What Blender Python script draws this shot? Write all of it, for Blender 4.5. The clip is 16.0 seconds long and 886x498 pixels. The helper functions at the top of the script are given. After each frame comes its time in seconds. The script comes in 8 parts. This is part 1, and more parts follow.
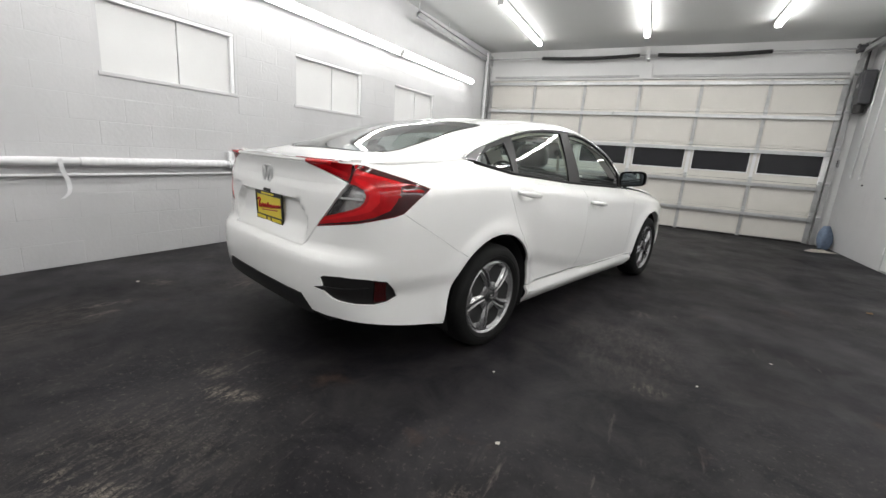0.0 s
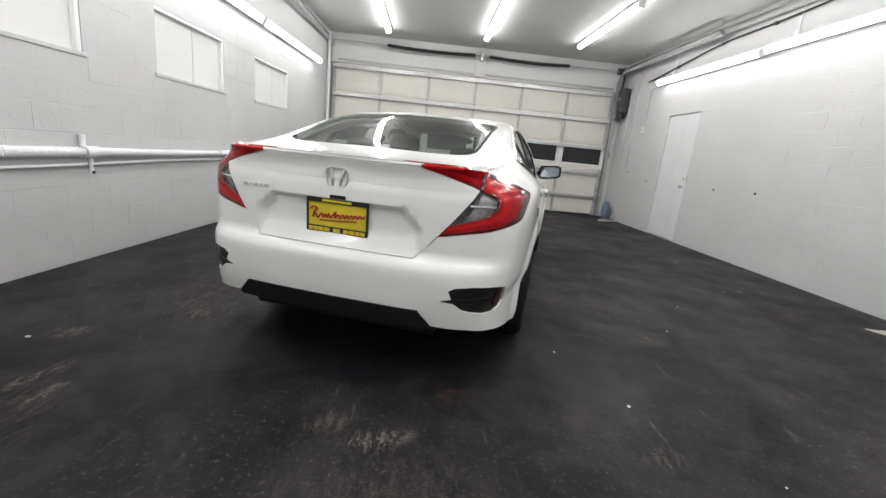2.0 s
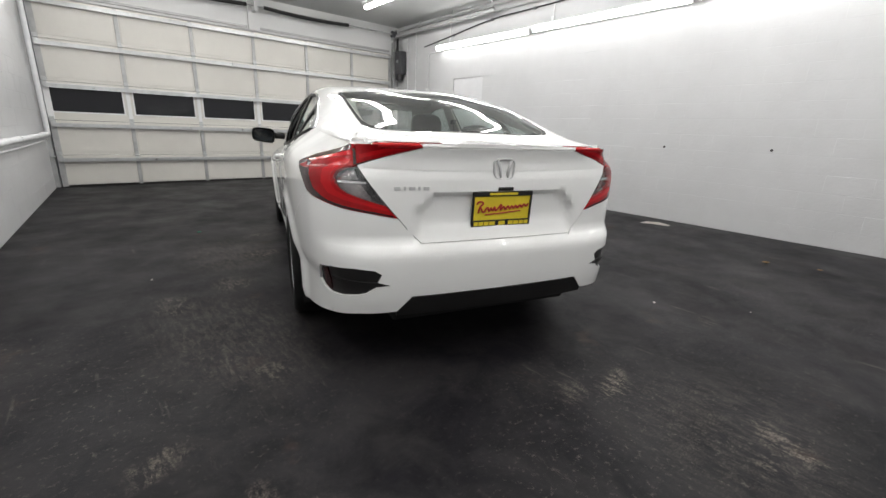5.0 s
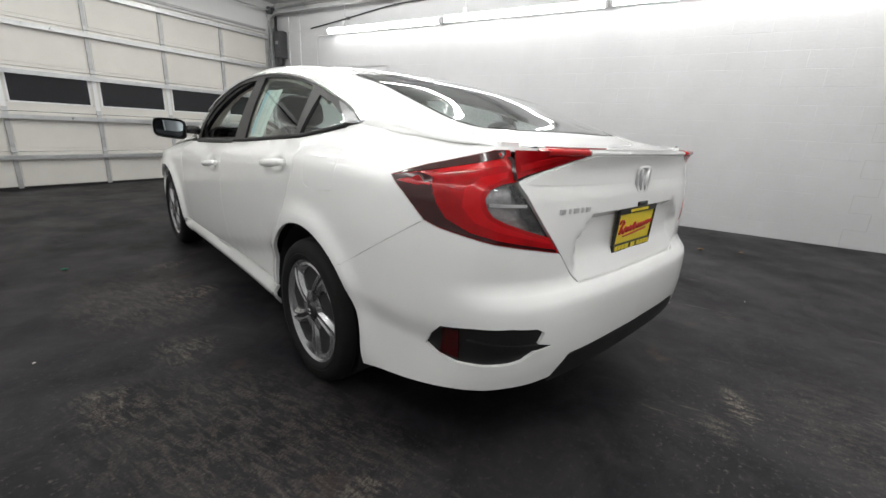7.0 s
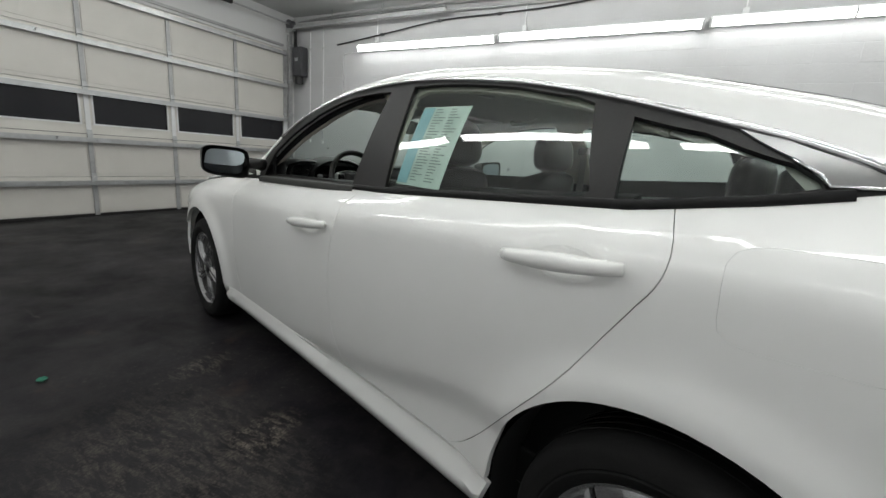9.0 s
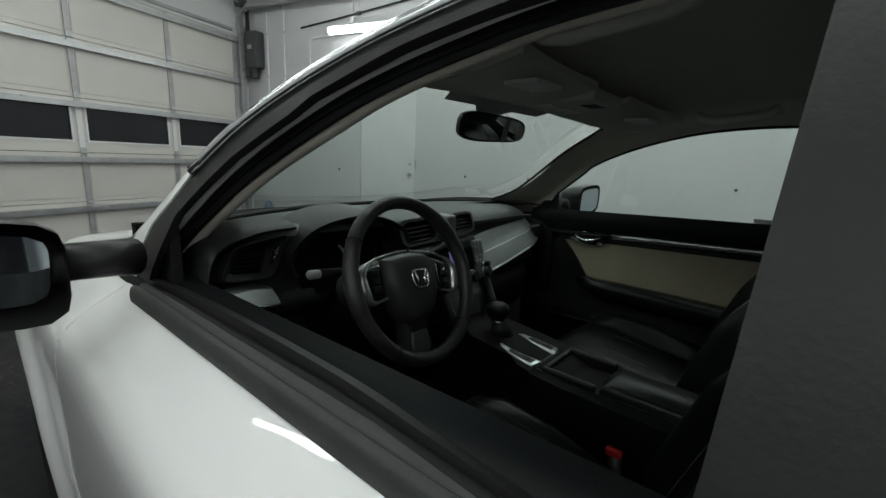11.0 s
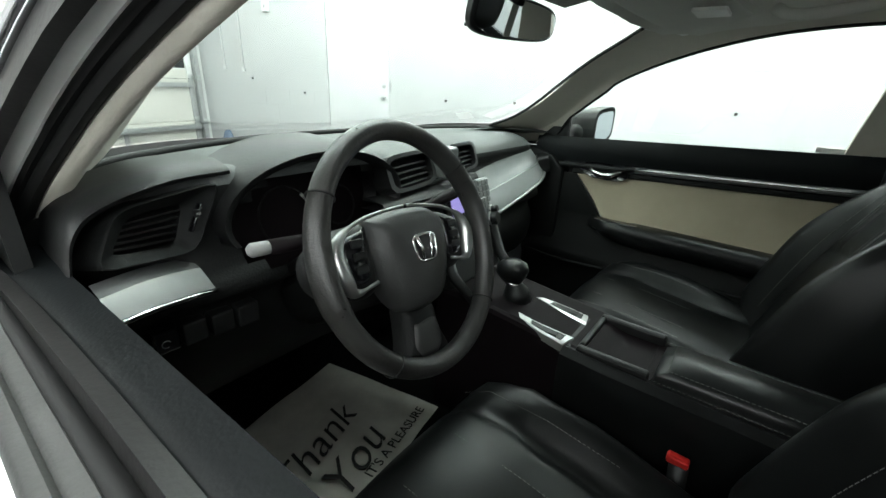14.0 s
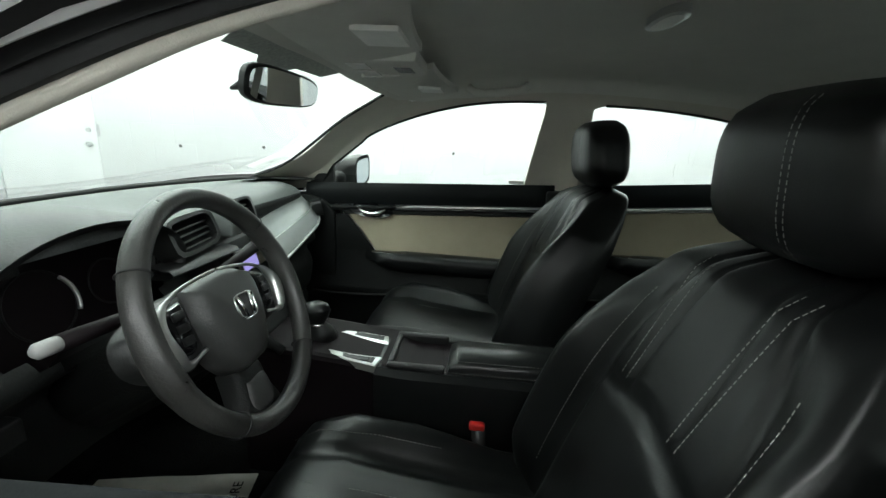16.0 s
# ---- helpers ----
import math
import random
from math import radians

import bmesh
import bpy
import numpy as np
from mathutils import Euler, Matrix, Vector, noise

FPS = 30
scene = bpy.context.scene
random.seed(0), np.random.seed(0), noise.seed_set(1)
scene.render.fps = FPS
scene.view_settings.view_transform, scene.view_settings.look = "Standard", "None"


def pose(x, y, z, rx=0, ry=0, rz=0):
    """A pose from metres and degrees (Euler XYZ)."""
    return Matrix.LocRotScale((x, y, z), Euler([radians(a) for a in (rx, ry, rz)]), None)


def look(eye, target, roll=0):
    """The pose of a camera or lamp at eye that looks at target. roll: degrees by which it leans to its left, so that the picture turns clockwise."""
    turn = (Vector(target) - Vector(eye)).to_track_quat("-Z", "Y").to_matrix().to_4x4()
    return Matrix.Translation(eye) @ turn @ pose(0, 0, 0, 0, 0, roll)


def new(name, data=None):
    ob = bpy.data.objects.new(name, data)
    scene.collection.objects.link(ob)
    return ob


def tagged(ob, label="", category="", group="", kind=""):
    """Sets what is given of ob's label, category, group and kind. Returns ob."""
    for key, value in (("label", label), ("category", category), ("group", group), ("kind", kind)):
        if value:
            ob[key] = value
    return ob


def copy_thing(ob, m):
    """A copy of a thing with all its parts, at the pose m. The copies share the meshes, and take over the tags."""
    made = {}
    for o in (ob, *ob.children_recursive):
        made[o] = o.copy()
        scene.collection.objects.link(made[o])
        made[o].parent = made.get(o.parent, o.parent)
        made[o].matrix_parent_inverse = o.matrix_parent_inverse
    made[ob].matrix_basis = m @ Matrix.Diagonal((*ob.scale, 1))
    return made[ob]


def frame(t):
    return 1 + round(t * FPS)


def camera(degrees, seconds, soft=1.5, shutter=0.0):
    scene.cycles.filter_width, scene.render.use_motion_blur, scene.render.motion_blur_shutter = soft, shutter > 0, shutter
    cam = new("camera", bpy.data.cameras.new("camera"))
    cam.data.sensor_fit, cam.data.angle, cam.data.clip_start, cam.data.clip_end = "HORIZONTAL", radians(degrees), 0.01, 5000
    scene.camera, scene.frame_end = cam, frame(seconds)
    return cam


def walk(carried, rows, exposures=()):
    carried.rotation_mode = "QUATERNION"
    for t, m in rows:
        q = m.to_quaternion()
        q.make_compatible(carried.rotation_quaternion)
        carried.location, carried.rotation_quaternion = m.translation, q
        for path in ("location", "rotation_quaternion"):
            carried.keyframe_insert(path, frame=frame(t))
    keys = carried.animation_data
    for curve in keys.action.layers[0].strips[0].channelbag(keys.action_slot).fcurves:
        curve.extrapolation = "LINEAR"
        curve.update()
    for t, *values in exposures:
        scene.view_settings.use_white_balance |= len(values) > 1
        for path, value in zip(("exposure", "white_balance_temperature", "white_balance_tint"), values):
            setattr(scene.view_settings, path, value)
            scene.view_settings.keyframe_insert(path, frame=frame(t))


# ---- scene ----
cam = camera(93.7, 16.0)
# camera path: seconds, eye, target, roll
PATH = [
    (0, (2.274, -0.952, 1.136), (0.955, 0.483, 0.69), 4.2),
    (0.5, (1.941, -1.147, 1.131), (0.841, 0.465, 0.691), 4.5),
    (1, (1.63, -1.381, 1.129), (0.757, 0.368, 0.709), 3.5),
    (1.5, (1.295, -1.545, 1.121), (0.628, 0.284, 0.663), 5.6),
    (2, (0.951, -1.685, 1.119), (0.496, 0.211, 0.673), 5.7),
    (2.5, (0.628, -1.86, 1.103), (0.423, 0.048, 0.54), 5.1),
    (3, (0.237, -1.879, 1.125), (0.207, 0.058, 0.628), 4.9),
    (3.5, (-0.095, -1.973, 1.114), (0.173, -0.058, 0.604), 3.0),
    (4, (-0.408, -1.911, 1.108), (0.057, -0.026, 0.629), 4.0),
    (4.2, (-0.537, -1.857, 1.125), (-0.047, 0.018, 0.631), 3.5),
    (6.3, (-1.514, -1.002, 1.102), (-0.298, 0.481, 0.536), 2.0),
    (6.5, (-1.548, -0.889, 1.097), (-0.319, 0.585, 0.535), 2.0),
    (7, (-1.608, -0.585, 1.103), (-0.295, 0.821, 0.555), 3.0),
    (7.5, (-1.708, -0.264, 1.112), (-0.322, 1.076, 0.581), 2.6),
    (8, (-1.7, 0.122, 1.114), (-0.343, 1.516, 0.652), 3.5),
    (8.5, (-1.687, 0.512, 1.112), (-0.328, 1.924, 0.712), 5.1),
    (9, (-1.636, 0.888, 1.114), (-0.247, 2.26, 0.683), 4.3),
    (9.2, (-1.494, 1.023, 1.077), (-0.148, 2.444, 0.662), 4.6),
    (11.3, (-0.92, 2.332, 1.196), (0.619, 3.61, 0.747), 2.9),
    (11.5, (-0.874, 2.378, 1.191), (0.64, 3.651, 0.657), 3.4),
    (12, (-0.806, 2.417, 1.167), (0.642, 3.713, 0.516), 3.1),
    (12.5, (-0.786, 2.424, 1.152), (0.629, 3.713, 0.419), 1.7),
    (13, (-0.777, 2.425, 1.143), (0.621, 3.7, 0.356), 1.5),
    (13.5, (-0.774, 2.427, 1.141), (0.618, 3.706, 0.347), 1.4),
    (14, (-0.793, 2.438, 1.158), (0.739, 3.571, 0.404), 2.8),
    (14.5, (-0.849, 2.462, 1.169), (0.93, 3.223, 0.488), 2.3),
    (15, (-0.882, 2.471, 1.181), (1.039, 2.926, 0.627), 2.4),
    (15.5, (-0.893, 2.465, 1.189), (1.071, 2.722, 0.659), 3.0),
    (16, (-0.904, 2.458, 1.192), (1.072, 2.595, 0.665), 2.9),
]

EXPOSURES = [(0.0, 0.76, 6450, 9.5), (4.2, 0.76, 6450, 9.5), (7.0, 0.78, 6400, 9), (8.0, 0.60, 6350, 8), (8.5, 0.32, 6350, 7), (9.2, 0.20, 6350, 6), (11.3, 0.1, 6150, 1), (12.0, 0.8, 6150, 1), (12.5, 1.4, 6150, 1), (13.5, 1.95, 6200, 2), (14.5, 2.35, 6200, 2), (16.0, 2.25, 6200, 1)]
walk(cam, [(t, look(eye, target, roll)) for t, eye, target, roll in PATH], EXPOSURES)

# world: the room is closed, hardly anything comes from outside
world = bpy.data.worlds.new("world")
scene.world = world
world.use_nodes = True
world.node_tree.nodes["Background"].inputs[0].default_value = (0.5, 0.55, 0.6, 1)
world.node_tree.nodes["Background"].inputs[1].default_value = 0.02
TUBE_POWER = 16.0


# ---------------------------------------------------------------- helpers
def part(name, bm, material, parent=None, label="", smooth=False, angle=None):
    """Link a bmesh as one mesh object, under parent if there is one."""
    me = bpy.data.meshes.new(name)
    bm.to_mesh(me)
    bm.free()
    if smooth:
        me.polygons.foreach_set("use_smooth", [True] * len(me.polygons))
        if angle:
            me.set_sharp_from_angle(angle=radians(angle))
    for m in (material if isinstance(material, (list, tuple)) else [material]):
        me.materials.append(m)
    ob = new(name, me)
    if parent is not None:
        ob.parent = parent
    if label:
        tagged(ob, label=label)
    return ob


def thing(name, label, category, group="", kind="", at=None):
    ob = new(name)
    ob.empty_display_size = 0.1
    if at is not None:
        ob.matrix_basis = at
    return tagged(ob, label, category, group, kind)


def box(bm, x0, y0, z0, x1, y1, z1, bevel=0.0, seg=2, m=None):
    """A box between two corners, with rounded edges, added to bm."""
    r = bmesh.ops.create_cube(bm, size=1.0)
    vs = r["verts"]
    for v in vs:
        v.co = Vector(((x0 + x1) / 2 + v.co.x * (x1 - x0), (y0 + y1) / 2 + v.co.y * (y1 - y0), (z0 + z1) / 2 + v.co.z * (z1 - z0)))
    if bevel > 0:
        es = list({e for v in vs for e in v.link_edges})
        r2 = bmesh.ops.bevel(bm, geom=es, offset=bevel, segments=seg, affect="EDGES", profile=0.5)
        vs = list({v for f in r2["faces"] for v in f.verts} | {v for v in vs if v.is_valid})
    if m is not None:
        for v in vs:
            v.co = m @ v.co
    return vs


def bx(*a, **k):
    bm = bmesh.new()
    box(bm, *a, **k)
    return bm


def tube(bm, pts, r, n=10, cap=True, closed=False, squash=1.0):
    """A round bar along points; r may be one number or one for each point."""
    pts = [Vector(p) for p in pts]
    rings = []
    up = None
    for i, p in enumerate(pts):
        if closed:
            d = pts[(i + 1) % len(pts)] - pts[i - 1]
        else:
            d = pts[min(i + 1, len(pts) - 1)] - pts[max(i - 1, 0)]
        d.normalize()
        if up is None:
            up = Vector((0, 0, 1)) if abs(d.z) < 0.9 else Vector((1, 0, 0))
        side = d.cross(up).normalized()
        up = side.cross(d).normalized()
        rr = r[i] if isinstance(r, (list, tuple)) else r
        rings.append([bm.verts.new(p + side * (math.cos(2 * math.pi * k / n) * rr) + up * (math.sin(2 * math.pi * k / n) * rr * squash)) for k in range(n)])
    m = len(rings)
    for i in range(m if closed else m - 1):
        a, b = rings[i], rings[(i + 1) % m]
        for k in range(n):
            bm.faces.new((a[k], a[(k + 1) % n], b[(k + 1) % n], b[k]))
    if cap and not closed:
        bm.faces.new(rings[0][::-1])
        bm.faces.new(rings[-1])
    return bm


def lathe(bm, prof, n=48, m=None, closed=False):
    """Turn a profile of (radius, height) about z, and lay it by m."""
    rings = []
    for r, h in prof:
        rings.append([bm.verts.new(Vector((r * math.cos(2 * math.pi * k / n), r * math.sin(2 * math.pi * k / n), h))) for k in range(n)])
    for i in range(len(rings) if closed else len(rings) - 1):
        a, b = rings[i], rings[(i + 1) % len(rings)]
        for k in range(n):
            bm.faces.new((a[k], a[(k + 1) % n], b[(k + 1) % n], b[k]))
    if m is not None:
        for ring in rings:
            for v in ring:
                v.co = m @ v.co
    return bm


def prism(bm, poly, axis, lo, hi, bevel=0.0, m=None):
    """A flat polygon pushed out along an axis: axis 'x' takes (y, z), 'y' takes (x, z), 'z' takes (x, y)."""
    def at(p, h):
        return {"x": (h, p[0], p[1]), "y": (p[0], h, p[1]), "z": (p[0], p[1], h)}[axis]
    a = [bm.verts.new(at(p, lo)) for p in poly]
    b = [bm.verts.new(at(p, hi)) for p in poly]
    n = len(poly)
    fs = [bm.faces.new(a), bm.faces.new(b[::-1])]
    for i in range(n):
        fs.append(bm.faces.new((a[i], b[i], b[(i + 1) % n], a[(i + 1) % n])))
    bmesh.ops.recalc_face_normals(bm, faces=fs)
    vs = a + b
    if bevel:
        es = list({e for f in fs for e in f.edges})
        r = bmesh.ops.bevel(bm, geom=es, offset=bevel, segments=2, affect="EDGES", profile=0.5)
        vs = list({v for f in r["faces"] for v in f.verts} | {v for v in vs if v.is_valid})
    if m is not None:
        for v in vs:
            v.co = m @ v.co
    return bm


def grid(bm, rows, close_u=False, close_v=False):
    """A skin over rows of points."""
    vs = [[bm.verts.new(p) for p in row] for row in rows]
    nu, nv = len(vs), len(vs[0])
    for i in range(nu if close_u else nu - 1):
        for j in range(nv if close_v else nv - 1):
            a, b = vs[i], vs[(i + 1) % nu]
            bm.faces.new((a[j], b[j], b[(j + 1) % nv], a[(j + 1) % nv]))
    return vs


def smooth_curve(pts, n):
    """n points on a Catmull-Rom curve through pts."""
    p = np.array(pts, float)
    p = np.vstack([2 * p[0] - p[1], p, 2 * p[-1] - p[-2]])
    out = []
    m = len(p) - 3
    for t in np.linspace(0, m, n):
        i = min(int(t), m - 1)
        u = t - i
        a, b, c, d = p[i:i + 4]
        out.append(0.5 * (2 * b + (c - a) * u + (2 * a - 5 * b + 4 * c - d) * u * u + (3 * b - a - 3 * c + d) * u ** 3))
    return [tuple(float(q) for q in v) for v in out]


def sstep(a, b, x):
    t = np.clip((np.asarray(x, float) - a) / (b - a), 0, 1)
    return t * t * (3 - 2 * t)


# ---------------------------------------------------------------- materials
def material(name, color, rough=0.5, metal=0.0, vary=0.0, scale=6.0, bump=0.0, bump_scale=60.0, coat=0.0, spec=0.5, rough_vary=0.0, whole=False):
    """A painted, plastic or metal surface, with two scales of variation."""
    m = bpy.data.materials.new(name)
    m.use_nodes = True
    nt = m.node_tree
    p = nt.nodes["Principled BSDF"]
    p.inputs["Base Color"].default_value = (*color, 1)
    p.inputs["Roughness"].default_value = rough
    p.inputs["Metallic"].default_value = metal
    p.inputs["Specular IOR Level"].default_value = spec
    p.inputs["Coat Weight"].default_value = coat
    p.inputs["Coat Roughness"].default_value = 0.03
    tc = nt.nodes.new("ShaderNodeNewGeometry" if whole else "ShaderNodeTexCoord")
    where = "Position" if whole else "Object"
    if vary or rough_vary:
        n1 = nt.nodes.new("ShaderNodeTexNoise")
        n1.inputs["Scale"].default_value = scale
        n1.inputs["Detail"].default_value = 8
        n1.inputs["Roughness"].default_value = 0.65
        nt.links.new(tc.outputs[where], n1.inputs["Vector"])
        if vary:
            mr = nt.nodes.new("ShaderNodeMapRange")
            mr.inputs["From Min"].default_value = 0.3
            mr.inputs["From Max"].default_value = 0.7
            mr.inputs["To Min"].default_value = 1 - vary
            mr.inputs["To Max"].default_value = 1 + vary
            nt.links.new(n1.outputs["Fac"], mr.inputs["Value"])
            mx = nt.nodes.new("ShaderNodeVectorMath")
            mx.operation = "SCALE"
            mx.inputs[0].default_value = color
            nt.links.new(mr.outputs["Result"], mx.inputs["Scale"])
            nt.links.new(mx.outputs["Vector"], p.inputs["Base Color"])
        if rough_vary:
            mr2 = nt.nodes.new("ShaderNodeMapRange")
            mr2.inputs["From Min"].default_value = 0.3
            mr2.inputs["From Max"].default_value = 0.7
            mr2.inputs["To Min"].default_value = max(0.02, rough - rough_vary)
            mr2.inputs["To Max"].default_value = min(1, rough + rough_vary)
            nt.links.new(n1.outputs["Fac"], mr2.inputs["Value"])
            nt.links.new(mr2.outputs["Result"], p.inputs["Roughness"])
    if bump:
        n2 = nt.nodes.new("ShaderNodeTexNoise")
        n2.inputs["Scale"].default_value = bump_scale
        n2.inputs["Detail"].default_value = 6
        nt.links.new(tc.outputs[where], n2.inputs["Vector"])
        b = nt.nodes.new("ShaderNodeBump")
        b.inputs["Strength"].default_value = bump
        b.inputs["Distance"].default_value = 0.01
        nt.links.new(n2.outputs["Fac"], b.inputs["Height"])
        nt.links.new(b.outputs["Normal"], p.inputs["Normal"])
    return m


def emitter(name, color, strength):
    m = bpy.data.materials.new(name)
    m.use_nodes = True
    nt = m.node_tree
    nt.nodes.remove(nt.nodes["Principled BSDF"])
    e = nt.nodes.new("ShaderNodeEmission")
    e.inputs[0].default_value = (*color, 1)
    e.inputs[1].default_value = strength
    nt.links.new(e.outputs[0], nt.nodes["Material Output"].inputs[0])
    return m


def window_glass(name, tint, ior=1.5):
    """A thin pane: clear with a tint, with a sheen that grows at a slant."""
    m = bpy.data.materials.new(name)
    m.use_nodes = True
    nt = m.node_tree
    nt.nodes.remove(nt.nodes["Principled BSDF"])
    tr = nt.nodes.new("ShaderNodeBsdfTransparent")
    tr.inputs[0].default_value = (*tint, 1)
    gl = nt.nodes.new("ShaderNodeBsdfGlossy")
    gl.inputs["Roughness"].default_value = 0.0
    gl.inputs[0].default_value = (1, 1, 1, 1)
    lw = nt.nodes.new("ShaderNodeLayerWeight")
    lw.inputs[0].default_value = 0.5
    pw = nt.nodes.new("ShaderNodeMath")
    pw.operation = "POWER"
    pw.inputs[1].default_value = 5.0
    nt.links.new(lw.outputs["Facing"], pw.inputs[0])
    f0 = ((ior - 1) / (ior + 1)) ** 2 * 2
    fr = nt.nodes.new("ShaderNodeMath")
    fr.operation = "MULTIPLY_ADD"
    fr.inputs[1].default_value = 0.95 - f0
    fr.inputs[2].default_value = f0
    nt.links.new(pw.outputs[0], fr.inputs[0])
    mix = nt.nodes.new("ShaderNodeMixShader")
    nt.links.new(fr.outputs[0], mix.inputs[0])
    nt.links.new(tr.outputs[0], mix.inputs[1])
    nt.links.new(gl.outputs[0], mix.inputs[2])
    nt.links.new(mix.outputs[0], nt.nodes["Material Output"].inputs[0])
    return m


# worn patches of the floor: u, v, half width, half length, turn, strength
SCRAPES = [(0.34, -0.45, 0.20, 0.10, 20, 1.0), (0.11, -0.37, 0.12, 0.10, 0, 0.5), (0.49, -1.08, 0.10, 0.22, -25, 0.9), (0.30, -1.07, 0.07, 0.10, 10, 0.6),
           (-1.22, -0.18, 0.06, 0.20, -20, 0.8), (-1.08, -0.29, 0.05, 0.14, -15, 0.8), (-1.40, 0.23, 0.13, 0.08, 10, 0.8), (2.07, 0.71, 0.12, 0.10, 0, 0.5),
           (1.98, 1.97, 0.14, 0.10, 0, 0.35), (-1.15, 1.69, 0.14, 0.22, 0, 0.6), (-0.35, 2.56, 0.24, 0.14, 15, 0.8), (-0.18, 3.25, 0.22, 0.12, 0, 0.6),
           (1.5, -0.5, 0.14, 0.10, 0, 0.5), (-0.89, 0.62, 0.12, 0.16, 0, 0.6), (-0.75, 1.9, 0.2, 0.2, 0, 0.5), (2.6, 0.1, 0.14, 0.1, 0, 0.3),
           (-0.95, 1.1, 0.5, 0.9, 10, 0.28), (-0.6, 2.7, 0.5, 0.7, 0, 0.32), (0.4, -0.9, 0.6, 0.5, 0, 0.22), (1.9, 1.2, 0.5, 0.7, 0, 0.16), (-1.2, -0.5, 0.4, 0.5, 0, 0.25)]


def floor_material():
    """Dark sealed slab with scuffs, worn tyre tracks and brown stains."""
    m = bpy.data.materials.new("sealed_slab")
    m.use_nodes = True
    nt = m.node_tree
    L = nt.links.new
    p = nt.nodes["Principled BSDF"]
    tc = nt.nodes.new("ShaderNodeTexCoord")

    def noise_at(scale, detail=8, rough=0.6, stretch=None, dist=0.0):
        n = nt.nodes.new("ShaderNodeTexNoise")
        n.inputs["Scale"].default_value = scale
        n.inputs["Detail"].default_value = detail
        n.inputs["Roughness"].default_value = rough
        n.inputs["Distortion"].default_value = dist
        if stretch:
            mp = nt.nodes.new("ShaderNodeMapping")
            mp.inputs["Scale"].default_value = stretch
            L(tc.outputs["Object"], mp.inputs["Vector"])
            L(mp.outputs["Vector"], n.inputs["Vector"])
        else:
            L(tc.outputs["Object"], n.inputs["Vector"])
        return n

    def ramp(node, stops):
        r = nt.nodes.new("ShaderNodeValToRGB")
        while len(r.color_ramp.elements) < len(stops):
            r.color_ramp.elements.new(0.5)
        for e, (pos, c) in zip(r.color_ramp.elements, stops):
            e.position = pos
            e.color = (*c, 1) if isinstance(c, tuple) else (c, c, c, 1)
        L(node.outputs["Fac"], r.inputs["Fac"])
        return r

    def mix(fac, a, b):
        x = nt.nodes.new("ShaderNodeMix")
        x.data_type = "RGBA"
        L(fac, x.inputs["Factor"])
        L(a, x.inputs["A"])
        if isinstance(b, tuple):
            x.inputs["B"].default_value = (*b, 1)
        else:
            L(b, x.inputs["B"])
        return x.outputs["Result"]

    def times(a, b):
        x = nt.nodes.new("ShaderNodeMath")
        x.operation = "MULTIPLY"
        L(a, x.inputs[0])
        L(b, x.inputs[1])
        return x.outputs[0]

    base = ramp(noise_at(1.1, 9, 0.62, dist=0.4), [(0.30, (0.0050, 0.0047, 0.0060)), (0.48, (0.0105, 0.0098, 0.0120)), (0.68, (0.027, 0.0255, 0.0280))])
    blot = ramp(noise_at(3.4, 8, 0.68, dist=0.6), [(0.40, 0.0), (0.70, 0.55)])
    patches = ramp(noise_at(0.55, 3, 0.5), [(0.46, 0.0), (0.64, 0.8)])
    scuff = ramp(noise_at(38, 10, 0.75), [(0.56, 0.0), (0.67, 1.0)])
    worn = times(patches.outputs["Color"], scuff.outputs["Color"])
    col = mix(blot.outputs["Color"], base.outputs["Color"], (0.046, 0.043, 0.0425))
    col = mix(worn, col, (0.13, 0.115, 0.10))
    streak = ramp(noise_at(14, 8, 0.7, (1.0, 0.16, 1.0)), [(0.60, 0.0), (0.74, 1.0)])
    zone = ramp(noise_at(0.8, 2, 0.5, (1, 1, 1)), [(0.52, 0.0), (0.62, 1.0)])
    col = mix(times(streak.outputs["Color"], zone.outputs["Color"]), col, (0.115, 0.10, 0.09))
    rust = ramp(noise_at(2.3, 5, 0.6), [(0.63, 0.0), (0.76, 0.6)])
    col = mix(rust.outputs["Color"], col, (0.072, 0.045, 0.033))
    specks = ramp(noise_at(170, 2, 0.5), [(0.765, 0.0), (0.78, 0.45)])
    col = mix(specks.outputs["Color"], col, (0.16, 0.15, 0.14))
    # scraped patches where the slab has worn through, each at its own place
    warp = noise_at(5.0, 5, 0.6)
    wv = nt.nodes.new("ShaderNodeVectorMath")
    wv.operation = "SCALE"
    wv.inputs["Scale"].default_value = 0.22
    L(warp.outputs["Color"], wv.inputs[0])
    pos = nt.nodes.new("ShaderNodeVectorMath")
    pos.operation = "ADD"
    L(tc.outputs["Object"], pos.inputs[0])
    L(wv.outputs["Vector"], pos.inputs[1])
    total = None
    for u, v, a, c, turn, amount in SCRAPES:
        mp = nt.nodes.new("ShaderNodeMapping")
        mp.vector_type = "TEXTURE"
        mp.inputs["Location"].default_value = (u + 0.11, v + 0.11, 0.11)
        mp.inputs["Rotation"].default_value = (0, 0, radians(turn))
        mp.inputs["Scale"].default_value = (a, c, 1)
        L(pos.outputs["Vector"], mp.inputs["Vector"])
        ln = nt.nodes.new("ShaderNodeVectorMath")
        ln.operation = "LENGTH"
        L(mp.outputs["Vector"], ln.inputs[0])
        mr = nt.nodes.new("ShaderNodeMapRange")
        mr.interpolation_type = "SMOOTHSTEP"
        mr.inputs["From Min"].default_value = 1.0
        mr.inputs["From Max"].default_value = 0.35
        mr.inputs["To Max"].default_value = amount
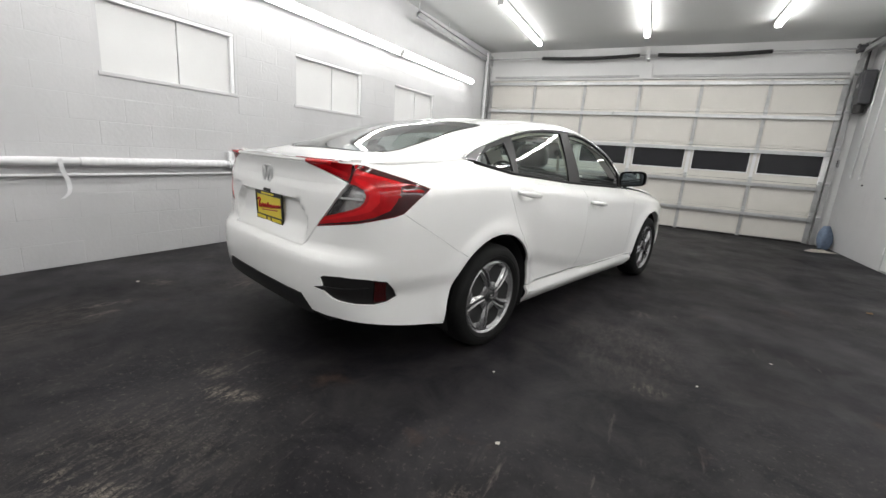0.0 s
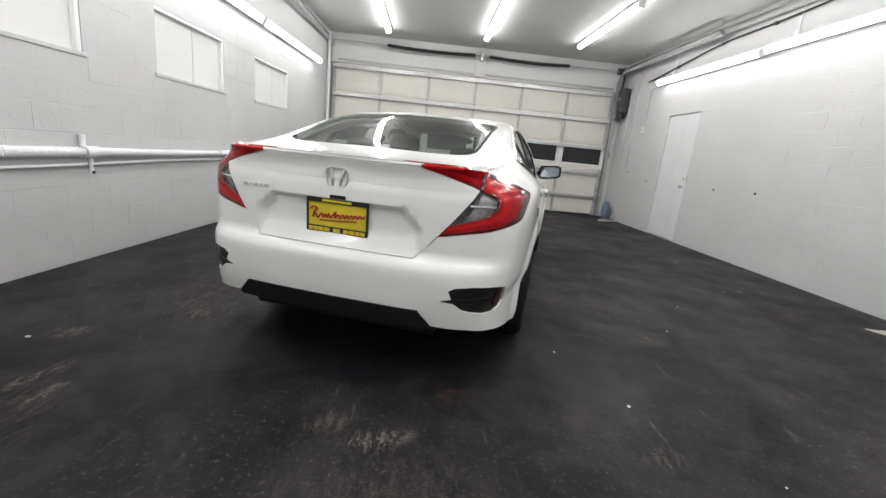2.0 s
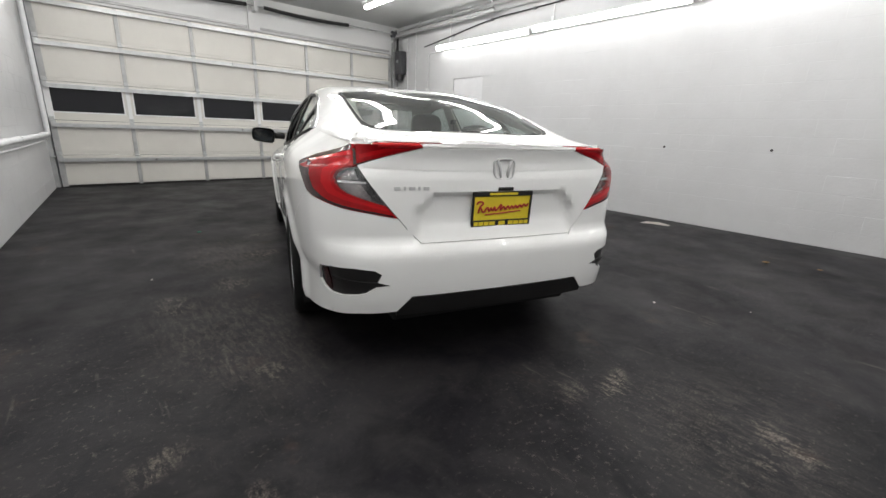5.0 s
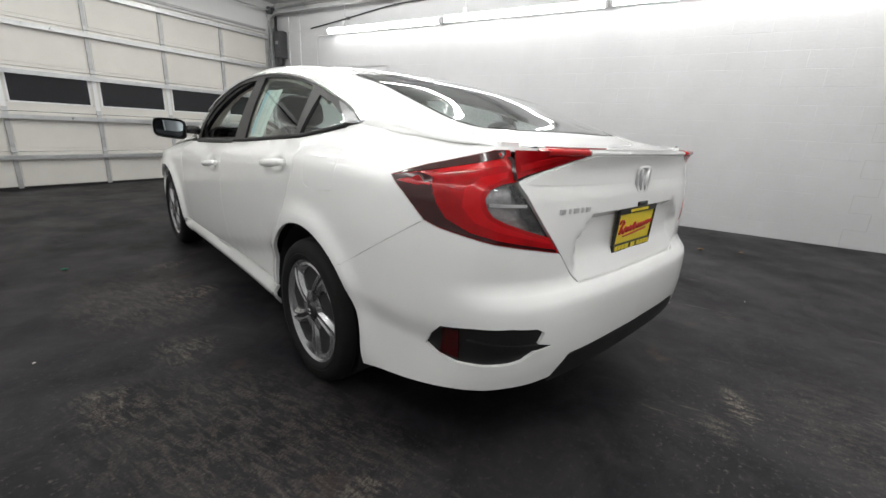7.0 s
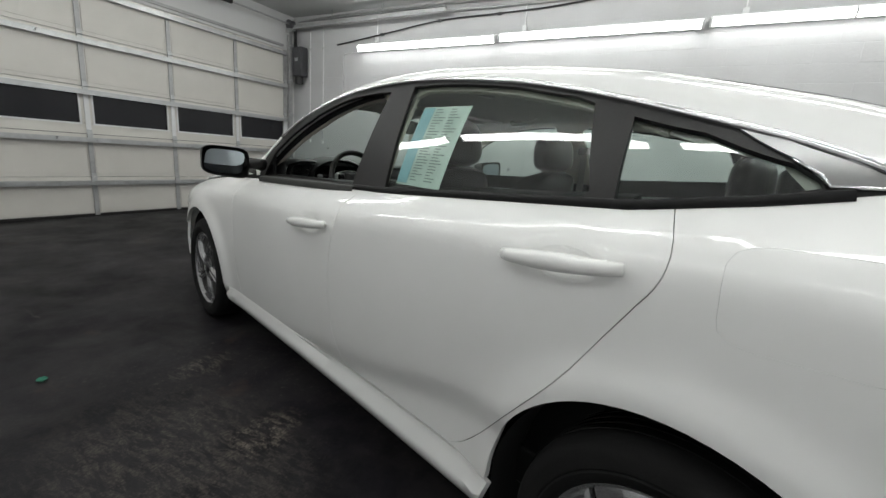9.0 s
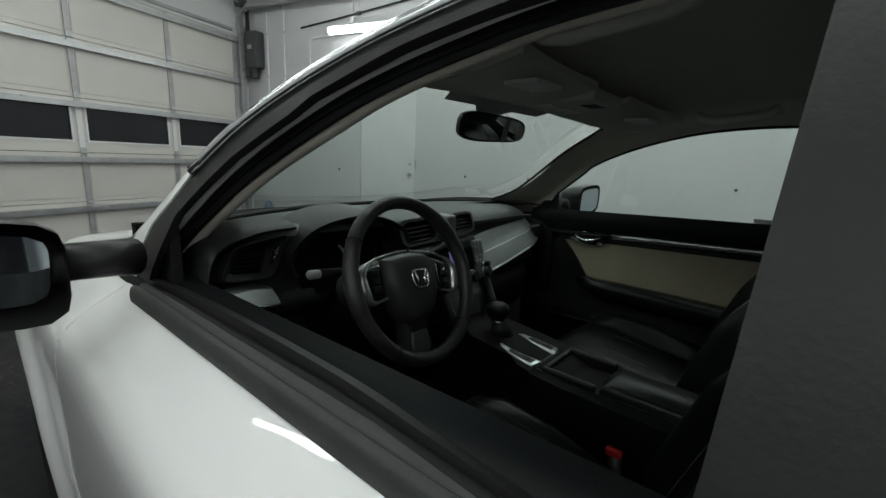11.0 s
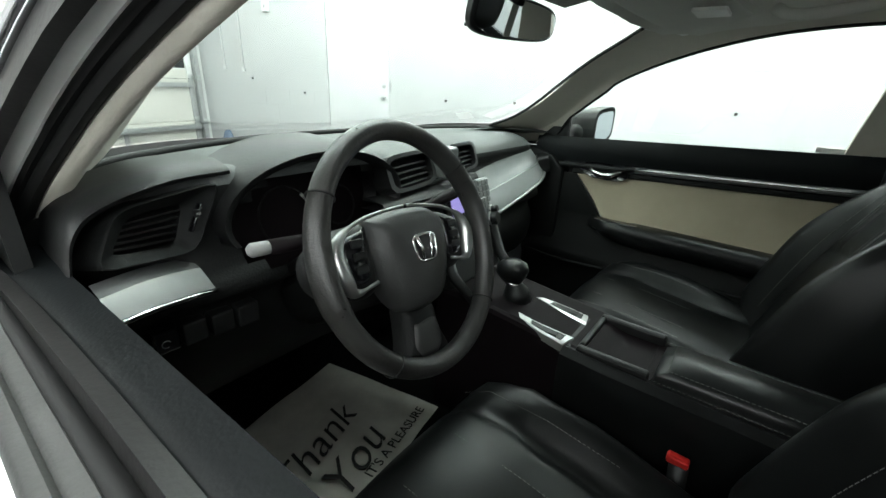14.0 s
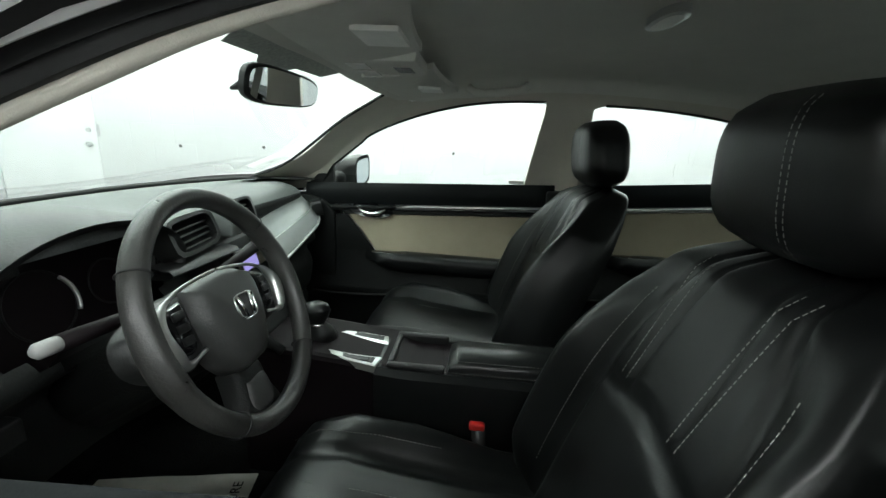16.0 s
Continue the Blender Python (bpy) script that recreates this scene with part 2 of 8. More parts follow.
        L(ln.outputs["Value"], mr.inputs["Value"])
        if total is None:
            total = mr.outputs["Result"]
        else:
            mx = nt.nodes.new("ShaderNodeMath")
            mx.operation = "MAXIMUM"
            L(total, mx.inputs[0])
            L(mr.outputs["Result"], mx.inputs[1])
            total = mx.outputs[0]
    ribs = ramp(noise_at(34, 7, 0.75, (1.0, 0.30, 1.0), 0.5), [(0.46, 0.0), (0.58, 1.0)])
    fine = ramp(noise_at(120, 6, 0.75, (0.5, 1.0, 1.0)), [(0.40, 0.05), (0.60, 1.0)])
    col = mix(times(total, times(ribs.outputs["Color"], fine.outputs["Color"])), col, (0.21, 0.18, 0.15))
    L(col, p.inputs["Base Color"])
    ro = ramp(noise_at(1.6, 8, 0.65), [(0.3, 0.34), (0.7, 0.60)])
    L(ro.outputs["Color"], p.inputs["Roughness"])
    p.inputs["Specular IOR Level"].default_value = 0.08
    b = nt.nodes.new("ShaderNodeBump")
    b.inputs["Strength"].default_value = 0.25
    b.inputs["Distance"].default_value = 0.004
    L(noise_at(45, 10, 0.7).outputs["Fac"], b.inputs["Height"])
    L(b.outputs["Normal"], p.inputs["Normal"])
    return m


M_FLOOR = floor_material()
M_WALL = material("white_painted_block", (0.525, 0.525, 0.53), 0.42, vary=0.05, scale=1.3, bump=0.22, bump_scale=34, whole=True)
M_DOORLEAF = material("white_door_paint", (0.64, 0.64, 0.65), 0.38, vary=0.05, scale=4, bump=0.04, bump_scale=60)
M_PLASTER = material("white_painted_board", (0.67, 0.67, 0.665), 0.5, vary=0.03, scale=1.1, bump=0.06, bump_scale=40)
M_CEIL = material("grey_white_ceiling", (0.56, 0.57, 0.56), 0.6, vary=0.04, scale=0.8, bump=0.05, bump_scale=30)
M_DOORPANEL = material("cream_door_panel", (0.64, 0.62, 0.575), 0.4, vary=0.04, scale=2.0, bump=0.05, bump_scale=90)
M_GALV = material("galvanised_steel", (0.50, 0.51, 0.51), 0.38, metal=0.85, vary=0.15, scale=14, rough_vary=0.12)
M_GALV_DULL = material("dull_galvanised_steel", (0.42, 0.42, 0.42), 0.5, metal=0.5, vary=0.2, scale=9, rough_vary=0.15)
M_DARKPANE = material("black_window_pane", (0.012, 0.012, 0.015), 0.12, spec=0.5)
M_BLACKMETAL = material("black_oiled_steel", (0.025, 0.024, 0.024), 0.45, metal=0.4, vary=0.3, scale=30)
M_OPENER = material("dark_grey_housing", (0.055, 0.055, 0.06), 0.45, vary=0.2, scale=12, bump=0.05)
M_WHITEPIPE = material("white_lagged_pipe", (0.70, 0.70, 0.71), 0.5, vary=0.08, scale=9, bump=0.35, bump_scale=24)
M_WHITEPAINT = material("white_gloss_paint", (0.76, 0.76, 0.76), 0.32, vary=0.03, scale=3)
M_LAMPBODY = material("white_lamp_body", (0.8, 0.8, 0.8), 0.35, vary=0.02, scale=4)
M_TUBE = emitter("lit_tube", (1.0, 0.985, 0.96), TUBE_POWER)
M_TUBE_WALL = emitter("lit_wall_tube", (1.0, 0.985, 0.96), TUBE_POWER * 0.55)
M_GREYBOX = material("grey_switch_box", (0.35, 0.35, 0.36), 0.45, vary=0.1, scale=20)
M_RAG = material("blue_cloth", (0.13, 0.17, 0.24), 0.9, vary=0.25, scale=20, bump=0.4, bump_scale=40)
M_PAPER = material("crumpled_white_paper", (0.66, 0.62, 0.57), 0.8, vary=0.12, scale=20, bump=0.3, bump_scale=30)
M_LEAF = material("dry_leaf", (0.30, 0.19, 0.09), 0.8, vary=0.3, scale=30)
M_CRACK = material("dark_joint_crack", (0.40, 0.39, 0.39), 0.9)
M_BOLT = material("rusty_bolt", (0.05, 0.045, 0.045), 0.6, metal=0.3)

# ---------------------------------------------------------------- the room
# the car stands along y; the room is turned 17 degrees against it
TURN = 17.0
ROOM = Matrix.Rotation(radians(TURN), 4, "Z")
U_RIGHT, V_DOOR, Z_TOP, V_BACK = 4.85, 8.05, 3.48, -4.2
LEAN = 0.06                      # the left wall closes in towards the door
U_LEFT0 = -2.36


def u_left(v):
    return U_LEFT0 + LEAN * v


def room_part(name, bm, mat, label="", category="", kind="structure", group="", smooth=False, angle=None):
    ob = part(name, bm, mat, None, smooth=smooth, angle=angle)
    ob.matrix_basis = ROOM
    return tagged(ob, label, category, group, kind)


# floor: one slab, a little beyond the walls
bm = bx(-3.6, V_BACK - 0.4, -0.2, U_RIGHT + 0.4, V_DOOR + 0.5, 0.0)
floor = room_part("floor", bm, M_FLOOR, "dark grey sealed concrete floor, scuffed and stained", "floor")
bm = bx(-3.6, V_BACK - 0.4, Z_TOP, U_RIGHT + 0.4, V_DOOR + 0.5, Z_TOP + 0.15)
ceiling = room_part("ceiling", bm, M_CEIL, "plain off-white painted garage ceiling", "ceiling")


def wall_with_holes(length, height, thick, holes):
    """A wall along x from 0, face at y=0, body behind it (y>0), with openings (x0, z0, x1, z1)."""
    xs = sorted({0, length, *[h[0] for h in holes], *[h[2] for h in holes]})
    zs = sorted({0, height, *[h[1] for h in holes], *[h[3] for h in holes]})
    b = bmesh.new()
    for i in range(len(xs) - 1):
        for j in range(len(zs) - 1):
            cx, cz = (xs[i] + xs[i + 1]) / 2, (zs[j] + zs[j + 1]) / 2
            if any(h[0] < cx < h[2] and h[1] < cz < h[3] for h in holes):
                continue
            box(b, xs[i], 0, zs[j], xs[i + 1], thick, zs[j + 1])
    bmesh.ops.remove_doubles(b, verts=b.verts, dist=0.0001)
    seen = {}
    for f in list(b.faces):
        c = tuple(round(q, 3) for q in f.calc_center_median())
        if c in seen:
            bmesh.ops.delete(b, geom=[f, seen[c]], context="FACES_ONLY")
            del seen[c]
        else:
            seen[c] = f
    return b


# right wall: face at u = U_RIGHT, looking to -u; its own x runs from the back to the door
R_LEN = V_DOOR + 0.3 - V_BACK
M_R = ROOM @ Matrix.Translation((U_RIGHT, V_BACK, 0)) @ Matrix(((0, 1, 0, 0), (1, 0, 0, 0), (0, 0, 1, 0), (0, 0, 0, 1)))
DOOR_V0, DOOR_V1, DOOR_H = 5.10, 5.98, 2.21
bm = wall_with_holes(R_LEN, Z_TOP, 0.2, [(DOOR_V0 - V_BACK, -0.01, DOOR_V1 - V_BACK, DOOR_H)])
bmesh.ops.reverse_faces(bm, faces=bm.faces)
wall_right = part("wall_right", bm, M_WALL)
wall_right.matrix_basis = M_R
tagged(wall_right, "white painted concrete block wall with faint joints", "wall", kind="structure")

# left wall: leans in, with three blocked-up windows
ang = math.atan(LEAN)
L_LEN = (V_DOOR + 0.3 - V_BACK) / math.cos(ang)
M_L = ROOM @ Matrix.Translation((u_left(V_BACK), V_BACK, 0)) @ Matrix.Rotation(math.pi / 2 - ang, 4, "Z")
WIN = [(v0, v0 + 1.2) for v0 in (-1.58, 0.45, 2.47, 4.50)]
WIN_Z = (1.60, 2.20)


def l_x(v):
    return (v - V_BACK) / math.cos(ang)


bm = wall_with_holes(L_LEN, Z_TOP, 0.24, [(l_x(a), WIN_Z[0], l_x(b), WIN_Z[1]) for a, b in WIN])
wall_left = part("wall_left", bm, M_WALL)
wall_left.matrix_basis = M_L
tagged(wall_left, "white painted concrete block wall with blocked windows", "wall", kind="structure")
for k, (a, b) in enumerate(WIN):
    w = thing("window_%d" % (k + 1), "blocked-up window recess painted white", "window", kind="structure", at=M_L)
    x0, x1 = l_x(a), l_x(b)
    for j in range(2):
        xa = x0 + (x1 - x0) * (0.0 if j == 0 else 0.54)
        xb = x0 + (x1 - x0) * (0.535 if j == 0 else 1.0)
        part("panel", bx(xa + 0.002, 0.045, WIN_Z[0] + 0.004, xb - 0.002, 0.075, WIN_Z[1] - 0.004, bevel=0.004), M_PLASTER, w)
    part("sill", bx(x0 - 0.03, -0.012, WIN_Z[0] - 0.03, x1 + 0.03, 0.045, WIN_Z[0] + 0.006, bevel=0.006), M_WALL, w)
    part("lintel", bx(x0 + 0.001, 0.0, WIN_Z[1] - 0.035, x1 - 0.001, 0.045, WIN_Z[1] - 0.002, bevel=0.004), M_WHITEPAINT, w)
    part("jamb", bx(x1 - 0.04, 0.004, WIN_Z[0] + 0.008, x1 - 0.002, 0.045, WIN_Z[1] - 0.037, bevel=0.004), M_WHITEPAINT, w)

# back wall, behind the start of the walk
bm = bx(-3.4, V_BACK - 0.2, 0, U_RIGHT + 0.2, V_BACK - 0.001, Z_TOP)
room_part("wall_back", bm, M_WALL, "white painted block wall at the back", "wall")

# front wall round the overhead door
DU0, DU1, DOOR_TOP = -1.80, 4.60, 2.85
bm = bmesh.new()
box(bm, -3.2, V_DOOR + 0.06, 0, DU0 - 0.02, V_DOOR + 0.3, Z_TOP)
box(bm, DU1 + 0.02, V_DOOR + 0.06, 0, U_RIGHT + 0.3, V_DOOR + 0.3, Z_TOP)
box(bm, DU0 - 0.02, V_DOOR + 0.06, DOOR_TOP + 0.02, DU1 + 0.02, V_DOOR + 0.3, Z_TOP)
room_part("wall_front", bm, M_PLASTER, "white painted wall round the overhead door", "wall")

# overhead door: five rows of six panels
gdoor = thing("garage_door", "closed cream sectional overhead door with black windows", "garage door", at=ROOM)
NP = 6
PW = (DU1 - DU0) / NP
ROWS = [0.0, 0.52, 1.07, 1.66, 2.27, DOOR_TOP]
for r in range(5):
    z0, z1 = ROWS[r], ROWS[r + 1]
    b = bmesh.new()
    for c in range(NP):
        u0, u1 = DU0 + c * PW, DU0 + (c + 1) * PW
        if r == 2:
            wz0, wz1 = z0 + 0.13, z1 - 0.05
            ua, ub = u0 + 0.075, u1 - 0.075
            for q in ((u0, z0, u1, wz0), (u0, wz1, u1, z1), (u0, wz0, ua, wz1), (ub, wz0, u1, wz1)):
                box(b, q[0], V_DOOR, q[1] + 0.003, q[2], V_DOOR + 0.05, q[3] - 0.003 if q[3] == z1 else q[3])
        else:
            box(b, u0, V_DOOR, z0 + 0.003, u1, V_DOOR + 0.05, z1 - 0.003)
    sec = part("section", b, M_DOORPANEL, gdoor)
    for c in range(NP):
        u0, u1 = DU0 + c * PW, DU0 + (c + 1) * PW
        # raised field of the panel, in a shallow tray
        if r != 2:
            part("panel", bx(u0 + 0.045, V_DOOR - 0.006, z0 + 0.05, u1 - 0.045, V_DOOR - 0.0005, z1 - 0.05, bevel=0.003), M_DOORPANEL, sec)
        else:
            part("pane", bx(u0 + 0.077, V_DOOR + 0.012, z0 + 0.132, u1 - 0.077, V_DOOR + 0.02, z1 - 0.052), M_DARKPANE, sec)
            fb = bmesh.new()
            a0, a1, c0, c1 = u0 + 0.06, u1 - 0.06, z0 + 0.115, z1 - 0.035
            box(fb, a0, V_DOOR - 0.008, c0, a1, V_DOOR - 0.0005, c0 + 0.02)
            box(fb, a0, V_DOOR - 0.008, c1 - 0.02, a1, V_DOOR - 0.0005, c1)
            box(fb, a0, V_DOOR - 0.008, c0 + 0.02, a0 + 0.02, V_DOOR - 0.0005, c1 - 0.02)
            box(fb, a1 - 0.02, V_DOOR - 0.008, c0 + 0.02, a1, V_DOOR - 0.0005, c1 - 0.02)
            part("pane_frame", fb, M_WHITEPAINT, sec)
    for c in range(NP + 1):
        u = DU0 + c * PW
        w = 0.028 if 0 < c < NP else 0.04
        u = min(max(u, DU0 + w), DU1 - w)
        part("stile", bx(u - w, V_DOOR - 0.022, z0 + 0.012, u + w, V_DOOR - 0.0085, z1 - 0.012, bevel=0.003), M_WHITEPAINT if r == 2 else M_GALV_DULL, sec)
        if r:
            hb = bmesh.new()
            box(hb, u - 0.03, V_DOOR - 0.03, z0 - 0.055, u + 0.03, V_DOOR - 0.0225, z0 + 0.055, bevel=0.004)
            tube(hb, [(u - 0.035, V_DOOR - 0.032, z0), (u + 0.035, V_DOOR - 0.032, z0)], 0.01, 8)
            part("hinge", hb, M_GALV, sec)
    # strut under the top edge of the section: a folded steel channel
    zs = z1 - 0.075
    sb = bmesh.new()
    box(sb, DU0 + 0.02, V_DOOR - 0.075, zs - 0.03, DU1 - 0.02, V_DOOR - 0.0655, zs + 0.03)
    box(sb, DU0 + 0.02, V_DOOR - 0.064, zs + 0.02, DU1 - 0.02, V_DOOR - 0.024, zs + 0.028)
    box(sb, DU0 + 0.02, V_DOOR - 0.064, zs - 0.028, DU1 - 0.02, V_DOOR - 0.024, zs - 0.02)
    part("strut", sb, M_GALV, sec)
part("bottom_seal", bx(DU0, V_DOOR - 0.004, 0.0, DU1, V_DOOR - 0.0006, 0.035), M_BLACKMETAL, gdoor)

# tracks, shaft, springs and drums
hard = thing("door_track", "galvanised vertical door tracks with angle brackets", "door track", at=ROOM)
for u, s in ((DU0 - 0.055, -1), (DU1 + 0.055, 1)):
    b = bmesh.new()
    box(b, u - 0.035, V_DOOR - 0.07, 0.01, u + 0.035, V_DOOR - 0.06, 3.12)
    box(b, u + s * 0.03 - 0.005, V_DOOR - 0.06, 0.01, u + s * 0.03 + 0.005, V_DOOR + 0.058, 3.12)
    box(b, u - s * 0.032 - 0.004, V_DOOR - 0.06, 0.01, u - s * 0.032 + 0.004, V_DOOR - 0.01, 3.12)
    part("track", b, M_GALV_DULL, hard)
    for zz in (0.5, 1.1, 1.7, 2.3, 2.9):
        b = bmesh.new()
        box(b, u - 0.03, V_DOOR - 0.076, zz - 0.04, u + 0.045 * s, V_DOOR - 0.0705, zz + 0.04, bevel=0.003)
        tube(b, [(u - s * 0.05, V_DOOR - 0.085, zz), (u + s * 0.005, V_DOOR - 0.085, zz)], 0.022, 10)
        part("roller_bracket", b, M_GALV, hard)
shaft = thing("torsion_shaft", "steel torsion shaft with two black springs", "spring shaft", at=ROOM)
ZS, VS = 3.28, V_DOOR - 0.13
part("shaft", tube(bmesh.new(), [(DU0 - 0.2, VS, ZS), (DU1 + 0.12, VS, ZS)], 0.014, 10), M_GALV_DULL, shaft)
for a, c in ((-0.62, 1.30), (1.62, 3.42)):
    b = bmesh.new()
    n = int((c - a) / 0.016)
    prof = []
    for i in range(n + 1):
        uu = a + (c - a) * i / n
        sag = -0.03 * math.sin(math.pi * (uu - a) / (c - a))
        prof.append((uu, VS, ZS + sag))
    tube(b, prof, [0.036 if i % 2 else 0.031 for i in range(n + 1)], 10)
    part("spring", b, M_BLACKMETAL, shaft)
for u in (DU0 - 0.07, DU1 + 0.0):
    b = bmesh.new()
    lathe(b, [(0.0, -0.05), (0.075, -0.05), (0.075, -0.04), (0.06, -0.035), (0.06, 0.035), (0.075, 0.04), (0.075, 0.05), (0.0, 0.05)], 24, Matrix.Translation((u, VS, ZS)) @ Matrix.Rotation(math.pi / 2, 4, "Y"))
    part("cable_drum", b, M_OPENER, shaft)
    part("bearing_plate", bx(u + 0.055, VS - 0.06, ZS - 0.1, u + 0.062, V_DOOR + 0.058, ZS + 0.1), M_GALV, shaft)
pb = bmesh.new()
box(pb, 1.36, V_DOOR + 0.02, DOOR_TOP + 0.03, 1.56, V_DOOR + 0.059, Z_TOP - 0.001)
box(pb, 1.43, VS - 0.05, ZS - 0.09, 1.49, V_DOOR + 0.0195, ZS + 0.09, bevel=0.005)
part("centre_bracket", pb, M_PLASTER, shaft)
part("header_angle", bx(DU0 + 0.1, V_DOOR + 0.03, DOOR_TOP + 0.06, 1.34, V_DOOR + 0.059, DOOR_TOP + 0.1), M_GALV_DULL, shaft)
part("header_angle", bx(1.58, V_DOOR + 0.03, DOOR_TOP + 0.06, DU1 - 0.02, V_DOOR + 0.059, DOOR_TOP + 0.1), M_GALV_DULL, shaft)

# opener on the side of the track
op = thing("door_opener", "dark grey jackshaft door opener mounted beside the track", "door opener", at=ROOM)
b = bmesh.new()
box(b, 4.66, V_DOOR - 0.34, 2.40, 4.82, V_DOOR - 0.10, 2.92, bevel=0.02)
part("housing", b, M_OPENER, op)
part("cover", bx(4.645, V_DOOR - 0.32, 2.52, 4.6615, V_DOOR - 0.12, 2.84, bevel=0.006), M_OPENER, op)
part("motor", tube(bmesh.new(), [(4.74, V_DOOR - 0.2, 2.27), (4.74, V_DOOR - 0.2, 2.4)], 0.075, 16), M_BLACKMETAL, op)
part("label_plate", bx(4.642, V_DOOR - 0.26, 2.66, 4.6445, V_DOOR - 0.18, 2.72), M_GREYBOX, op)
part("drive_chain", bx(4.70, V_DOOR - 0.16, 2.92, 4.72, V_DOOR - 0.10, 3.27), M_BLACKMETAL, op)
part("wall_plate", bx(4.72, V_DOOR - 0.10, 2.30, 4.80, V_DOOR + 0.058, 2.98), M_GALV, op)


# ceiling and wall lamps
def strip_lamp(length, glow, joint=False):
    """A bare batten with one lit tube cover, along +y from 0, hanging down from z=0."""
    lamp = thing("strip_light", "lit white fluorescent strip light", "strip light", group="strip lights")
    b = bmesh.new()
    box(b, -0.055, 0, -0.045, 0.055, length, 0.0, bevel=0.006)
    part("batten", b, M_LAMPBODY, lamp)
    for q in (0.004, length - 0.034):
        part("end_cap", bx(-0.05, q, -0.11, 0.05, q + 0.03, -0.0455, bevel=0.008), M_LAMPBODY, lamp)
    b = bmesh.new()
    prof = [(0.046 * math.cos(a), -0.072 + 0.036 * math.sin(a)) for a in [math.pi * k / 8 for k in range(8, 17)]]
    prof = [(-0.046, -0.047)] + prof + [(0.046, -0.047)]
    grid(b, [[(x, y, z) for x, z in prof] for y in (0.036, length - 0.036)])
    bmesh.ops.recalc_face_normals(b, faces=b.faces)
    part("tube_cover", b, glow, lamp, "glowing white diffuser", smooth=True)
    if joint:
        part("cover_joint", bx(-0.050, length / 2 - 0.012, -0.112, 0.050, length / 2 + 0.012, -0.0455, bevel=0.006), M_LAMPBODY, lamp, "white joint between two covers")
    return lamp


first = strip_lamp(2.44, M_TUBE)
spots = []
for u, v_end in ((-0.55, 7.35), (1.42, 7.1), (3.24, 6.87)):
    for k in range(4):
        spots.append((u, v_end - 2.44 - k * 2.7))
first.matrix_basis = ROOM @ Matrix.Translation((spots[0][0], spots[0][1], Z_TOP))
for u, v in spots[1:]:
    copy_thing(first, ROOM @ Matrix.Translation((u, v, Z_TOP)))
# wall rows: tilted out from the wall
wl = strip_lamp(2.56, M_TUBE_WALL, joint=True)
tagged(wl, "lit white fluorescent strip light along the wall", group="wall strip lights")
for k in range(4):
    m = ROOM @ Matrix.Translation((U_RIGHT - 0.065, 6.44 - 2.56 - k * 2.6, 2.86 + 0.014 * k)) @ Matrix.Rotation(radians(62), 4, "Y")
    if k == 0:
        wl.matrix_basis = m
    else:
        copy_thing(wl, m)
for k in range(4):
    v = 7.0 - 2.56 - k * 2.6
    m = ROOM @ Matrix.Translation((u_left(v) + 0.075, v, 2.68)) @ Matrix.Rotation(-ang, 4, "Z") @ Matrix.Rotation(radians(-62), 4, "Y")
    copy_thing(wl, m)

# ---------------------------------------------------------------- the car: body skin
from mathutils.geometry import delaunay_2d_cdt

M_PAINT = material("white_car_paint", (0.90, 0.90, 0.885), 0.36, coat=1.0, vary=0.012, scale=2.0, spec=0.4)
M_TRIM = material("satin_black_trim", (0.014, 0.0135, 0.0135), 0.40, spec=0.32, vary=0.15, scale=25, bump=0.05, bump_scale=200)
M_RUBBER = material("black_tyre_rubber", (0.007, 0.007, 0.007), 0.8, spec=0.25, vary=0.2, scale=20, bump=0.1, bump_scale=120)
M_SEAL = material("black_rubber_seal", (0.009, 0.009, 0.009), 0.6, vary=0.1, scale=30, spec=0.25)
M_CHROME = material("bright_chrome", (0.82, 0.82, 0.83), 0.08, metal=1.0, rough_vary=0.04, scale=20)
M_SILVER = material("silver_wheel_paint", (0.50, 0.50, 0.51), 0.22, metal=0.8, vary=0.06, scale=18, rough_vary=0.06)
M_DARKWHEEL = material("dark_grey_wheel_paint", (0.022, 0.022, 0.024), 0.4, metal=0.3, vary=0.15, scale=20)
M_STEEL = material("dark_brake_steel", (0.12, 0.12, 0.12), 0.45, metal=0.9, vary=0.2, scale=25)
M_UNDER = material("black_underbody", (0.012, 0.012, 0.012), 0.85, vary=0.2, scale=8)
M_RED = material("red_lamp_lens", (0.34, 0.004, 0.007), 0.16, coat=0.25, vary=0.30, scale=9, spec=0.2)
M_REDBRIGHT = material("bright_red_light_guide", (0.52, 0.006, 0.010), 0.18, coat=0.25, vary=0.12, scale=14, spec=0.2)
M_DARKRED = material("dark_red_lamp_lens", (0.035, 0.001, 0.0015), 0.14, coat=0.3, vary=0.15, scale=9)
M_CLEAR = window_glass("clear_lamp_lens", (0.97, 0.97, 0.97))
M_REFLECTOR = material("lamp_reflector", (0.40, 0.40, 0.40), 0.18, metal=0.7, vary=0.45, scale=26, bump=0.6, bump_scale=70)
M_GLASS = window_glass("green_tinted_glass", (0.85, 0.93, 0.89), 1.52)
M_BACKGLASS = window_glass("tinted_rear_glass", (0.50, 0.56, 0.54), 1.52)
M_YELLOW = material("yellow_plate", (0.80, 0.64, 0.04), 0.4, vary=0.05, scale=20)
M_PLATERED = material("red_script", (0.42, 0.02, 0.02), 0.5)
M_PLATEBLACK = material("black_plate_frame", (0.015, 0.015, 0.015), 0.4)
M_DOORMIRROR = material("tinted_mirror_glass", (0.50, 0.56, 0.60), 0.02, metal=1.0)
M_MIRROR = material("mirror_glass", (0.85, 0.88, 0.9), 0.02, metal=1.0)

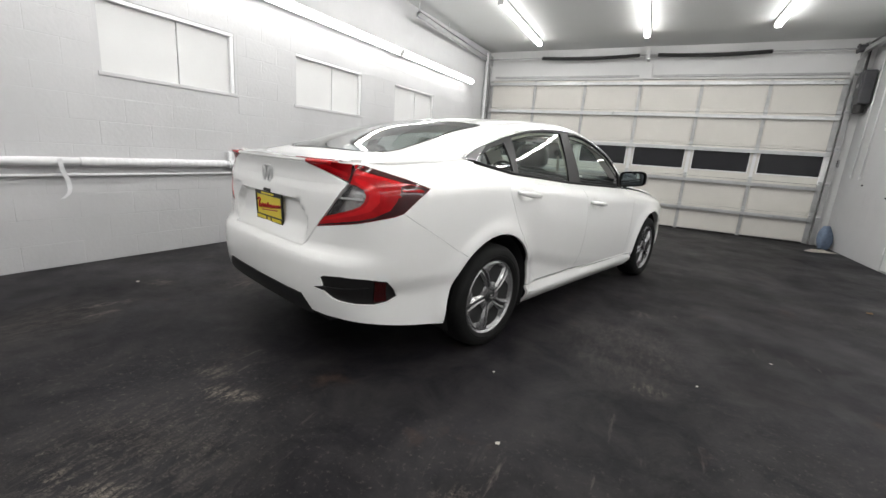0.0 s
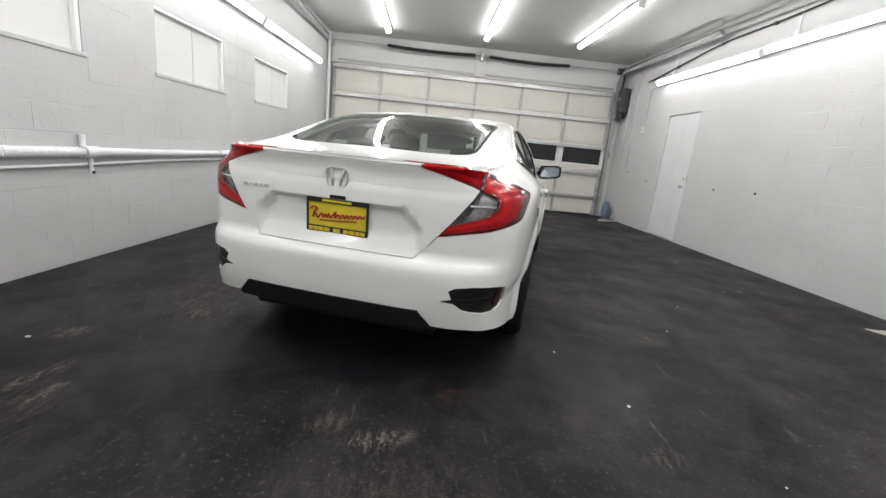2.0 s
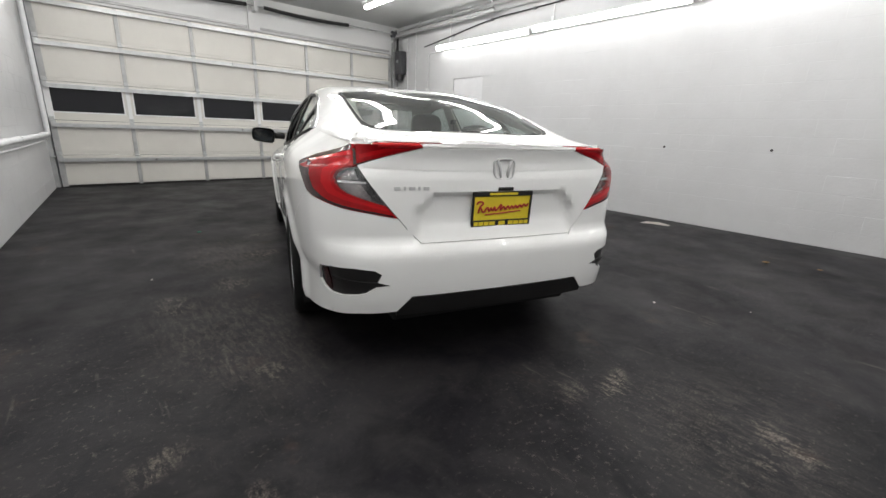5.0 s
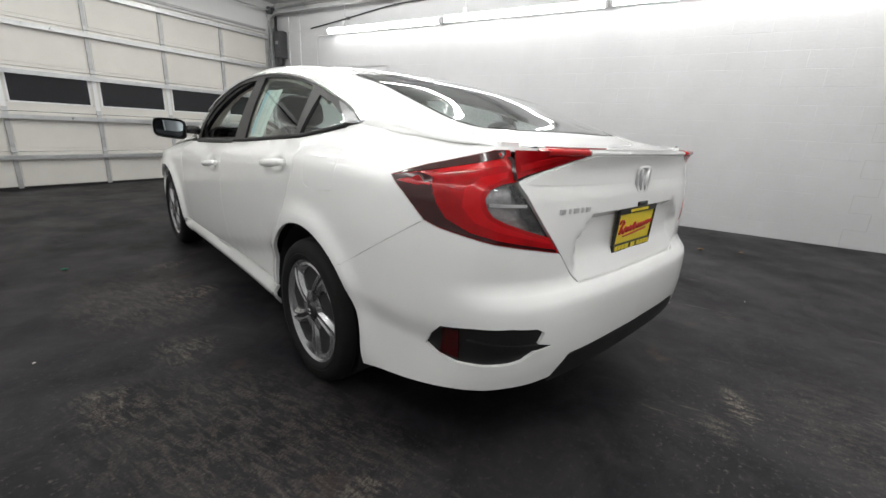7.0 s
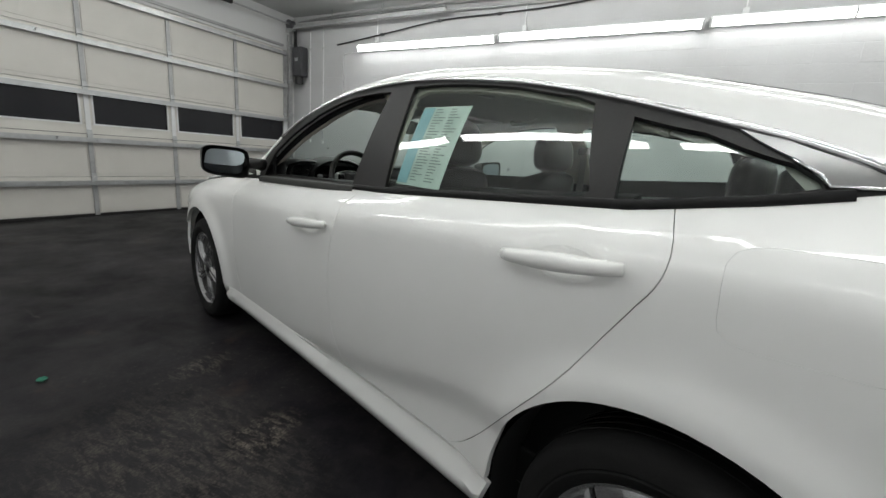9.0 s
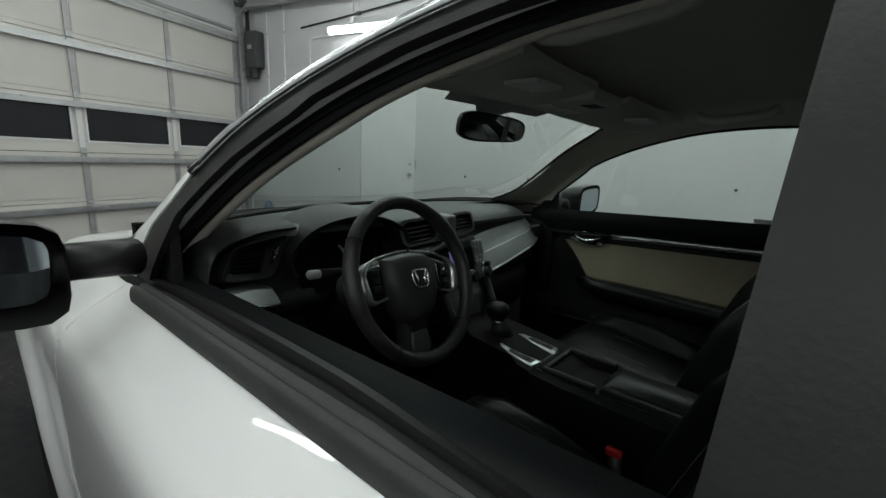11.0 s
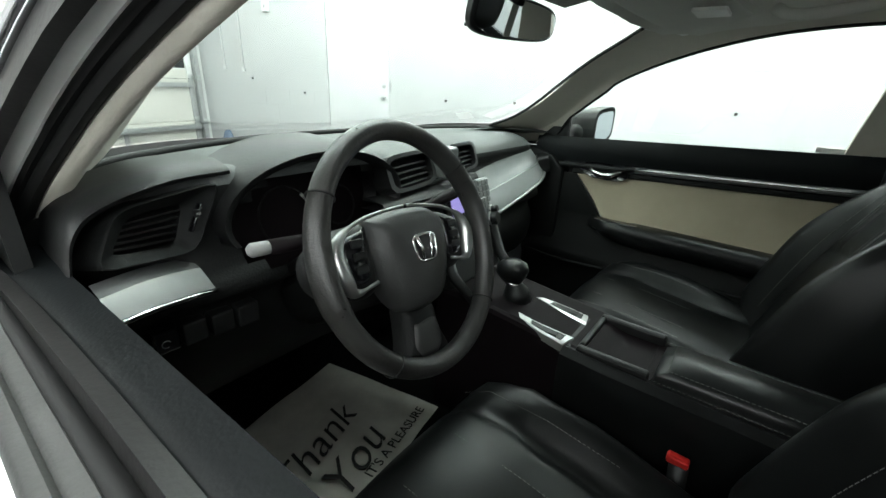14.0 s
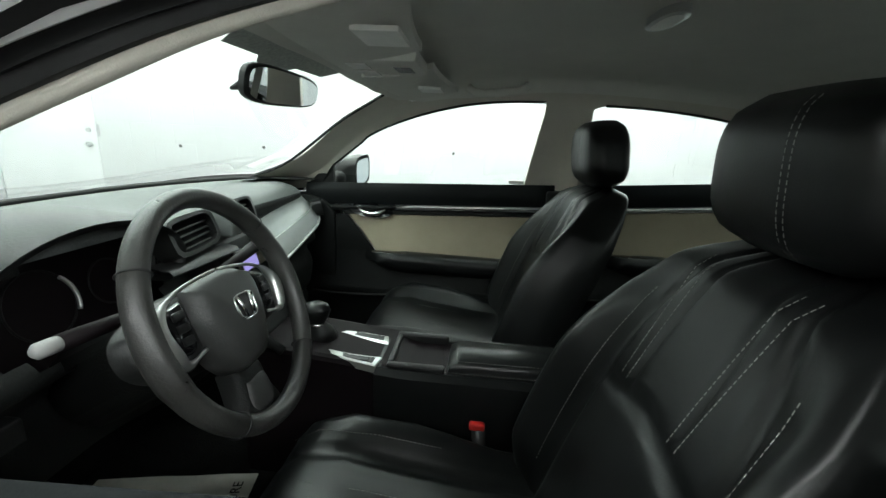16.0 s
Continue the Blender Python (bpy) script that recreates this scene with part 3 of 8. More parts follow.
_o = np.array(smooth_curve([(0, 0.0), (0.30, 0.006), (0.48, 0.020), (0.60, 0.045), (0.70, 0.088), (0.775, 0.160), (0.828, 0.27), (0.862, 0.42), (0.884, 0.60),
                            (0.895, 0.80), (0.899, 1.04), (0.898, 1.5), (0.892, 2.0), (0.892, 2.6), (0.896, 3.2), (0.899, 3.735), (0.875, 4.1),
                            (0.80, 4.36), (0.65, 4.53), (0.40, 4.61), (0.0, 4.635)], 1200))
_s = np.concatenate([[0], np.cumsum(np.hypot(*np.diff(_o, axis=0).T))])
_t = np.gradient(_o, _s, axis=0)
_n = np.stack([_t[:, 1], -_t[:, 0]], 1)      # outward
_n /= np.linalg.norm(_n, axis=1)[:, None]
S_END = _s[-1]


def sx(x):
    """Way round the outline from the middle of the tail to half-width x, on the tail."""
    k = int(np.argmax(_o[:, 0]))
    return float(np.sign(x) * np.interp(abs(x), _o[:k, 0], _s[:k]))


def sy(y):
    """Way round the outline to the length y, on the right flank."""
    return float(np.interp(y, _o[:, 1], _s))


REAR_PROF = np.array([(0.12, 0.12), (0.27, 0.055), (0.33, 0.022), (0.40, 0.008), (0.46, 0.002), (0.55, 0.0), (0.60, 0.003), (0.622, 0.012),
                      (0.642, 0.034), (0.658, 0.05), (0.70, 0.05), (0.80, 0.052), (0.88, 0.055), (0.93, 0.059), (0.948, 0.062), (0.956, 0.070),
                      (1.00, 0.076), (1.03, 0.072), (1.05, 0.060), (1.065, 0.056)])
SIDE_PROF = np.array([(0.10, 0.11), (0.165, 0.075), (0.20, 0.045), (0.222, 0.030), (0.26, 0.026), (0.282, 0.032), (0.30, 0.0), (1.3, 0.0)])
WHEELS_Y = (1.035, 3.735)


def crease(y):
    return np.interp(y, [0.1, 0.3, 0.53, 0.7, 1.0, 1.84, 2.5, 3.2, 4.0, 4.6], [0.97, 0.972, 0.978, 0.99, 0.985, 0.935, 0.888, 0.862, 0.80, 0.62])


def z_top(y):
    return np.interp(y, [0.0, 0.2, 0.4, 0.6, 0.83, 1.0, 1.19, 1.98, 2.13, 3.02, 3.2, 3.7, 4.2, 4.5, 4.63],
                     [1.063, 1.064, 1.071, 1.086, 1.113, 1.078, 1.047, 0.990, 0.982, 0.944, 0.935, 0.90, 0.82, 0.70, 0.6])


def smooth_interp(x, p):
    """Piecewise curve with rounded knees."""
    w = 0.006
    return (np.interp(x - w, p[:, 0], p[:, 1]) + 2 * np.interp(x, p[:, 0], p[:, 1]) + np.interp(x + w, p[:, 0], p[:, 1])) / 4


def recess(x, z):
    """Depth of the hollow for the plate in the boot lid."""
    half = np.clip(0.335 + (0.872 - z) * 1.05, 0, 0.43)
    inside = sstep(0, 0.03, half - np.abs(x)) * sstep(0.868, 0.842, z)
    return inside * (0.030 * sstep(0.655, 0.75, z))


def side_inset(y, z):
    # lower crease: rises towards the rear wheel, hollow below it
    zk = np.interp(y, [0.6, 1.0, 1.54, 1.93, 2.53, 3.07, 3.4], [0.52, 0.55, 0.525, 0.432, 0.330, 0.29, 0.28])
    t = np.clip((zk + 0.30 - z) / 0.30, 0, 1)
    hollow = np.where(z > 0.30, np.where(z > zk, 0.020 * t ** 1.6, np.minimum(0.046, 0.020 + 0.34 * (zk - z))), 0)
    d = np.where(z > 0.30, hollow, smooth_interp(z, SIDE_PROF) + 0.0)
    d = np.where((z > 0.285) & (z <= 0.30) | (y < 1.0) & (z <= 0.30), 0.046, d)
    k = np.interp(y, [0.2, 0.6, 0.83, 1.2, 2.0, 3.0, 3.4, 4.2], [2.0, 1.75, 1.25, 1.15, 1.5, 1.65, 1.7, 2.2])
    g = z - crease(y)
    soft = 0.016
    d = d + k * soft * np.log1p(np.exp(np.clip(g / soft, -30, 30))) * np.where(g > 3, 1, 1)
    # cups behind the door handles
    for hy, hz in ((1.290, 0.936), (2.350, 0.838)):
        d = d + 0.014 * np.exp(-(((y - hy) / 0.075) ** 2 + ((z - hz) / 0.032) ** 2) ** 2)
    for wy in WHEELS_Y:
        r = np.hypot(y - wy, z - 0.315)
        d = d - 0.022 * np.exp(-((r - 0.40) / 0.055) ** 2) * sstep(0.16, 0.30, z)
    return d


def low(s, z):
    """Skin of the lower body at way s round the outline (minus: left side) and height z."""
    s, z = np.asarray(s, float), np.asarray(z, float)
    a = np.abs(s)
    x, y = np.interp(a, _s, _o[:, 0]), np.interp(a, _s, _o[:, 1])
    nx, ny = np.interp(a, _s, _n[:, 0]), np.interp(a, _s, _n[:, 1])
    w = sstep(0.60, 1.0, a)
    d = (1 - w) * (smooth_interp(z, REAR_PROF) + recess(x, z)) + w * side_inset(y, z)
    return np.stack([np.where(s < 0, -1, 1) * (x - nx * d), y - ny * d, z + 0 * x], -1)


UP_Y = [0.03, 0.2, 0.42, 0.6, 0.83, 1.0, 1.35, 1.7, 2.1, 2.4, 2.64, 2.9, 3.15, 3.5, 3.9, 4.3, 4.62]
UP_XR = [0.56, 0.62, 0.645, 0.645, 0.633, 0.620, 0.600, 0.590, 0.590, 0.602, 0.636, 0.70, 0.765, 0.76, 0.74, 0.70, 0.6]
UP_ZR = [1.066, 1.074, 1.106, 1.150, 1.222, 1.275, 1.352, 1.398, 1.422, 1.406, 1.354, 1.240, 1.045, 0.945, 0.905, 0.825, 0.68]
UP_ZC = [1.072, 1.084, 1.122, 1.188, 1.272, 1.320, 1.388, 1.424, 1.438, 1.432, 1.403, 1.322, 1.180, 1.0, 0.92, 0.84, 0.70]


def _table(v):
    c = np.array(smooth_curve(list(zip(UP_Y, v)), 400))
    return c


_txr, _tzr, _tzc = _table(UP_XR), _table(UP_ZR), _table(UP_ZC)


def up(y, v):
    """Skin of the upper body: v 0 at the waist, 1 on the middle line, 2 at the other waist."""
    y, v = np.asarray(y, float), np.asarray(v, float)
    side = np.where(v > 1, -1.0, 1.0)
    q = np.where(v > 1, 2 - v, v)
    sa = np.interp(np.clip(y, 0.2, 4.6), _o[:, 1], _s)
    zb = z_top(y)
    base = low(sa, zb)
    xb = base[..., 0]
    xb = np.where(y < 0.2, np.interp(y, [0.0, 0.2], [0.50, 1.0]) * 1.0 * low(np.full_like(y, sy(0.2)), zb)[..., 0], xb)
    xr, zr, zc = np.interp(y, _txr[:, 0], _txr[:, 1]), np.interp(y, _tzr[:, 0], _tzr[:, 1]), np.interp(y, _tzc[:, 0], _tzc[:, 1])
    xr = np.minimum(xr, xb - 0.01)
    x0, z0 = xr + (xb - xr) * 0.22, zr + (zb - zr) * 0.22
    tx, tz = xr * 0.52, zc
    x1, z1 = xr + (tx - xr) * 0.3, zr + (tz - zr) * 0.3
    t1 = np.clip(q / 0.5, 0, 1)
    bulge = 0.010 * 4 * t1 * (1 - t1)
    xa, za = xb + (x0 - xb) * t1 + bulge, zb + (z0 - zb) * t1
    t2 = np.clip((q - 0.5) / 0.14, 0, 1)
    xm = (1 - t2) ** 2 * x0 + 2 * t2 * (1 - t2) * xr + t2 ** 2 * x1
    zm = (1 - t2) ** 2 * z0 + 2 * t2 * (1 - t2) * zr + t2 ** 2 * z1
    t3 = np.clip((q - 0.64) / 0.36, 0, 1)
    xt = (1 - t3) ** 2 * x1 + 2 * t3 * (1 - t3) * tx
    zt = (1 - t3) ** 2 * z1 + 2 * t3 * (1 - t3) * tz + t3 ** 2 * zc
    x = np.where(q < 0.5, xa, np.where(q < 0.64, xm, xt))
    z = np.where(q < 0.5, za, np.where(q < 0.64, zm, zt))
    return np.stack([side * x, y, z], -1)


_vs = np.linspace(0, 0.64, 90)


def yv(points):
    """Points (y, z) of the right upper flank as (y, v)."""
    out = []
    for y, z in points:
        zz = up(np.full(90, y), _vs)[:, 2]
        out.append((y, float(np.interp(z, zz, _vs))))
    return out


def y_tail(v):
    """Where the boot lid's top ends, following the rim of its rear face."""
    q = v if v <= 1 else 2 - v
    x = 0.60 * (1 - q) / 0.45
    return float(np.interp(abs(x), _o[:200, 0], _o[:200, 1])) + 0.054


def in_poly(p, poly):
    x, y = p[:, 0], p[:, 1]
    inside = np.zeros(len(p), bool)
    q = np.array(poly)
    j = len(q) - 1
    for i in range(len(q)):
        c = ((q[i, 1] > y) != (q[j, 1] > y)) & (x < (q[j, 0] - q[i, 0]) * (y - q[i, 1]) / (q[j, 1] - q[i, 1] + 1e-12) + q[i, 0])
        inside ^= c
        j = i
    return inside


def inset(poly, d):
    """The polygon drawn in by d (minus: out)."""
    p = np.array(poly)
    area = 0.5 * np.sum(p[:, 0] * np.roll(p[:, 1], -1) - np.roll(p[:, 0], -1) * p[:, 1])
    e = np.roll(p, -1, 0) - p
    n = np.stack([-e[:, 1], e[:, 0]], 1) / (np.linalg.norm(e, axis=1)[:, None] + 1e-9) * (1 if area > 0 else -1)
    m = n + np.roll(n, 1, 0)
    m /= np.maximum(np.sum(m * n, 1), 0.35)[:, None]
    return [tuple(v) for v in p + m * d]


def fine(poly, step):
    out = []
    for i, a in enumerate(poly):
        b = poly[(i + 1) % len(poly)]
        n = max(1, int(math.hypot(b[0] - a[0], b[1] - a[1]) / step))
        out += [(a[0] + (b[0] - a[0]) * k / n, a[1] + (b[1] - a[1]) * k / n) for k in range(n)]
    return out


def skin(bm, fn, poly, holes=(), step=0.03, gap=0.002, hem=0.016, squeeze=1.0, out=True):
    """A sheet over the polygon in the two ways of fn, with holes, and a hem turned in along its edges."""
    loops = [fine(inset(poly, gap), step)] + [fine(inset(h, -gap), step) for h in holes]
    pts, edges = [], []
    for lp in loops:
        k = len(pts)
        pts += lp
        edges += [(k + i, k + (i + 1) % len(lp)) for i in range(len(lp))]
    b = np.array(pts)
    lo, hi = b.min(0), b.max(0)
    gx, gy = np.meshgrid(np.arange(lo[0], hi[0], step), np.arange(lo[1], hi[1], step * squeeze))
    gx[1::2] += step / 2
    g = np.stack([gx.ravel(), gy.ravel()], 1)
    keep = in_poly(g, loops[0])
    for h in loops[1:]:
        keep &= ~in_poly(g, h)
    g = g[keep]
    if len(g):
        far = np.ones(len(g), bool)
        for q in np.array_split(b, max(1, len(b) // 200)):
            far &= (np.hypot(g[:, None, 0] - q[None, :, 0], g[:, None, 1] - q[None, :, 1]) > step * 0.45).all(1)
        g = g[far]
        pts += [tuple(v) for v in g]
    vs, _, fs, _, _, _ = delaunay_2d_cdt([Vector(p) for p in pts], edges, [], 0, 1e-6)
    v2 = np.array([tuple(v) for v in vs])
    tri = np.array([f for f in fs if len(f) == 3])
    c = v2[tri].mean(1)
    ok = in_poly(c, loops[0])
    for h in loops[1:]:
        ok &= ~in_poly(c, h)
    tri = tri[ok]
    xyz = fn(v2[:, 0], v2[:, 1])
    a, bb, cc = xyz[tri[:, 0]], xyz[tri[:, 1]], xyz[tri[:, 2]]
    nrm = np.cross(bb - a, cc - a)
    mid = (a + bb + cc) / 3 - np.array([0, 0, 0.75])
    mid[:, 1] = np.where(mid[:, 1] < 1.0, mid[:, 1] - 1.0, np.where(mid[:, 1] > 3.6, mid[:, 1] - 3.6, 0))
    if (np.sum(nrm * mid) < 0) == out:
        tri = tri[:, ::-1]
        nrm = -nrm
    vn = np.zeros_like(xyz)
    for k in range(3):
        np.add.at(vn, tri[:, k], nrm)
    vn /= np.linalg.norm(vn, axis=1)[:, None] + 1e-12
    used = np.unique(tri)
    vert = {int(i): bm.verts.new(xyz[i]) for i in used}
    count = {}
    for t in tri:
        bm.faces.new([vert[int(i)] for i in t])
        for i in range(3):
            e = (int(t[i]), int(t[(i + 1) % 3]))
            count[e] = 1
    if hem:
        deep = {}
        for (i, j) in [e for e in count if (e[1], e[0]) not in count]:
            for q in (i, j):
                if q not in deep:
                    deep[q] = bm.verts.new(xyz[q] - vn[q] * hem)
            bm.faces.new((vert[j], vert[i], deep[i], deep[j]))
    return bm


def sunk(fn, depth):
    def g(a, c):
        p = fn(a, c)
        q = fn(a + 0.002, c) - p
        r = fn(a, c + 0.002) - p
        n = np.cross(q, r)
        n /= np.linalg.norm(n, axis=-1)[..., None] + 1e-12
        mid = p - np.array([0.0, 0.0, 0.75])
        mid[..., 1] = p[..., 1] - np.clip(p[..., 1], 1.0, 3.6)
        n = np.where((np.sum(n * mid, -1) < 0)[..., None], -n, n)
        return p - n * depth
    return g


def mirror_poly(p):
    return [(-a, b) for a, b in p][::-1]


car = thing("car", "white four-door sedan parked at an angle on the dark floor", "car")


def body(name, fn, polys, mat, parent=None, label="", **k):
    b = bmesh.new()
    for p in polys:
        pp, hh = (p if isinstance(p, tuple) else (p, ()))
        skin(b, fn, pp, hh, **k)
    return part(name, b, mat, parent or car, label, smooth=True, angle=40)


def arch(wy, a0, a1, ry=0.392, rz=0.388, n=26):
    return [(wy + ry * math.cos(radians(a0 + (a1 - a0) * k / n)), 0.315 + rz * math.sin(radians(a0 + (a1 - a0) * k / n))) for k in range(n + 1)]


def S(points):
    return [(sy(y), z) for y, z in points]


SEAM_BC = smooth_curve([(2.150, 0.978), (2.165, 0.88), (2.19, 0.79), (2.207, 0.698), (2.21, 0.58), (2.197, 0.464), (2.165, 0.38), (2.14, 0.318)], 22)
SEAM_CD = smooth_curve([(1.125, 1.055), (1.096, 0.985), (1.104, 0.93), (1.134, 0.88), (1.19, 0.79), (1.256, 0.684), (1.37, 0.54), (1.475, 0.41), (1.54, 0.345), (1.59, 0.318)], 26)
SEAM_AF = [(3.155, 0.934), (3.185, 0.75), (3.18, 0.5), (3.13, 0.318)]
TOP_FRONT = [(y, float(z_top(y)) - 0.004) for y in np.linspace(3.155, 2.150, 14)]
TOP_REAR = [(y, float(z_top(y)) - 0.004) for y in np.linspace(2.150, 1.125, 14)]
FUEL = [(0.770, 0.905), (0.778, 0.885), (0.795, 0.874), (0.83, 0.869), (0.965, 0.864), (0.992, 0.868), (1.008, 0.882), (1.012, 0.900), (1.018, 0.985), (1.010, 1.005), (0.99, 1.015), (0.96, 1.019), (0.82, 1.022), (0.785, 1.020), (0.762, 1.010), (0.755, 0.990)]
# tail lamp: way round the outline and height, from the tip on the lid to the tip on the flank
LAMP_TOP = [(0.385, 1.0555), (0.50, 1.0615), (0.617, 1.0638), (0.72, 1.0620), (0.80, 1.0590), (0.86, 1.0470), (0.94, 1.031), (1.04, 1.006), (1.145, 0.968)]
LAMP_LOW = [(1.145, 0.968), (1.075, 0.918), (0.995, 0.850), (0.951, 0.836), (0.85, 0.814), (0.774, 0.797), (0.635, 0.776), (0.507, 0.755)]
LAMP_INNER = [(0.592, 0.848), (0.666, 0.936), (0.703, 0.976)]
ARM_LOW = [(0.592, 1.007), (0.50, 1.028), (0.40, 1.051)]
LAMP = LAMP_TOP + LAMP_LOW[1:] + LAMP_INNER + ARM_LOW
quarter = S(SEAM_CD) + S([(1.52, 0.313), (1.43, 0.312)]) + S(arch(1.035, 2, 134)) + LAMP_LOW[2::-1] + LAMP_TOP[-2:4:-1] + \
    [(0.842, 1.0500)] + S([(y, float(z_top(y)) + 0.0015) for y in (0.215, 0.3, 0.4, 0.5, 0.6, 0.7, 0.83, 0.92, 1.0, 1.06)])
rear_door = S(SEAM_BC[::-1]) + S(TOP_REAR[1:-1]) + S(SEAM_CD)
front_door = S(SEAM_AF[::-1]) + S(TOP_FRONT[1:-1]) + S(SEAM_BC)
fender = S(SEAM_AF) + S([(3.30, 0.315), (3.34, 0.27)]) + S(arch(3.735, 178, 40)) + S([(4.12, 0.62), (4.30, 0.70), (4.2, 0.81), (4.0, 0.855), (3.7, 0.895), (3.4, 0.922)])
nose = S([(4.13, 0.55), (4.14, 0.28), (4.2, 0.2)]) + [(S_END - 0.002, 0.2), (S_END - 0.002, 0.6)] + S([(4.5, 0.68), (4.33, 0.70), (4.12, 0.61)])
skirt = S([(1.418, 0.308), (1.60, 0.3105), (3.30, 0.309), (3.36, 0.29), (3.34, 0.165), (1.45, 0.165)])
FOG = [(0.540, 0.471), (0.600, 0.486), (0.582, 0.522), (0.612, 0.539), (0.70, 0.547), (0.82, 0.540), (0.930, 0.522), (0.972, 0.480), (1.002, 0.432), (0.95, 0.410), (0.88, 0.402),
       (0.78, 0.410), (0.69, 0.424), (0.654, 0.434), (0.605, 0.464)]
half_bumper = [(0.448, 0.414), (0.515, 0.342), (0.60, 0.336), (0.69, 0.332), (0.885, 0.300), (1.10, 0.262), (1.312, 0.230)] + \
    S(arch(1.035, 180, 134, n=10)) + LAMP_LOW[2:] + [(0.446, 0.684), (0.402, 0.643)]
bumper = half_bumper + mirror_poly(half_bumper)
half_lid = [(0.402, 0.646), (0.447, 0.687), (0.505, 0.753)] + LAMP_INNER + ARM_LOW + [(0.383, 1.0555), (0.383, 1.0645)]
lid = half_lid + mirror_poly(half_lid)

# boot lid: rear face and top in one sheet-metal part
b = bmesh.new()
skin(b, low, lid, step=0.022)
vv = np.linspace(0.55, 1.45, 41)
top_deck = [(y_tail(v), v) for v in vv] + [(0.30, 1.45), (0.395, 1.40), (0.405, 1.3), (0.405, 0.7), (0.395, 0.60), (0.30, 0.55)]
skin(b, up, top_deck, step=0.03, gap=0.001)
# rolled rim that closes lid and top
rim = [tuple(low(sx(x), 1.063)) for x in np.linspace(-0.40, 0.40, 31)]
tube(b, [(x, y + 0.006, z - 0.0035) for x, y, z in rim], 0.008, 8)
boot = part("boot_lid", b, M_PAINT, car, smooth=True, angle=40)
# upper panel of the lid, a shallow step above its character line
step_half = [(0.0, 0.956), (0.3, 0.957), (0.50, 0.961), (0.665, 0.967), (0.660, 0.974), (0.585, 0.999), (0.50, 1.021), (0.40, 1.044), (0.37, 1.050), (0.0, 1.052)]
body("lid_upper_panel", sunk(low, -0.0025), [step_half + mirror_poly(step_half)[1:-1]], M_PAINT, boot, step=0.03, gap=0.0, hem=0.005)
# returns behind the joints of lid, bumper and boot top
body("lid_return", sunk(low, 0.014), [[(-0.42, 0.610), (0.42, 0.610), (0.47, 0.72), (0.42, 0.72), (0.385, 0.675), (-0.385, 0.675), (-0.42, 0.72), (-0.47, 0.72)]], M_PAINT, step=0.03, gap=0.0, hem=0.0)
corner_fill = [(y_tail(0.43) + 0.004, 0.43), (y_tail(0.50) + 0.004, 0.50), (y_tail(0.575) + 0.004, 0.575), (0.33, 0.575), (0.31, 0.53), (0.19, 0.43)]
rail_fill = [(0.64, 1.060), (0.72, 1.058), (0.80, 1.055), (0.86, 1.043), (0.95, 1.026), (0.95, 1.069), (0.86, 1.070), (0.72, 1.069), (0.64, 1.069)]
for side in (1, -1):
    body("corner_return", sunk(up, 0.004), [corner_fill if side > 0 else [(y, 2 - v) for y, v in corner_fill][::-1]], M_PAINT, step=0.03, gap=0.0, hem=0.0)
    body("lamp_return", sunk(low, 0.003), [rail_fill if side > 0 else mirror_poly(rail_fill)], M_PAINT, step=0.03, gap=0.0, hem=0.0)
body("rear_bumper", low, [(bumper, (FOG, mirror_poly(FOG)))], M_PAINT, step=0.024, gap=0.0006)
VAL = [(-0.520, 0.318), (0.520, 0.318), (0.518, 0.340), (0.450, 0.411), (-0.450, 0.411), (-0.518, 0.340)]
body("valance", low, [VAL], M_TRIM, label="black plastic lower valance", step=0.03)
for side in (1, -1):
    pick = (lambda p: p) if side > 0 else mirror_poly
    body("quarter_panel", low, [(pick(quarter), (inset(pick(S(FUEL)), 0.0008),))], M_PAINT, step=0.024, gap=0.0007)
    body("fuel_flap" if side < 0 else "flank_cap", low, [pick(S(FUEL))], M_PAINT, step=0.024, gap=0.0006 if side < 0 else -0.002)
    body("front_wing", low, [pick(fender)], M_PAINT, step=0.03)
    body("front_bumper", low, [pick(nose)], M_PAINT, step=0.05)
    body("side_skirt", low, [pick(skirt)], M_PAINT, step=0.03)

# roof with its pillars: notched for both screens, holed for the side windows
DLO = [(3.13, 0.941), (2.6, 0.966), (2.13, 0.985), (1.6, 1.021), (1.19, 1.051), (1.0, 1.083), (0.835, 1.111), (0.822, 1.119), (0.884, 1.145), (0.991, 1.184), (1.131, 1.222), (1.322, 1.272),
       (1.459, 1.302), (1.637, 1.334), (1.842, 1.357), (2.083, 1.371), (2.254, 1.369), (2.40, 1.360), (2.54, 1.337), (2.68, 1.298), (2.82, 1.234), (2.95, 1.150), (3.06, 1.055)]
dlo_r = yv(DLO)
dlo_l = [(y, 2 - v) for y, v in yv(DLO)][::-1]
RS = [(0.408, 0.80), (0.425, 0.735), (0.437, 0.703), (0.465, 0.668), (0.53, 0.642), (0.74, 0.632), (1.0, 0.618), (1.15, 0.610), (1.212, 0.622), (1.195, 0.72), (1.182, 0.86), (1.178, 1.0)]
WS_EDGE = [(3.15, 0.655), (2.95, 0.663), (2.82, 0.673), (2.775, 0.695), (2.785, 0.78), (2.80, 0.90), (2.80, 1.0)]


def both(p):
    return p + [(a, 2 - c) for a, c in p][::-1][1:]


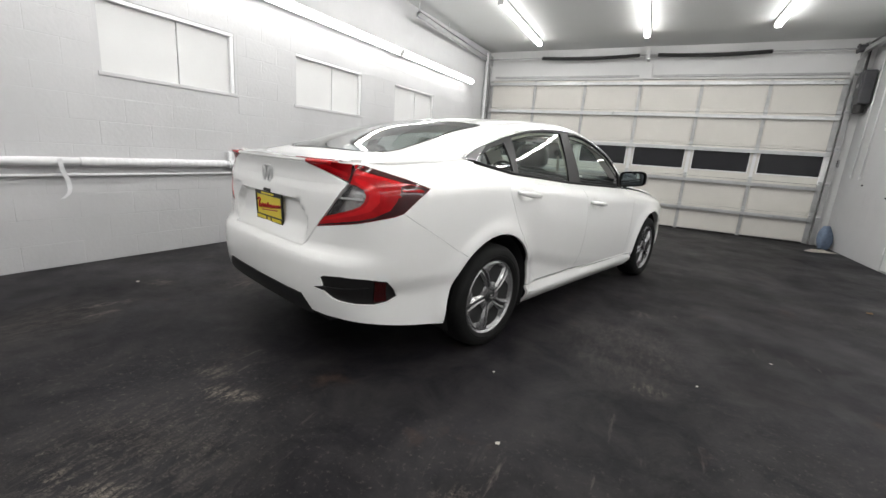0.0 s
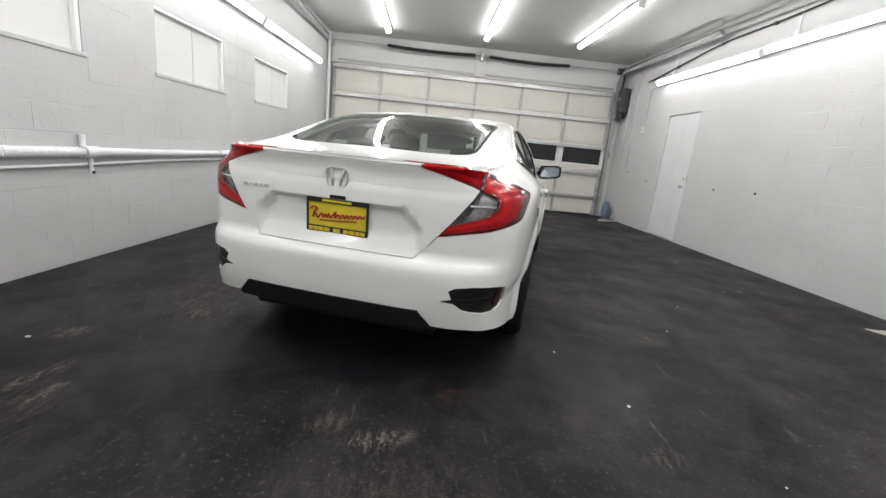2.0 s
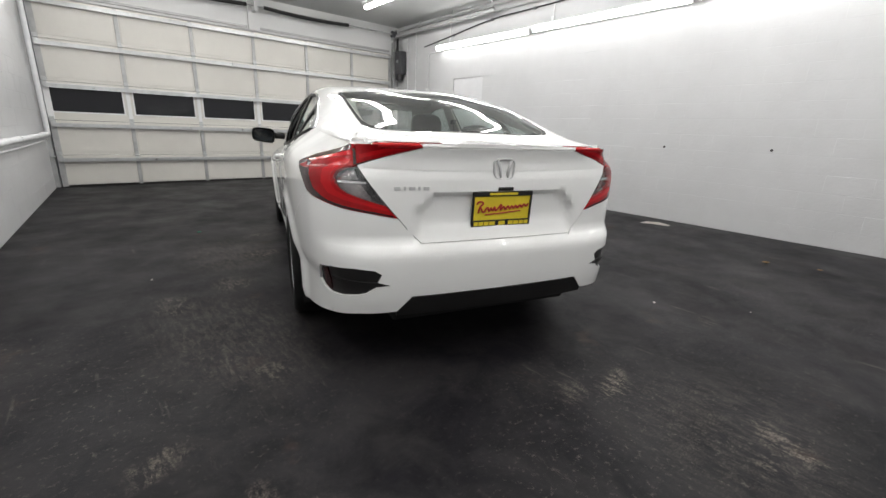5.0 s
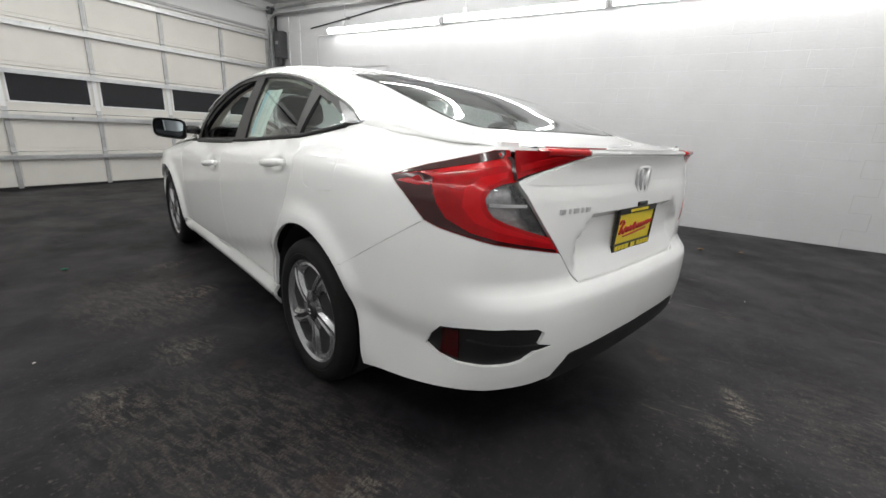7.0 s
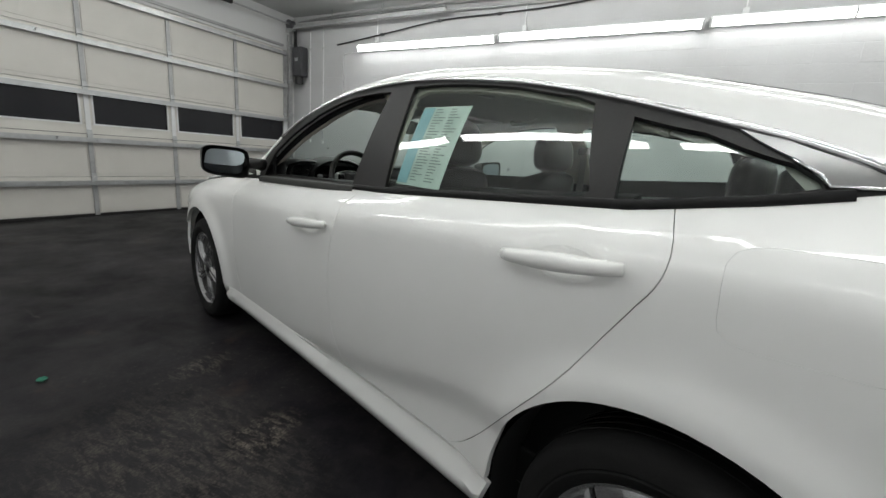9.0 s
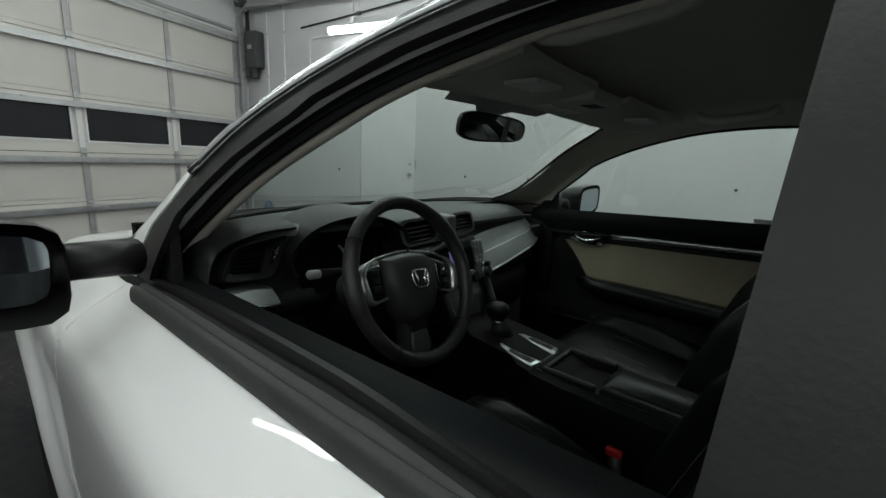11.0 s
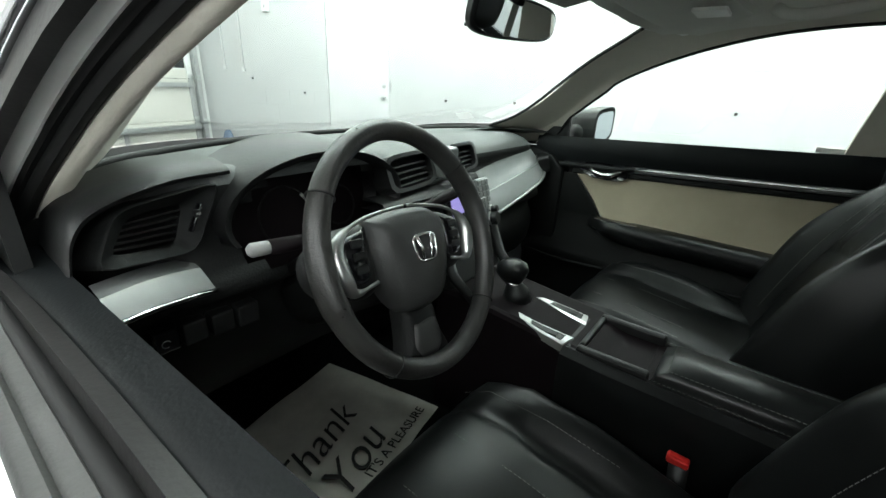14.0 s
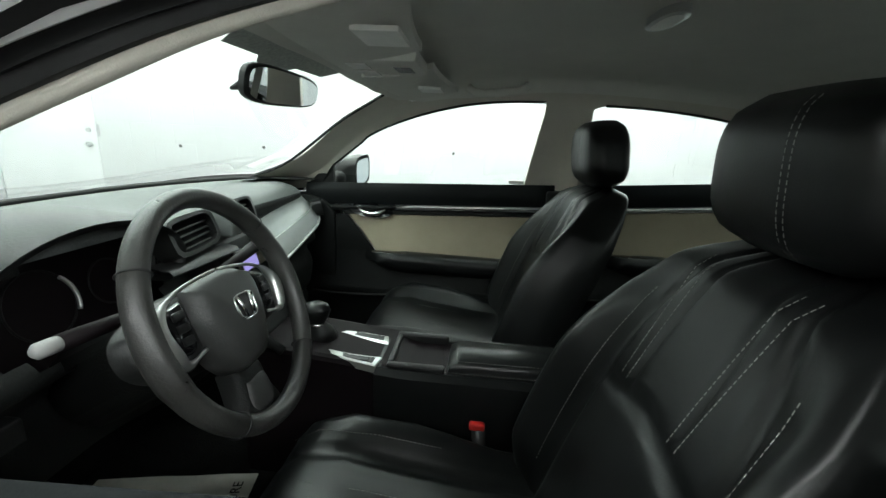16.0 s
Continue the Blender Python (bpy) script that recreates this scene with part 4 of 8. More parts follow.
roof_poly = [(0.175, 0.0)] + [(y, 0.0) for y in np.linspace(0.3, 3.15, 40)] + both(WS_EDGE) + [(y, 2.0) for y in np.linspace(3.15, 0.3, 40)] + \
    [(0.175, 2.0), (0.16, 1.55), (0.30, 1.452), (0.395, 1.402)] + both(RS)[::-1] + [(0.395, 0.598), (0.30, 0.548), (0.16, 0.45)]
body("roof", up, [(roof_poly, (dlo_r, dlo_l))], M_PAINT, step=0.026, squeeze=0.9, gap=0.0)
hood = [(3.2, 0.12), (3.3, 0.3), (3.38, 0.5), (3.47, 0.75), (3.5, 1.0), (3.47, 1.25), (3.38, 1.5), (3.3, 1.7), (3.2, 1.88), (4.2, 1.85), (4.5, 1.7), (4.56, 1.0), (4.5, 0.3), (4.2, 0.15)]
body("bonnet", up, [hood], M_PAINT, step=0.05)
cowl = [(3.155, 0.1), (3.16, 0.648), (3.295, 0.655), (3.345, 0.72), (3.42, 0.85), (3.44, 1.0), (3.42, 1.15), (3.345, 1.28), (3.295, 1.345), (3.16, 1.352), (3.155, 1.9), (3.2, 1.87), (3.3, 1.7), (3.38, 1.5),
        (3.47, 1.25), (3.5, 1.0), (3.47, 0.75), (3.38, 0.5), (3.3, 0.3), (3.2, 0.13)]
body("cowl", up, [cowl], M_TRIM, label="black cowl panel below the windscreen", step=0.05)
ws = [(3.29, 0.662)] + both(WS_EDGE) + [(3.29, 1.338), (3.34, 1.28), (3.42, 1.15), (3.44, 1.0), (3.42, 0.85), (3.34, 0.72)]
body("windscreen", up, [ws], M_GLASS, label="greenish clear windscreen", step=0.06, hem=0)
RSI = [(0.430, 0.80), (0.442, 0.740), (0.456, 0.705), (0.54, 0.660), (0.74, 0.648), (1.0, 0.635), (1.14, 0.630), (1.190, 0.642), (1.176, 0.74), (1.164, 0.87), (1.160, 1.0)]
body("rear_window", up, [both(RSI)], M_BACKGLASS, label="tinted sloping rear window", step=0.05, hem=0)
# black band round the rear screen


body("screen_border", sunk(up, 0.001), [(both(RS), (both(RSI),))], M_SEAL, step=0.04, hem=0, gap=0.001)

# side windows
G_FRONT = [(3.06, 0.958), (2.240, 0.992), (2.236, 1.05), (2.225, 1.340), (2.36, 1.338), (2.46, 1.328), (2.57, 1.305), (2.70, 1.258), (2.84, 1.180), (2.97, 1.085)]
G_FRONT_SHUT = [(3.04, 0.958), (2.240, 0.992), (2.236, 1.05), (2.225, 1.352), (2.36, 1.352), (2.46, 1.343), (2.57, 1.320), (2.70, 1.281), (2.84, 1.214), (2.97, 1.126), (3.035, 1.062)]
G_REAR = [(2.025, 1.004), (1.315, 1.050), (1.302, 1.070), (1.385, 1.268), (1.440, 1.287), (1.63, 1.322), (1.832, 1.344), (1.97, 1.352), (2.094, 1.352), (2.062, 1.18)]
G_QUART = [(1.240, 1.056), (1.142, 1.068), (0.985, 1.098), (0.936, 1.112), (0.945, 1.126), (0.98, 1.147), (1.126, 1.198), (1.275, 1.232)]
M_WAIST = material("dark_grey_waist_rubber", (0.045, 0.046, 0.044), 0.5, vary=0.12, scale=20, bump=0.08, bump_scale=200, spec=0.3)
M_WEDGE = material("brushed_dark_chrome", (0.30, 0.30, 0.30), 0.28, metal=0.8, vary=0.1, scale=14)
for side in (1, -1):
    def pick(p):
        q = yv(p)
        return q if side > 0 else [(y, 2 - v) for y, v in q][::-1]
    body("window_surround", sunk(up, 0.003), [(pick(DLO), (pick(G_FRONT if side < 0 else G_FRONT_SHUT), pick(G_REAR), pick(G_QUART)))], M_TRIM, label="black window surround and pillar", step=0.03, hem=0.012, gap=0.001)
    rd = body("rear_door", low, [rear_door if side > 0 else mirror_poly(rear_door)], M_PAINT, step=0.024, gap=0.0012)
    fd = body("front_door", low, [front_door if side > 0 else mirror_poly(front_door)], M_PAINT, step=0.024, gap=0.0012)
    body("door_glass", sunk(up, 0.012), [pick(G_REAR)], M_GLASS, rd, "closed tinted side window", step=0.05, hem=0, gap=-0.006)
    body("quarter_glass", sunk(up, 0.012), [pick(G_QUART)], M_GLASS, None, "small fixed side window", step=0.05, hem=0, gap=-0.006)
    if side > 0:
        body("door_glass", sunk(up, 0.012), [pick(G_FRONT_SHUT)], M_GLASS, fd, "closed tinted side window", step=0.05, hem=0, gap=-0.006)
    # bright strip over the side windows
    line = [(2.95, 1.153), (2.82, 1.237), (2.68, 1.301), (2.54, 1.340), (2.40, 1.363), (2.254, 1.372), (2.083, 1.374), (1.842, 1.360), (1.637, 1.337), (1.459, 1.305), (1.322, 1.275), (1.131, 1.225), (0.991, 1.187), (0.884, 1.148), (0.822, 1.119)]
    q = yv(smooth_curve(line, 60))
    pts = up(np.array([a for a, c in q]), np.array([c for a, c in q]))
    pts[:, 0] *= side
    tube(bm := bmesh.new(), [tuple(p) for p in pts], 0.0088, 8)
    part("bright_strip", bm, M_CHROME, car, "thin bright strip over the windows", smooth=True)
    # waist seal
    wl_pts = [(y, float(z_top(y)) + 0.004) for y in np.linspace(3.0, 0.9, 40)]
    q = yv(wl_pts)
    pts = up(np.array([a for a, c in q]), np.array([c for a, c in q]))
    pts[:, 0] = (pts[:, 0] + 0.002) * side
    tube(bm := bmesh.new(), [tuple(p) for p in pts], 0.0085, 8, squash=1.3)
    part("waist_seal", bm, M_SEAL, car, smooth=True)
    if side < 0:
        # broad rubber waist strip beside the slot of the lowered window
        rows = []
        for y in np.linspace(2.20, 3.06, 20):
            zt = float(z_top(y))
            rows.append([(-0.800, y, zt - 0.016), (-0.801, y, zt - 0.004), (-0.799, y, zt + 0.006), (-0.796, y, zt + 0.010), (-0.790, y, zt + 0.011), (-0.787, y, zt + 0.008), (-0.784, y, zt + 0.012), (-0.776, y, zt + 0.013), (-0.773, y, zt + 0.009), (-0.772, y, zt - 0.03)])
        b = bmesh.new()
        grid(b, rows)
        bmesh.ops.recalc_face_normals(b, faces=b.faces)
        part("waist_strip", b, M_WAIST, fd, "dark rubber waist strip", smooth=True, angle=50)
    # tinted wedge behind the quarter glass, bright edged
    body("corner_trim", sunk(up, -0.002), [pick([(0.926, 1.112), (0.834, 1.118), (0.90, 1.149), (1.00, 1.184), (1.075, 1.203), (0.972, 1.149)])], M_WEDGE, label="dark chrome window corner", step=0.03, hem=0.004, gap=0.0)
    q = yv([(0.985, 1.152), (0.945, 1.130), (0.930, 1.112), (0.88, 1.114), (0.826, 1.118)])
    pts = sunk(up, -0.002)(np.array([a for a, c in q]), np.array([c for a, c in q]))
    pts[:, 0] *= side
    part("corner_edge", tube(bmesh.new(), [tuple(p) for p in pts], 0.0032, 6), M_CHROME, car, "thin bright corner edge", smooth=True)

# ---------------------------------------------------------------- the car: lamps, plate, wheels, mirrors, handles
M_LAMPGREY = material("grey_lamp_bowl", (0.035, 0.035, 0.037), 0.2, metal=0.6, vary=0.5, scale=40, bump=0.4, bump_scale=60)
for side in (1, -1):
    def pk(p):
        return p if side > 0 else mirror_poly(p)
    lamp = body("tail_light", sunk(low, 0.055), [pk(LAMP)], M_UNDER, None, "wrap-round red tail light with a clear inset", step=0.05, hem=0)
    CL = [(0.705, 0.974), (0.76, 0.966), (0.800, 0.950), (0.812, 0.926), (0.804, 0.900), (0.783, 0.878), (0.74, 0.861), (0.70, 0.849), (0.63, 0.829), (0.562, 0.811)]
    outer = [(0.735, 1.0615)] + LAMP_TOP[4:] + LAMP_LOW[1:] + CL[::-1] + [(0.712, 0.985)]
    inner = LAMP_TOP[:4] + [(0.708, 0.980)] + ARM_LOW
    for poly in (outer, inner):
        body("red_lens", sunk(low, 0.0), [pk(poly)], M_RED, lamp, "glossy red lens", step=0.025, gap=0.0015, hem=0.02)
    # bright light guide round the clear inset, then the darker outer border
    guide = [(0.735, 1.003), (0.83, 0.985), (0.878, 0.955), (0.880, 0.90), (0.84, 0.858), (0.76, 0.832), (0.65, 0.809), (0.545, 0.786)] + \
        [(0.560, 0.801), (0.64, 0.821), (0.71, 0.840), (0.755, 0.853), (0.80, 0.873), (0.823, 0.90), (0.828, 0.935), (0.81, 0.960), (0.745, 0.983)]
    body("light_guide", sunk(low, -0.0012), [pk(guide)], M_REDBRIGHT, lamp, "bright red light guide", step=0.025, hem=0.002, gap=0.001)
    arm_up = [(0.740, 1.016), (0.740, 1.034), (0.85, 1.020), (0.985, 0.995), (0.985, 0.984), (0.85, 1.003)]
    body("light_guide", sunk(low, -0.0012), [pk(arm_up)], M_REDBRIGHT, lamp, "bright red light guide", step=0.025, hem=0.002, gap=0.001)
    lid_guide = [(0.45, 1.0480), (0.56, 1.0300), (0.690, 1.000), (0.692, 1.020), (0.56, 1.0480)]
    body("light_guide", sunk(low, -0.0012), [pk(lid_guide)], M_REDBRIGHT, lamp, "bright red light guide", step=0.025, hem=0.002, gap=0.001)
    dark = [(1.141, 0.9675), (1.072, 0.918), (0.994, 0.852), (0.95, 0.839), (0.85, 0.817), (0.774, 0.800), (0.635, 0.779), (0.522, 0.760), (0.530, 0.771), (0.64, 0.790), (0.77, 0.812), (0.85, 0.831),
            (0.925, 0.866), (0.955, 0.905), (0.975, 0.950), (0.985, 0.975), (1.04, 0.983)]
    body("dark_lens", sunk(low, -0.0015), [pk(dark)], M_DARKRED, lamp, "dark red lens border", step=0.03, hem=0.002, gap=0.001)
    top_dark = [(0.75, 1.0590), (0.80, 1.0565), (0.86, 1.0450), (0.94, 1.029), (1.035, 1.005), (1.135, 0.970), (1.04, 0.985), (0.90, 1.012), (0.76, 1.036)]
    body("dark_lens", sunk(low, -0.0015), [pk(top_dark)], M_DARKRED, lamp, "dark red lens border", step=0.03, hem=0.002, gap=0.001)
    body("split_line", sunk(low, -0.002), [pk([(0.704, 0.978), (0.720, 0.978), (0.732, 1.030), (0.768, 1.053), (0.760, 1.057), (0.718, 1.036)])], M_DARKRED, lamp, step=0.03, hem=0.002, gap=0)
    body("clear_lens", sunk(low, 0.0), [pk(CL)], M_CLEAR, lamp, "clear reversing lamp lens", step=0.03, gap=0.001, hem=0.0)
    body("reflector", sunk(low, 0.03), [pk(CL)], M_REFLECTOR, lamp, "bright reversing lamp bowl", step=0.012, gap=-0.004, hem=0.0)
    bar = [(0.652, 0.901), (0.652, 0.910), (0.797, 0.914), (0.797, 0.904)]
    body("lamp_rib", sunk(low, 0.012), [pk(bar)], M_CHROME, lamp, step=0.03, gap=0.0, hem=0.012)

    mask = [(0.570, 0.816), (0.625, 0.831), (0.690, 0.915), (0.722, 0.962), (0.706, 0.970), (0.66, 0.925), (0.60, 0.850)]
    body("lamp_mask", sunk(low, 0.018), [pk(mask)], M_LAMPGREY, lamp, "grey lower lamp bowl", step=0.03, gap=0.0, hem=0.006)
    # the lens rolls over the tail edge on to the boot top
    vs_ = np.linspace(0.562, 0.705, 12)
    over = [(y_tail(v) + 0.001, v) for v in vs_] + [(y_tail(v) + 0.001 + 0.046 * (1 - ((v - 0.562) / 0.143) ** 1.6), v) for v in vs_[::-1][1:]]
    body("red_lens", sunk(up, -0.004), [over if side > 0 else [(y, 2 - v) for y, v in over][::-1]], M_RED, lamp, "glossy red lens", step=0.02, gap=0.0, hem=0.004)
    edge_line = [tuple(low(sx(x), 1.063)) for x in np.linspace(0.40, 0.592, 14)]
    part("lens_edge", tube(bmesh.new(), [(side * x, y + 0.005, z - 0.003) for x, y, z in edge_line], [0.004] + [0.0098] * 13, 10), M_REDBRIGHT, lamp, "glossy red lens edge", smooth=True)
    # fog corner: hollow with a black grille and a red reflector
    cover = body("bumper_insert", sunk(low, 0.012), [pk(FOG)], M_TRIM, None, "black plastic corner insert of the bumper", step=0.03, gap=-0.004, hem=0)
    blade = [(0.543, 0.472), (0.60, 0.484), (0.84, 0.492), (0.84, 0.476), (0.60, 0.466)]
    body("blade", sunk(low, 0.002), [pk(blade)], M_TRIM, cover, step=0.03, gap=0, hem=0.02)
    refl = [(0.872, 0.414), (0.945, 0.416), (0.928, 0.512), (0.868, 0.524)]
    body("reflector", sunk(low, 0.006), [pk(refl)], M_DARKRED, cover, "dark red reflector", step=0.02, gap=0, hem=0.012)

M_SCRIPT = material("pale_script_metal", (0.62, 0.62, 0.62), 0.3, metal=0.35)
# badge and model script as plain shapes on the boot lid
yb = float(low(0.0, 0.97)[1])
b = bmesh.new()
ring = []
for k in range(40):
    a = 2 * math.pi * k / 40
    ca, sa = math.cos(a), math.sin(a)
    r = (abs(ca) ** 4 + abs(sa) ** 4) ** -0.25
    ring.append((ca * r * 0.052 * (1 + 0.10 * sa), yb - 0.008, 0.965 + sa * r * 0.045))
tube(b, ring, 0.0055, 8, closed=True)
part("badge_ring", b, M_SCRIPT, boot, "bright square badge frame", smooth=True)
b = bmesh.new()
for s in (-1, 1):
    tube(b, [(s * 0.018, yb - 0.008, 0.927), (s * 0.022, yb - 0.010, 0.965), (s * 0.034, yb - 0.008, 1.004)], 0.0075, 8)
part("badge_emblem", b, M_SCRIPT, boot, "bright badge bars", smooth=True)
xs = [-0.515, -0.475, -0.452, -0.412, -0.389]
for x, w in zip(xs, (0.030, 0.010, 0.030, 0.010, 0.028)):
    yy = float(low(sx(x), 0.885)[1])
    part("letter_bar", bx(x, yy - 0.004, 0.877, x + w * 0.9, yy + 0.002, 0.893, bevel=0.0015), M_SCRIPT, boot)
b = bx(-0.028, 0.05, 0.868, 0.052, 0.085, 0.885, bevel=0.004)
part("boot_switch", b, M_TRIM, boot)

# advertising plate in its frame (wording as plain bars)
plate = tagged(new("plate_frame"), label="yellow advertising plate in a black frame")
plate.matrix_basis = pose(0.006, 0.068, 0.783, 3, 0, 0)
plate.parent = car
b = bmesh.new()
for q in ((-0.159, 0.060, 0.159, 0.0825), (-0.159, -0.0825, 0.159, -0.052), (-0.159, -0.052, -0.149, 0.060), (0.149, -0.052, 0.159, 0.060)):
    box(b, q[0], -0.006, q[1], q[2], 0.006, q[3], bevel=0.0025)
part("frame", b, M_PLATEBLACK, plate)
part("plate", bx(-0.150, -0.0005, -0.053, 0.150, 0.004, 0.061), M_YELLOW, plate)
b = bmesh.new()
for x0, x1 in ((-0.146, -0.125), (-0.121, -0.098), (-0.094, -0.070), (-0.066, -0.036), (-0.016, 0.018), (0.036, 0.062), (0.066, 0.094), (0.098, 0.120), (0.124, 0.146)):
    box(b, x0, -0.0075, -0.076, x1, -0.0062, -0.058)
part("lower_wording", b, M_YELLOW, plate)
b = bmesh.new()
box(b, -0.075, -0.0075, 0.066, 0.075, -0.0062, 0.077)
part("upper_wording", b, M_YELLOW, plate)
b = bmesh.new()
scr = smooth_curve([(-0.135, 0.024), (-0.128, 0.034), (-0.112, 0.036), (-0.104, 0.026), (-0.118, 0.012), (-0.126, -0.016), (-0.117, 0.008), (-0.10, -0.014), (-0.088, 0.000),
                    (-0.078, 0.008), (-0.07, -0.010), (-0.06, 0.006), (-0.052, -0.008), (-0.042, 0.010), (-0.036, -0.008), (-0.02, 0.006), (-0.006, 0.020), (-0.010, -0.006),
                    (0.008, 0.010), (0.018, -0.004), (0.03, 0.012), (0.04, -0.002), (0.052, 0.012), (0.06, 0.0), (0.072, 0.014), (0.082, 0.002), (0.096, 0.016),
                    (0.106, 0.004), (0.118, 0.018), (0.13, 0.008), (0.142, 0.02)], 170)
tube(b, [(x, -0.003, z) for x, z in scr], 0.0042, 6)
part("script_stroke", b, M_PLATERED, plate, "dark red handwriting stroke")
tube(bm := bmesh.new(), [(-0.09, -0.0025, -0.026), (0.0, -0.0025, -0.020), (0.10, -0.0025, -0.012)], 0.003, 6)
part("script_stroke", bm, M_PLATERED, plate)
# small black stop on the lid's corner
b = bmesh.new()
tube(b, [(-0.60, 0.40, 1.085), (-0.60, 0.40, 1.10)], 0.010, 10)
part("rubber_stop", b, M_TRIM, car)


# wheels: tyre, twin-spoke cover, hub cap
def wheel(side, wy):
    axis = Matrix.Translation((side * 0.80, wy - (0.02 if wy < 2 else 0.0), 0.317)) @ Matrix.Rotation(side * math.pi / 2, 4, "Y")
    w = tagged(new("wheel"), label="black tyre on a silver five-spoke wheel")
    w.parent = car
    b = bmesh.new()
    prof = [(0.205, -0.10), (0.235, -0.108), (0.275, -0.108), (0.300, -0.095), (0.314, -0.075), (0.318, -0.04), (0.319, 0.0), (0.318, 0.04), (0.314, 0.072),
            (0.302, 0.090), (0.285, 0.099), (0.262, 0.101), (0.258, 0.0985), (0.254, 0.101), (0.243, 0.0985), (0.232, 0.091), (0.222, 0.080)]
    lathe(b, prof, 64, axis)
    ty = part("tyre", b, M_RUBBER, w, smooth=True, angle=35)
    b = bmesh.new()
    for zz in (-0.045, -0.015, 0.015, 0.045):
        lathe(b, [(0.3195, zz - 0.003), (0.3215, zz - 0.0025), (0.3215, zz + 0.0025), (0.3195, zz + 0.003)], 48, axis)
    part("tread", b, M_RUBBER, ty)
    axis = axis @ Matrix.Diagonal((1.065, 1.065, 1.0, 1.0))
    b = bmesh.new()
    lathe(b, [(0.206, -0.08), (0.190, -0.07), (0.186, 0.02), (0.196, 0.070), (0.204, 0.080), (0.211, 0.086), (0.214, 0.0875), (0.2135, 0.083), (0.206, 0.07), (0.20, 0.03)], 64, axis)
    rim = part("rim", b, M_SILVER, w, "silver rim", smooth=True, angle=40)
    # dark dish behind the spokes with openings suggested by depth
    b = bmesh.new()
    lathe(b, [(0.0, 0.015), (0.09, 0.015), (0.16, 0.0), (0.187, -0.01)], 48, axis)
    part("brake_disc", b, M_STEEL, w, smooth=True, angle=30)
    b = bmesh.new()
    lathe(b, [(0.0, 0.062), (0.10, 0.060), (0.19, 0.064), (0.206, 0.074)], 48, axis)
    part("cover_dish", b, M_DARKWHEEL, rim, "dark grey wheel cover dish", smooth=True, angle=40)
    turn_way = 1 if side > 0 else -1

    def loop_point(r, ang, h):
        tw = 0.20 * ((r - 0.04) / 0.165) ** 1.5 * turn_way
        return axis @ Vector((r * math.cos(ang + tw), r * math.sin(ang + tw), h))
    for k in range(5):
        # a bright loop between two dark grooves, round a dark hole
        a = 2 * math.pi * k / 5 + 0.3
        outl, hole = [], []
        for q in range(48):
            f = q / 48 * 4
            seg, t = int(f), f - int(f)
            if seg == 0:
                r, w = 0.040 + (0.205 - 0.040) * t, -1.0
            elif seg == 1:
                r, w = 0.205, -1 + 2 * t
            elif seg == 2:
                r, w = 0.205 - (0.205 - 0.040) * t, 1.0
            else:
                r, w = 0.040, 1 - 2 * t
            half = math.pi / 5 - 0.0068 / r
            outl.append((r, w * half))
            rh = 0.085 + (r - 0.040) / 0.165 * 0.098
            wl = 0.016 + 0.010 * (r / 0.2) if w < 0 else 0.016 + 0.024 * (r / 0.2) ** 2
            hh = max(0.03, math.pi / 5 - (0.0075 + wl) / rh)
            if seg == 1 and t > 0.55:
                rh -= 0.030 * (t - 0.55) / 0.45
            if seg == 2 and t < 0.3:
                rh -= 0.030 * (1 - t / 0.3)
            hole.append((rh, w * hh))
        b = bmesh.new()
        rows = [[loop_point(r, a + an, 0.060) for r, an in outl],
                [loop_point(r, a + an, 0.078 + 0.006 * math.sin(math.pi * (r - 0.04) / 0.165)) for r, an in outl],
                [loop_point(r * 0.62 + rh * 0.38, a + an * 0.62 + ah * 0.38, 0.083 + 0.006 * math.sin(math.pi * (r - 0.04) / 0.165)) for (r, an), (rh, ah) in zip(outl, hole)],
                [loop_point(rh, a + ah, 0.074) for rh, ah in hole],
                [loop_point(rh, a + ah * 0.96, 0.058) for rh, ah in hole]]
        grid(b, rows, close_v=True)
        bmesh.ops.recalc_face_normals(b, faces=b.faces)
        part("spoke_loop", b, M_SILVER, rim, "silver spoke loop", smooth=True, angle=35)
        b = bmesh.new()
        b.faces.new([b.verts.new(loop_point(rh, a + ah * 0.98, 0.0665)) for rh, ah in hole])
        bmesh.ops.recalc_face_normals(b, faces=b.faces)
        part("cover_opening", b, M_UNDER, rim, "black opening in the cover")
    b = bmesh.new()
    lathe(b, [(0.0, 0.088), (0.02, 0.088), (0.028, 0.085), (0.032, 0.078), (0.042, 0.070), (0.045, 0.06)], 32, axis)
    part("hub_cap", b, M_DARKWHEEL, rim, "dark hub cap", smooth=True, angle=30)
    b = bmesh.new()
    for s in (-1, 1):
        tube(b, [axis @ Vector((s * 0.007, -0.012, 0.089)), axis @ Vector((s * 0.009, 0.012, 0.089))], 0.003, 6)
    tube(b, [axis @ Vector((-0.007, 0, 0.089)), axis @ Vector((0.007, 0, 0.089))], 0.0025, 6)
    part("cap_badge", b, M_CHROME, rim, "small bright cap badge")
    # inner arch liner
    b = bmesh.new()
    rows = []
    for xx in (0.50, 0.86):
        rows.append([(side * xx, wy + 0.385 * math.cos(q), 0.315 + 0.38 * math.sin(q)) for q in np.linspace(radians(-22), radians(202), 30)])
    grid(b, rows)
    vs = [bm_v for bm_v in b.verts if abs(abs(bm_v.co.x) - 0.50) < 0.001]
    b.faces.new(sorted(vs, key=lambda v: math.atan2(v.co.z - 0.315, v.co.y - wy) % (2 * math.pi) if True else 0))
    part("arch_liner", b, M_UNDER, car, "black wheel arch liner", smooth=True, angle=40)
    return w


for side in (1, -1):
    for wy in WHEELS_Y:
        wheel(side, wy)

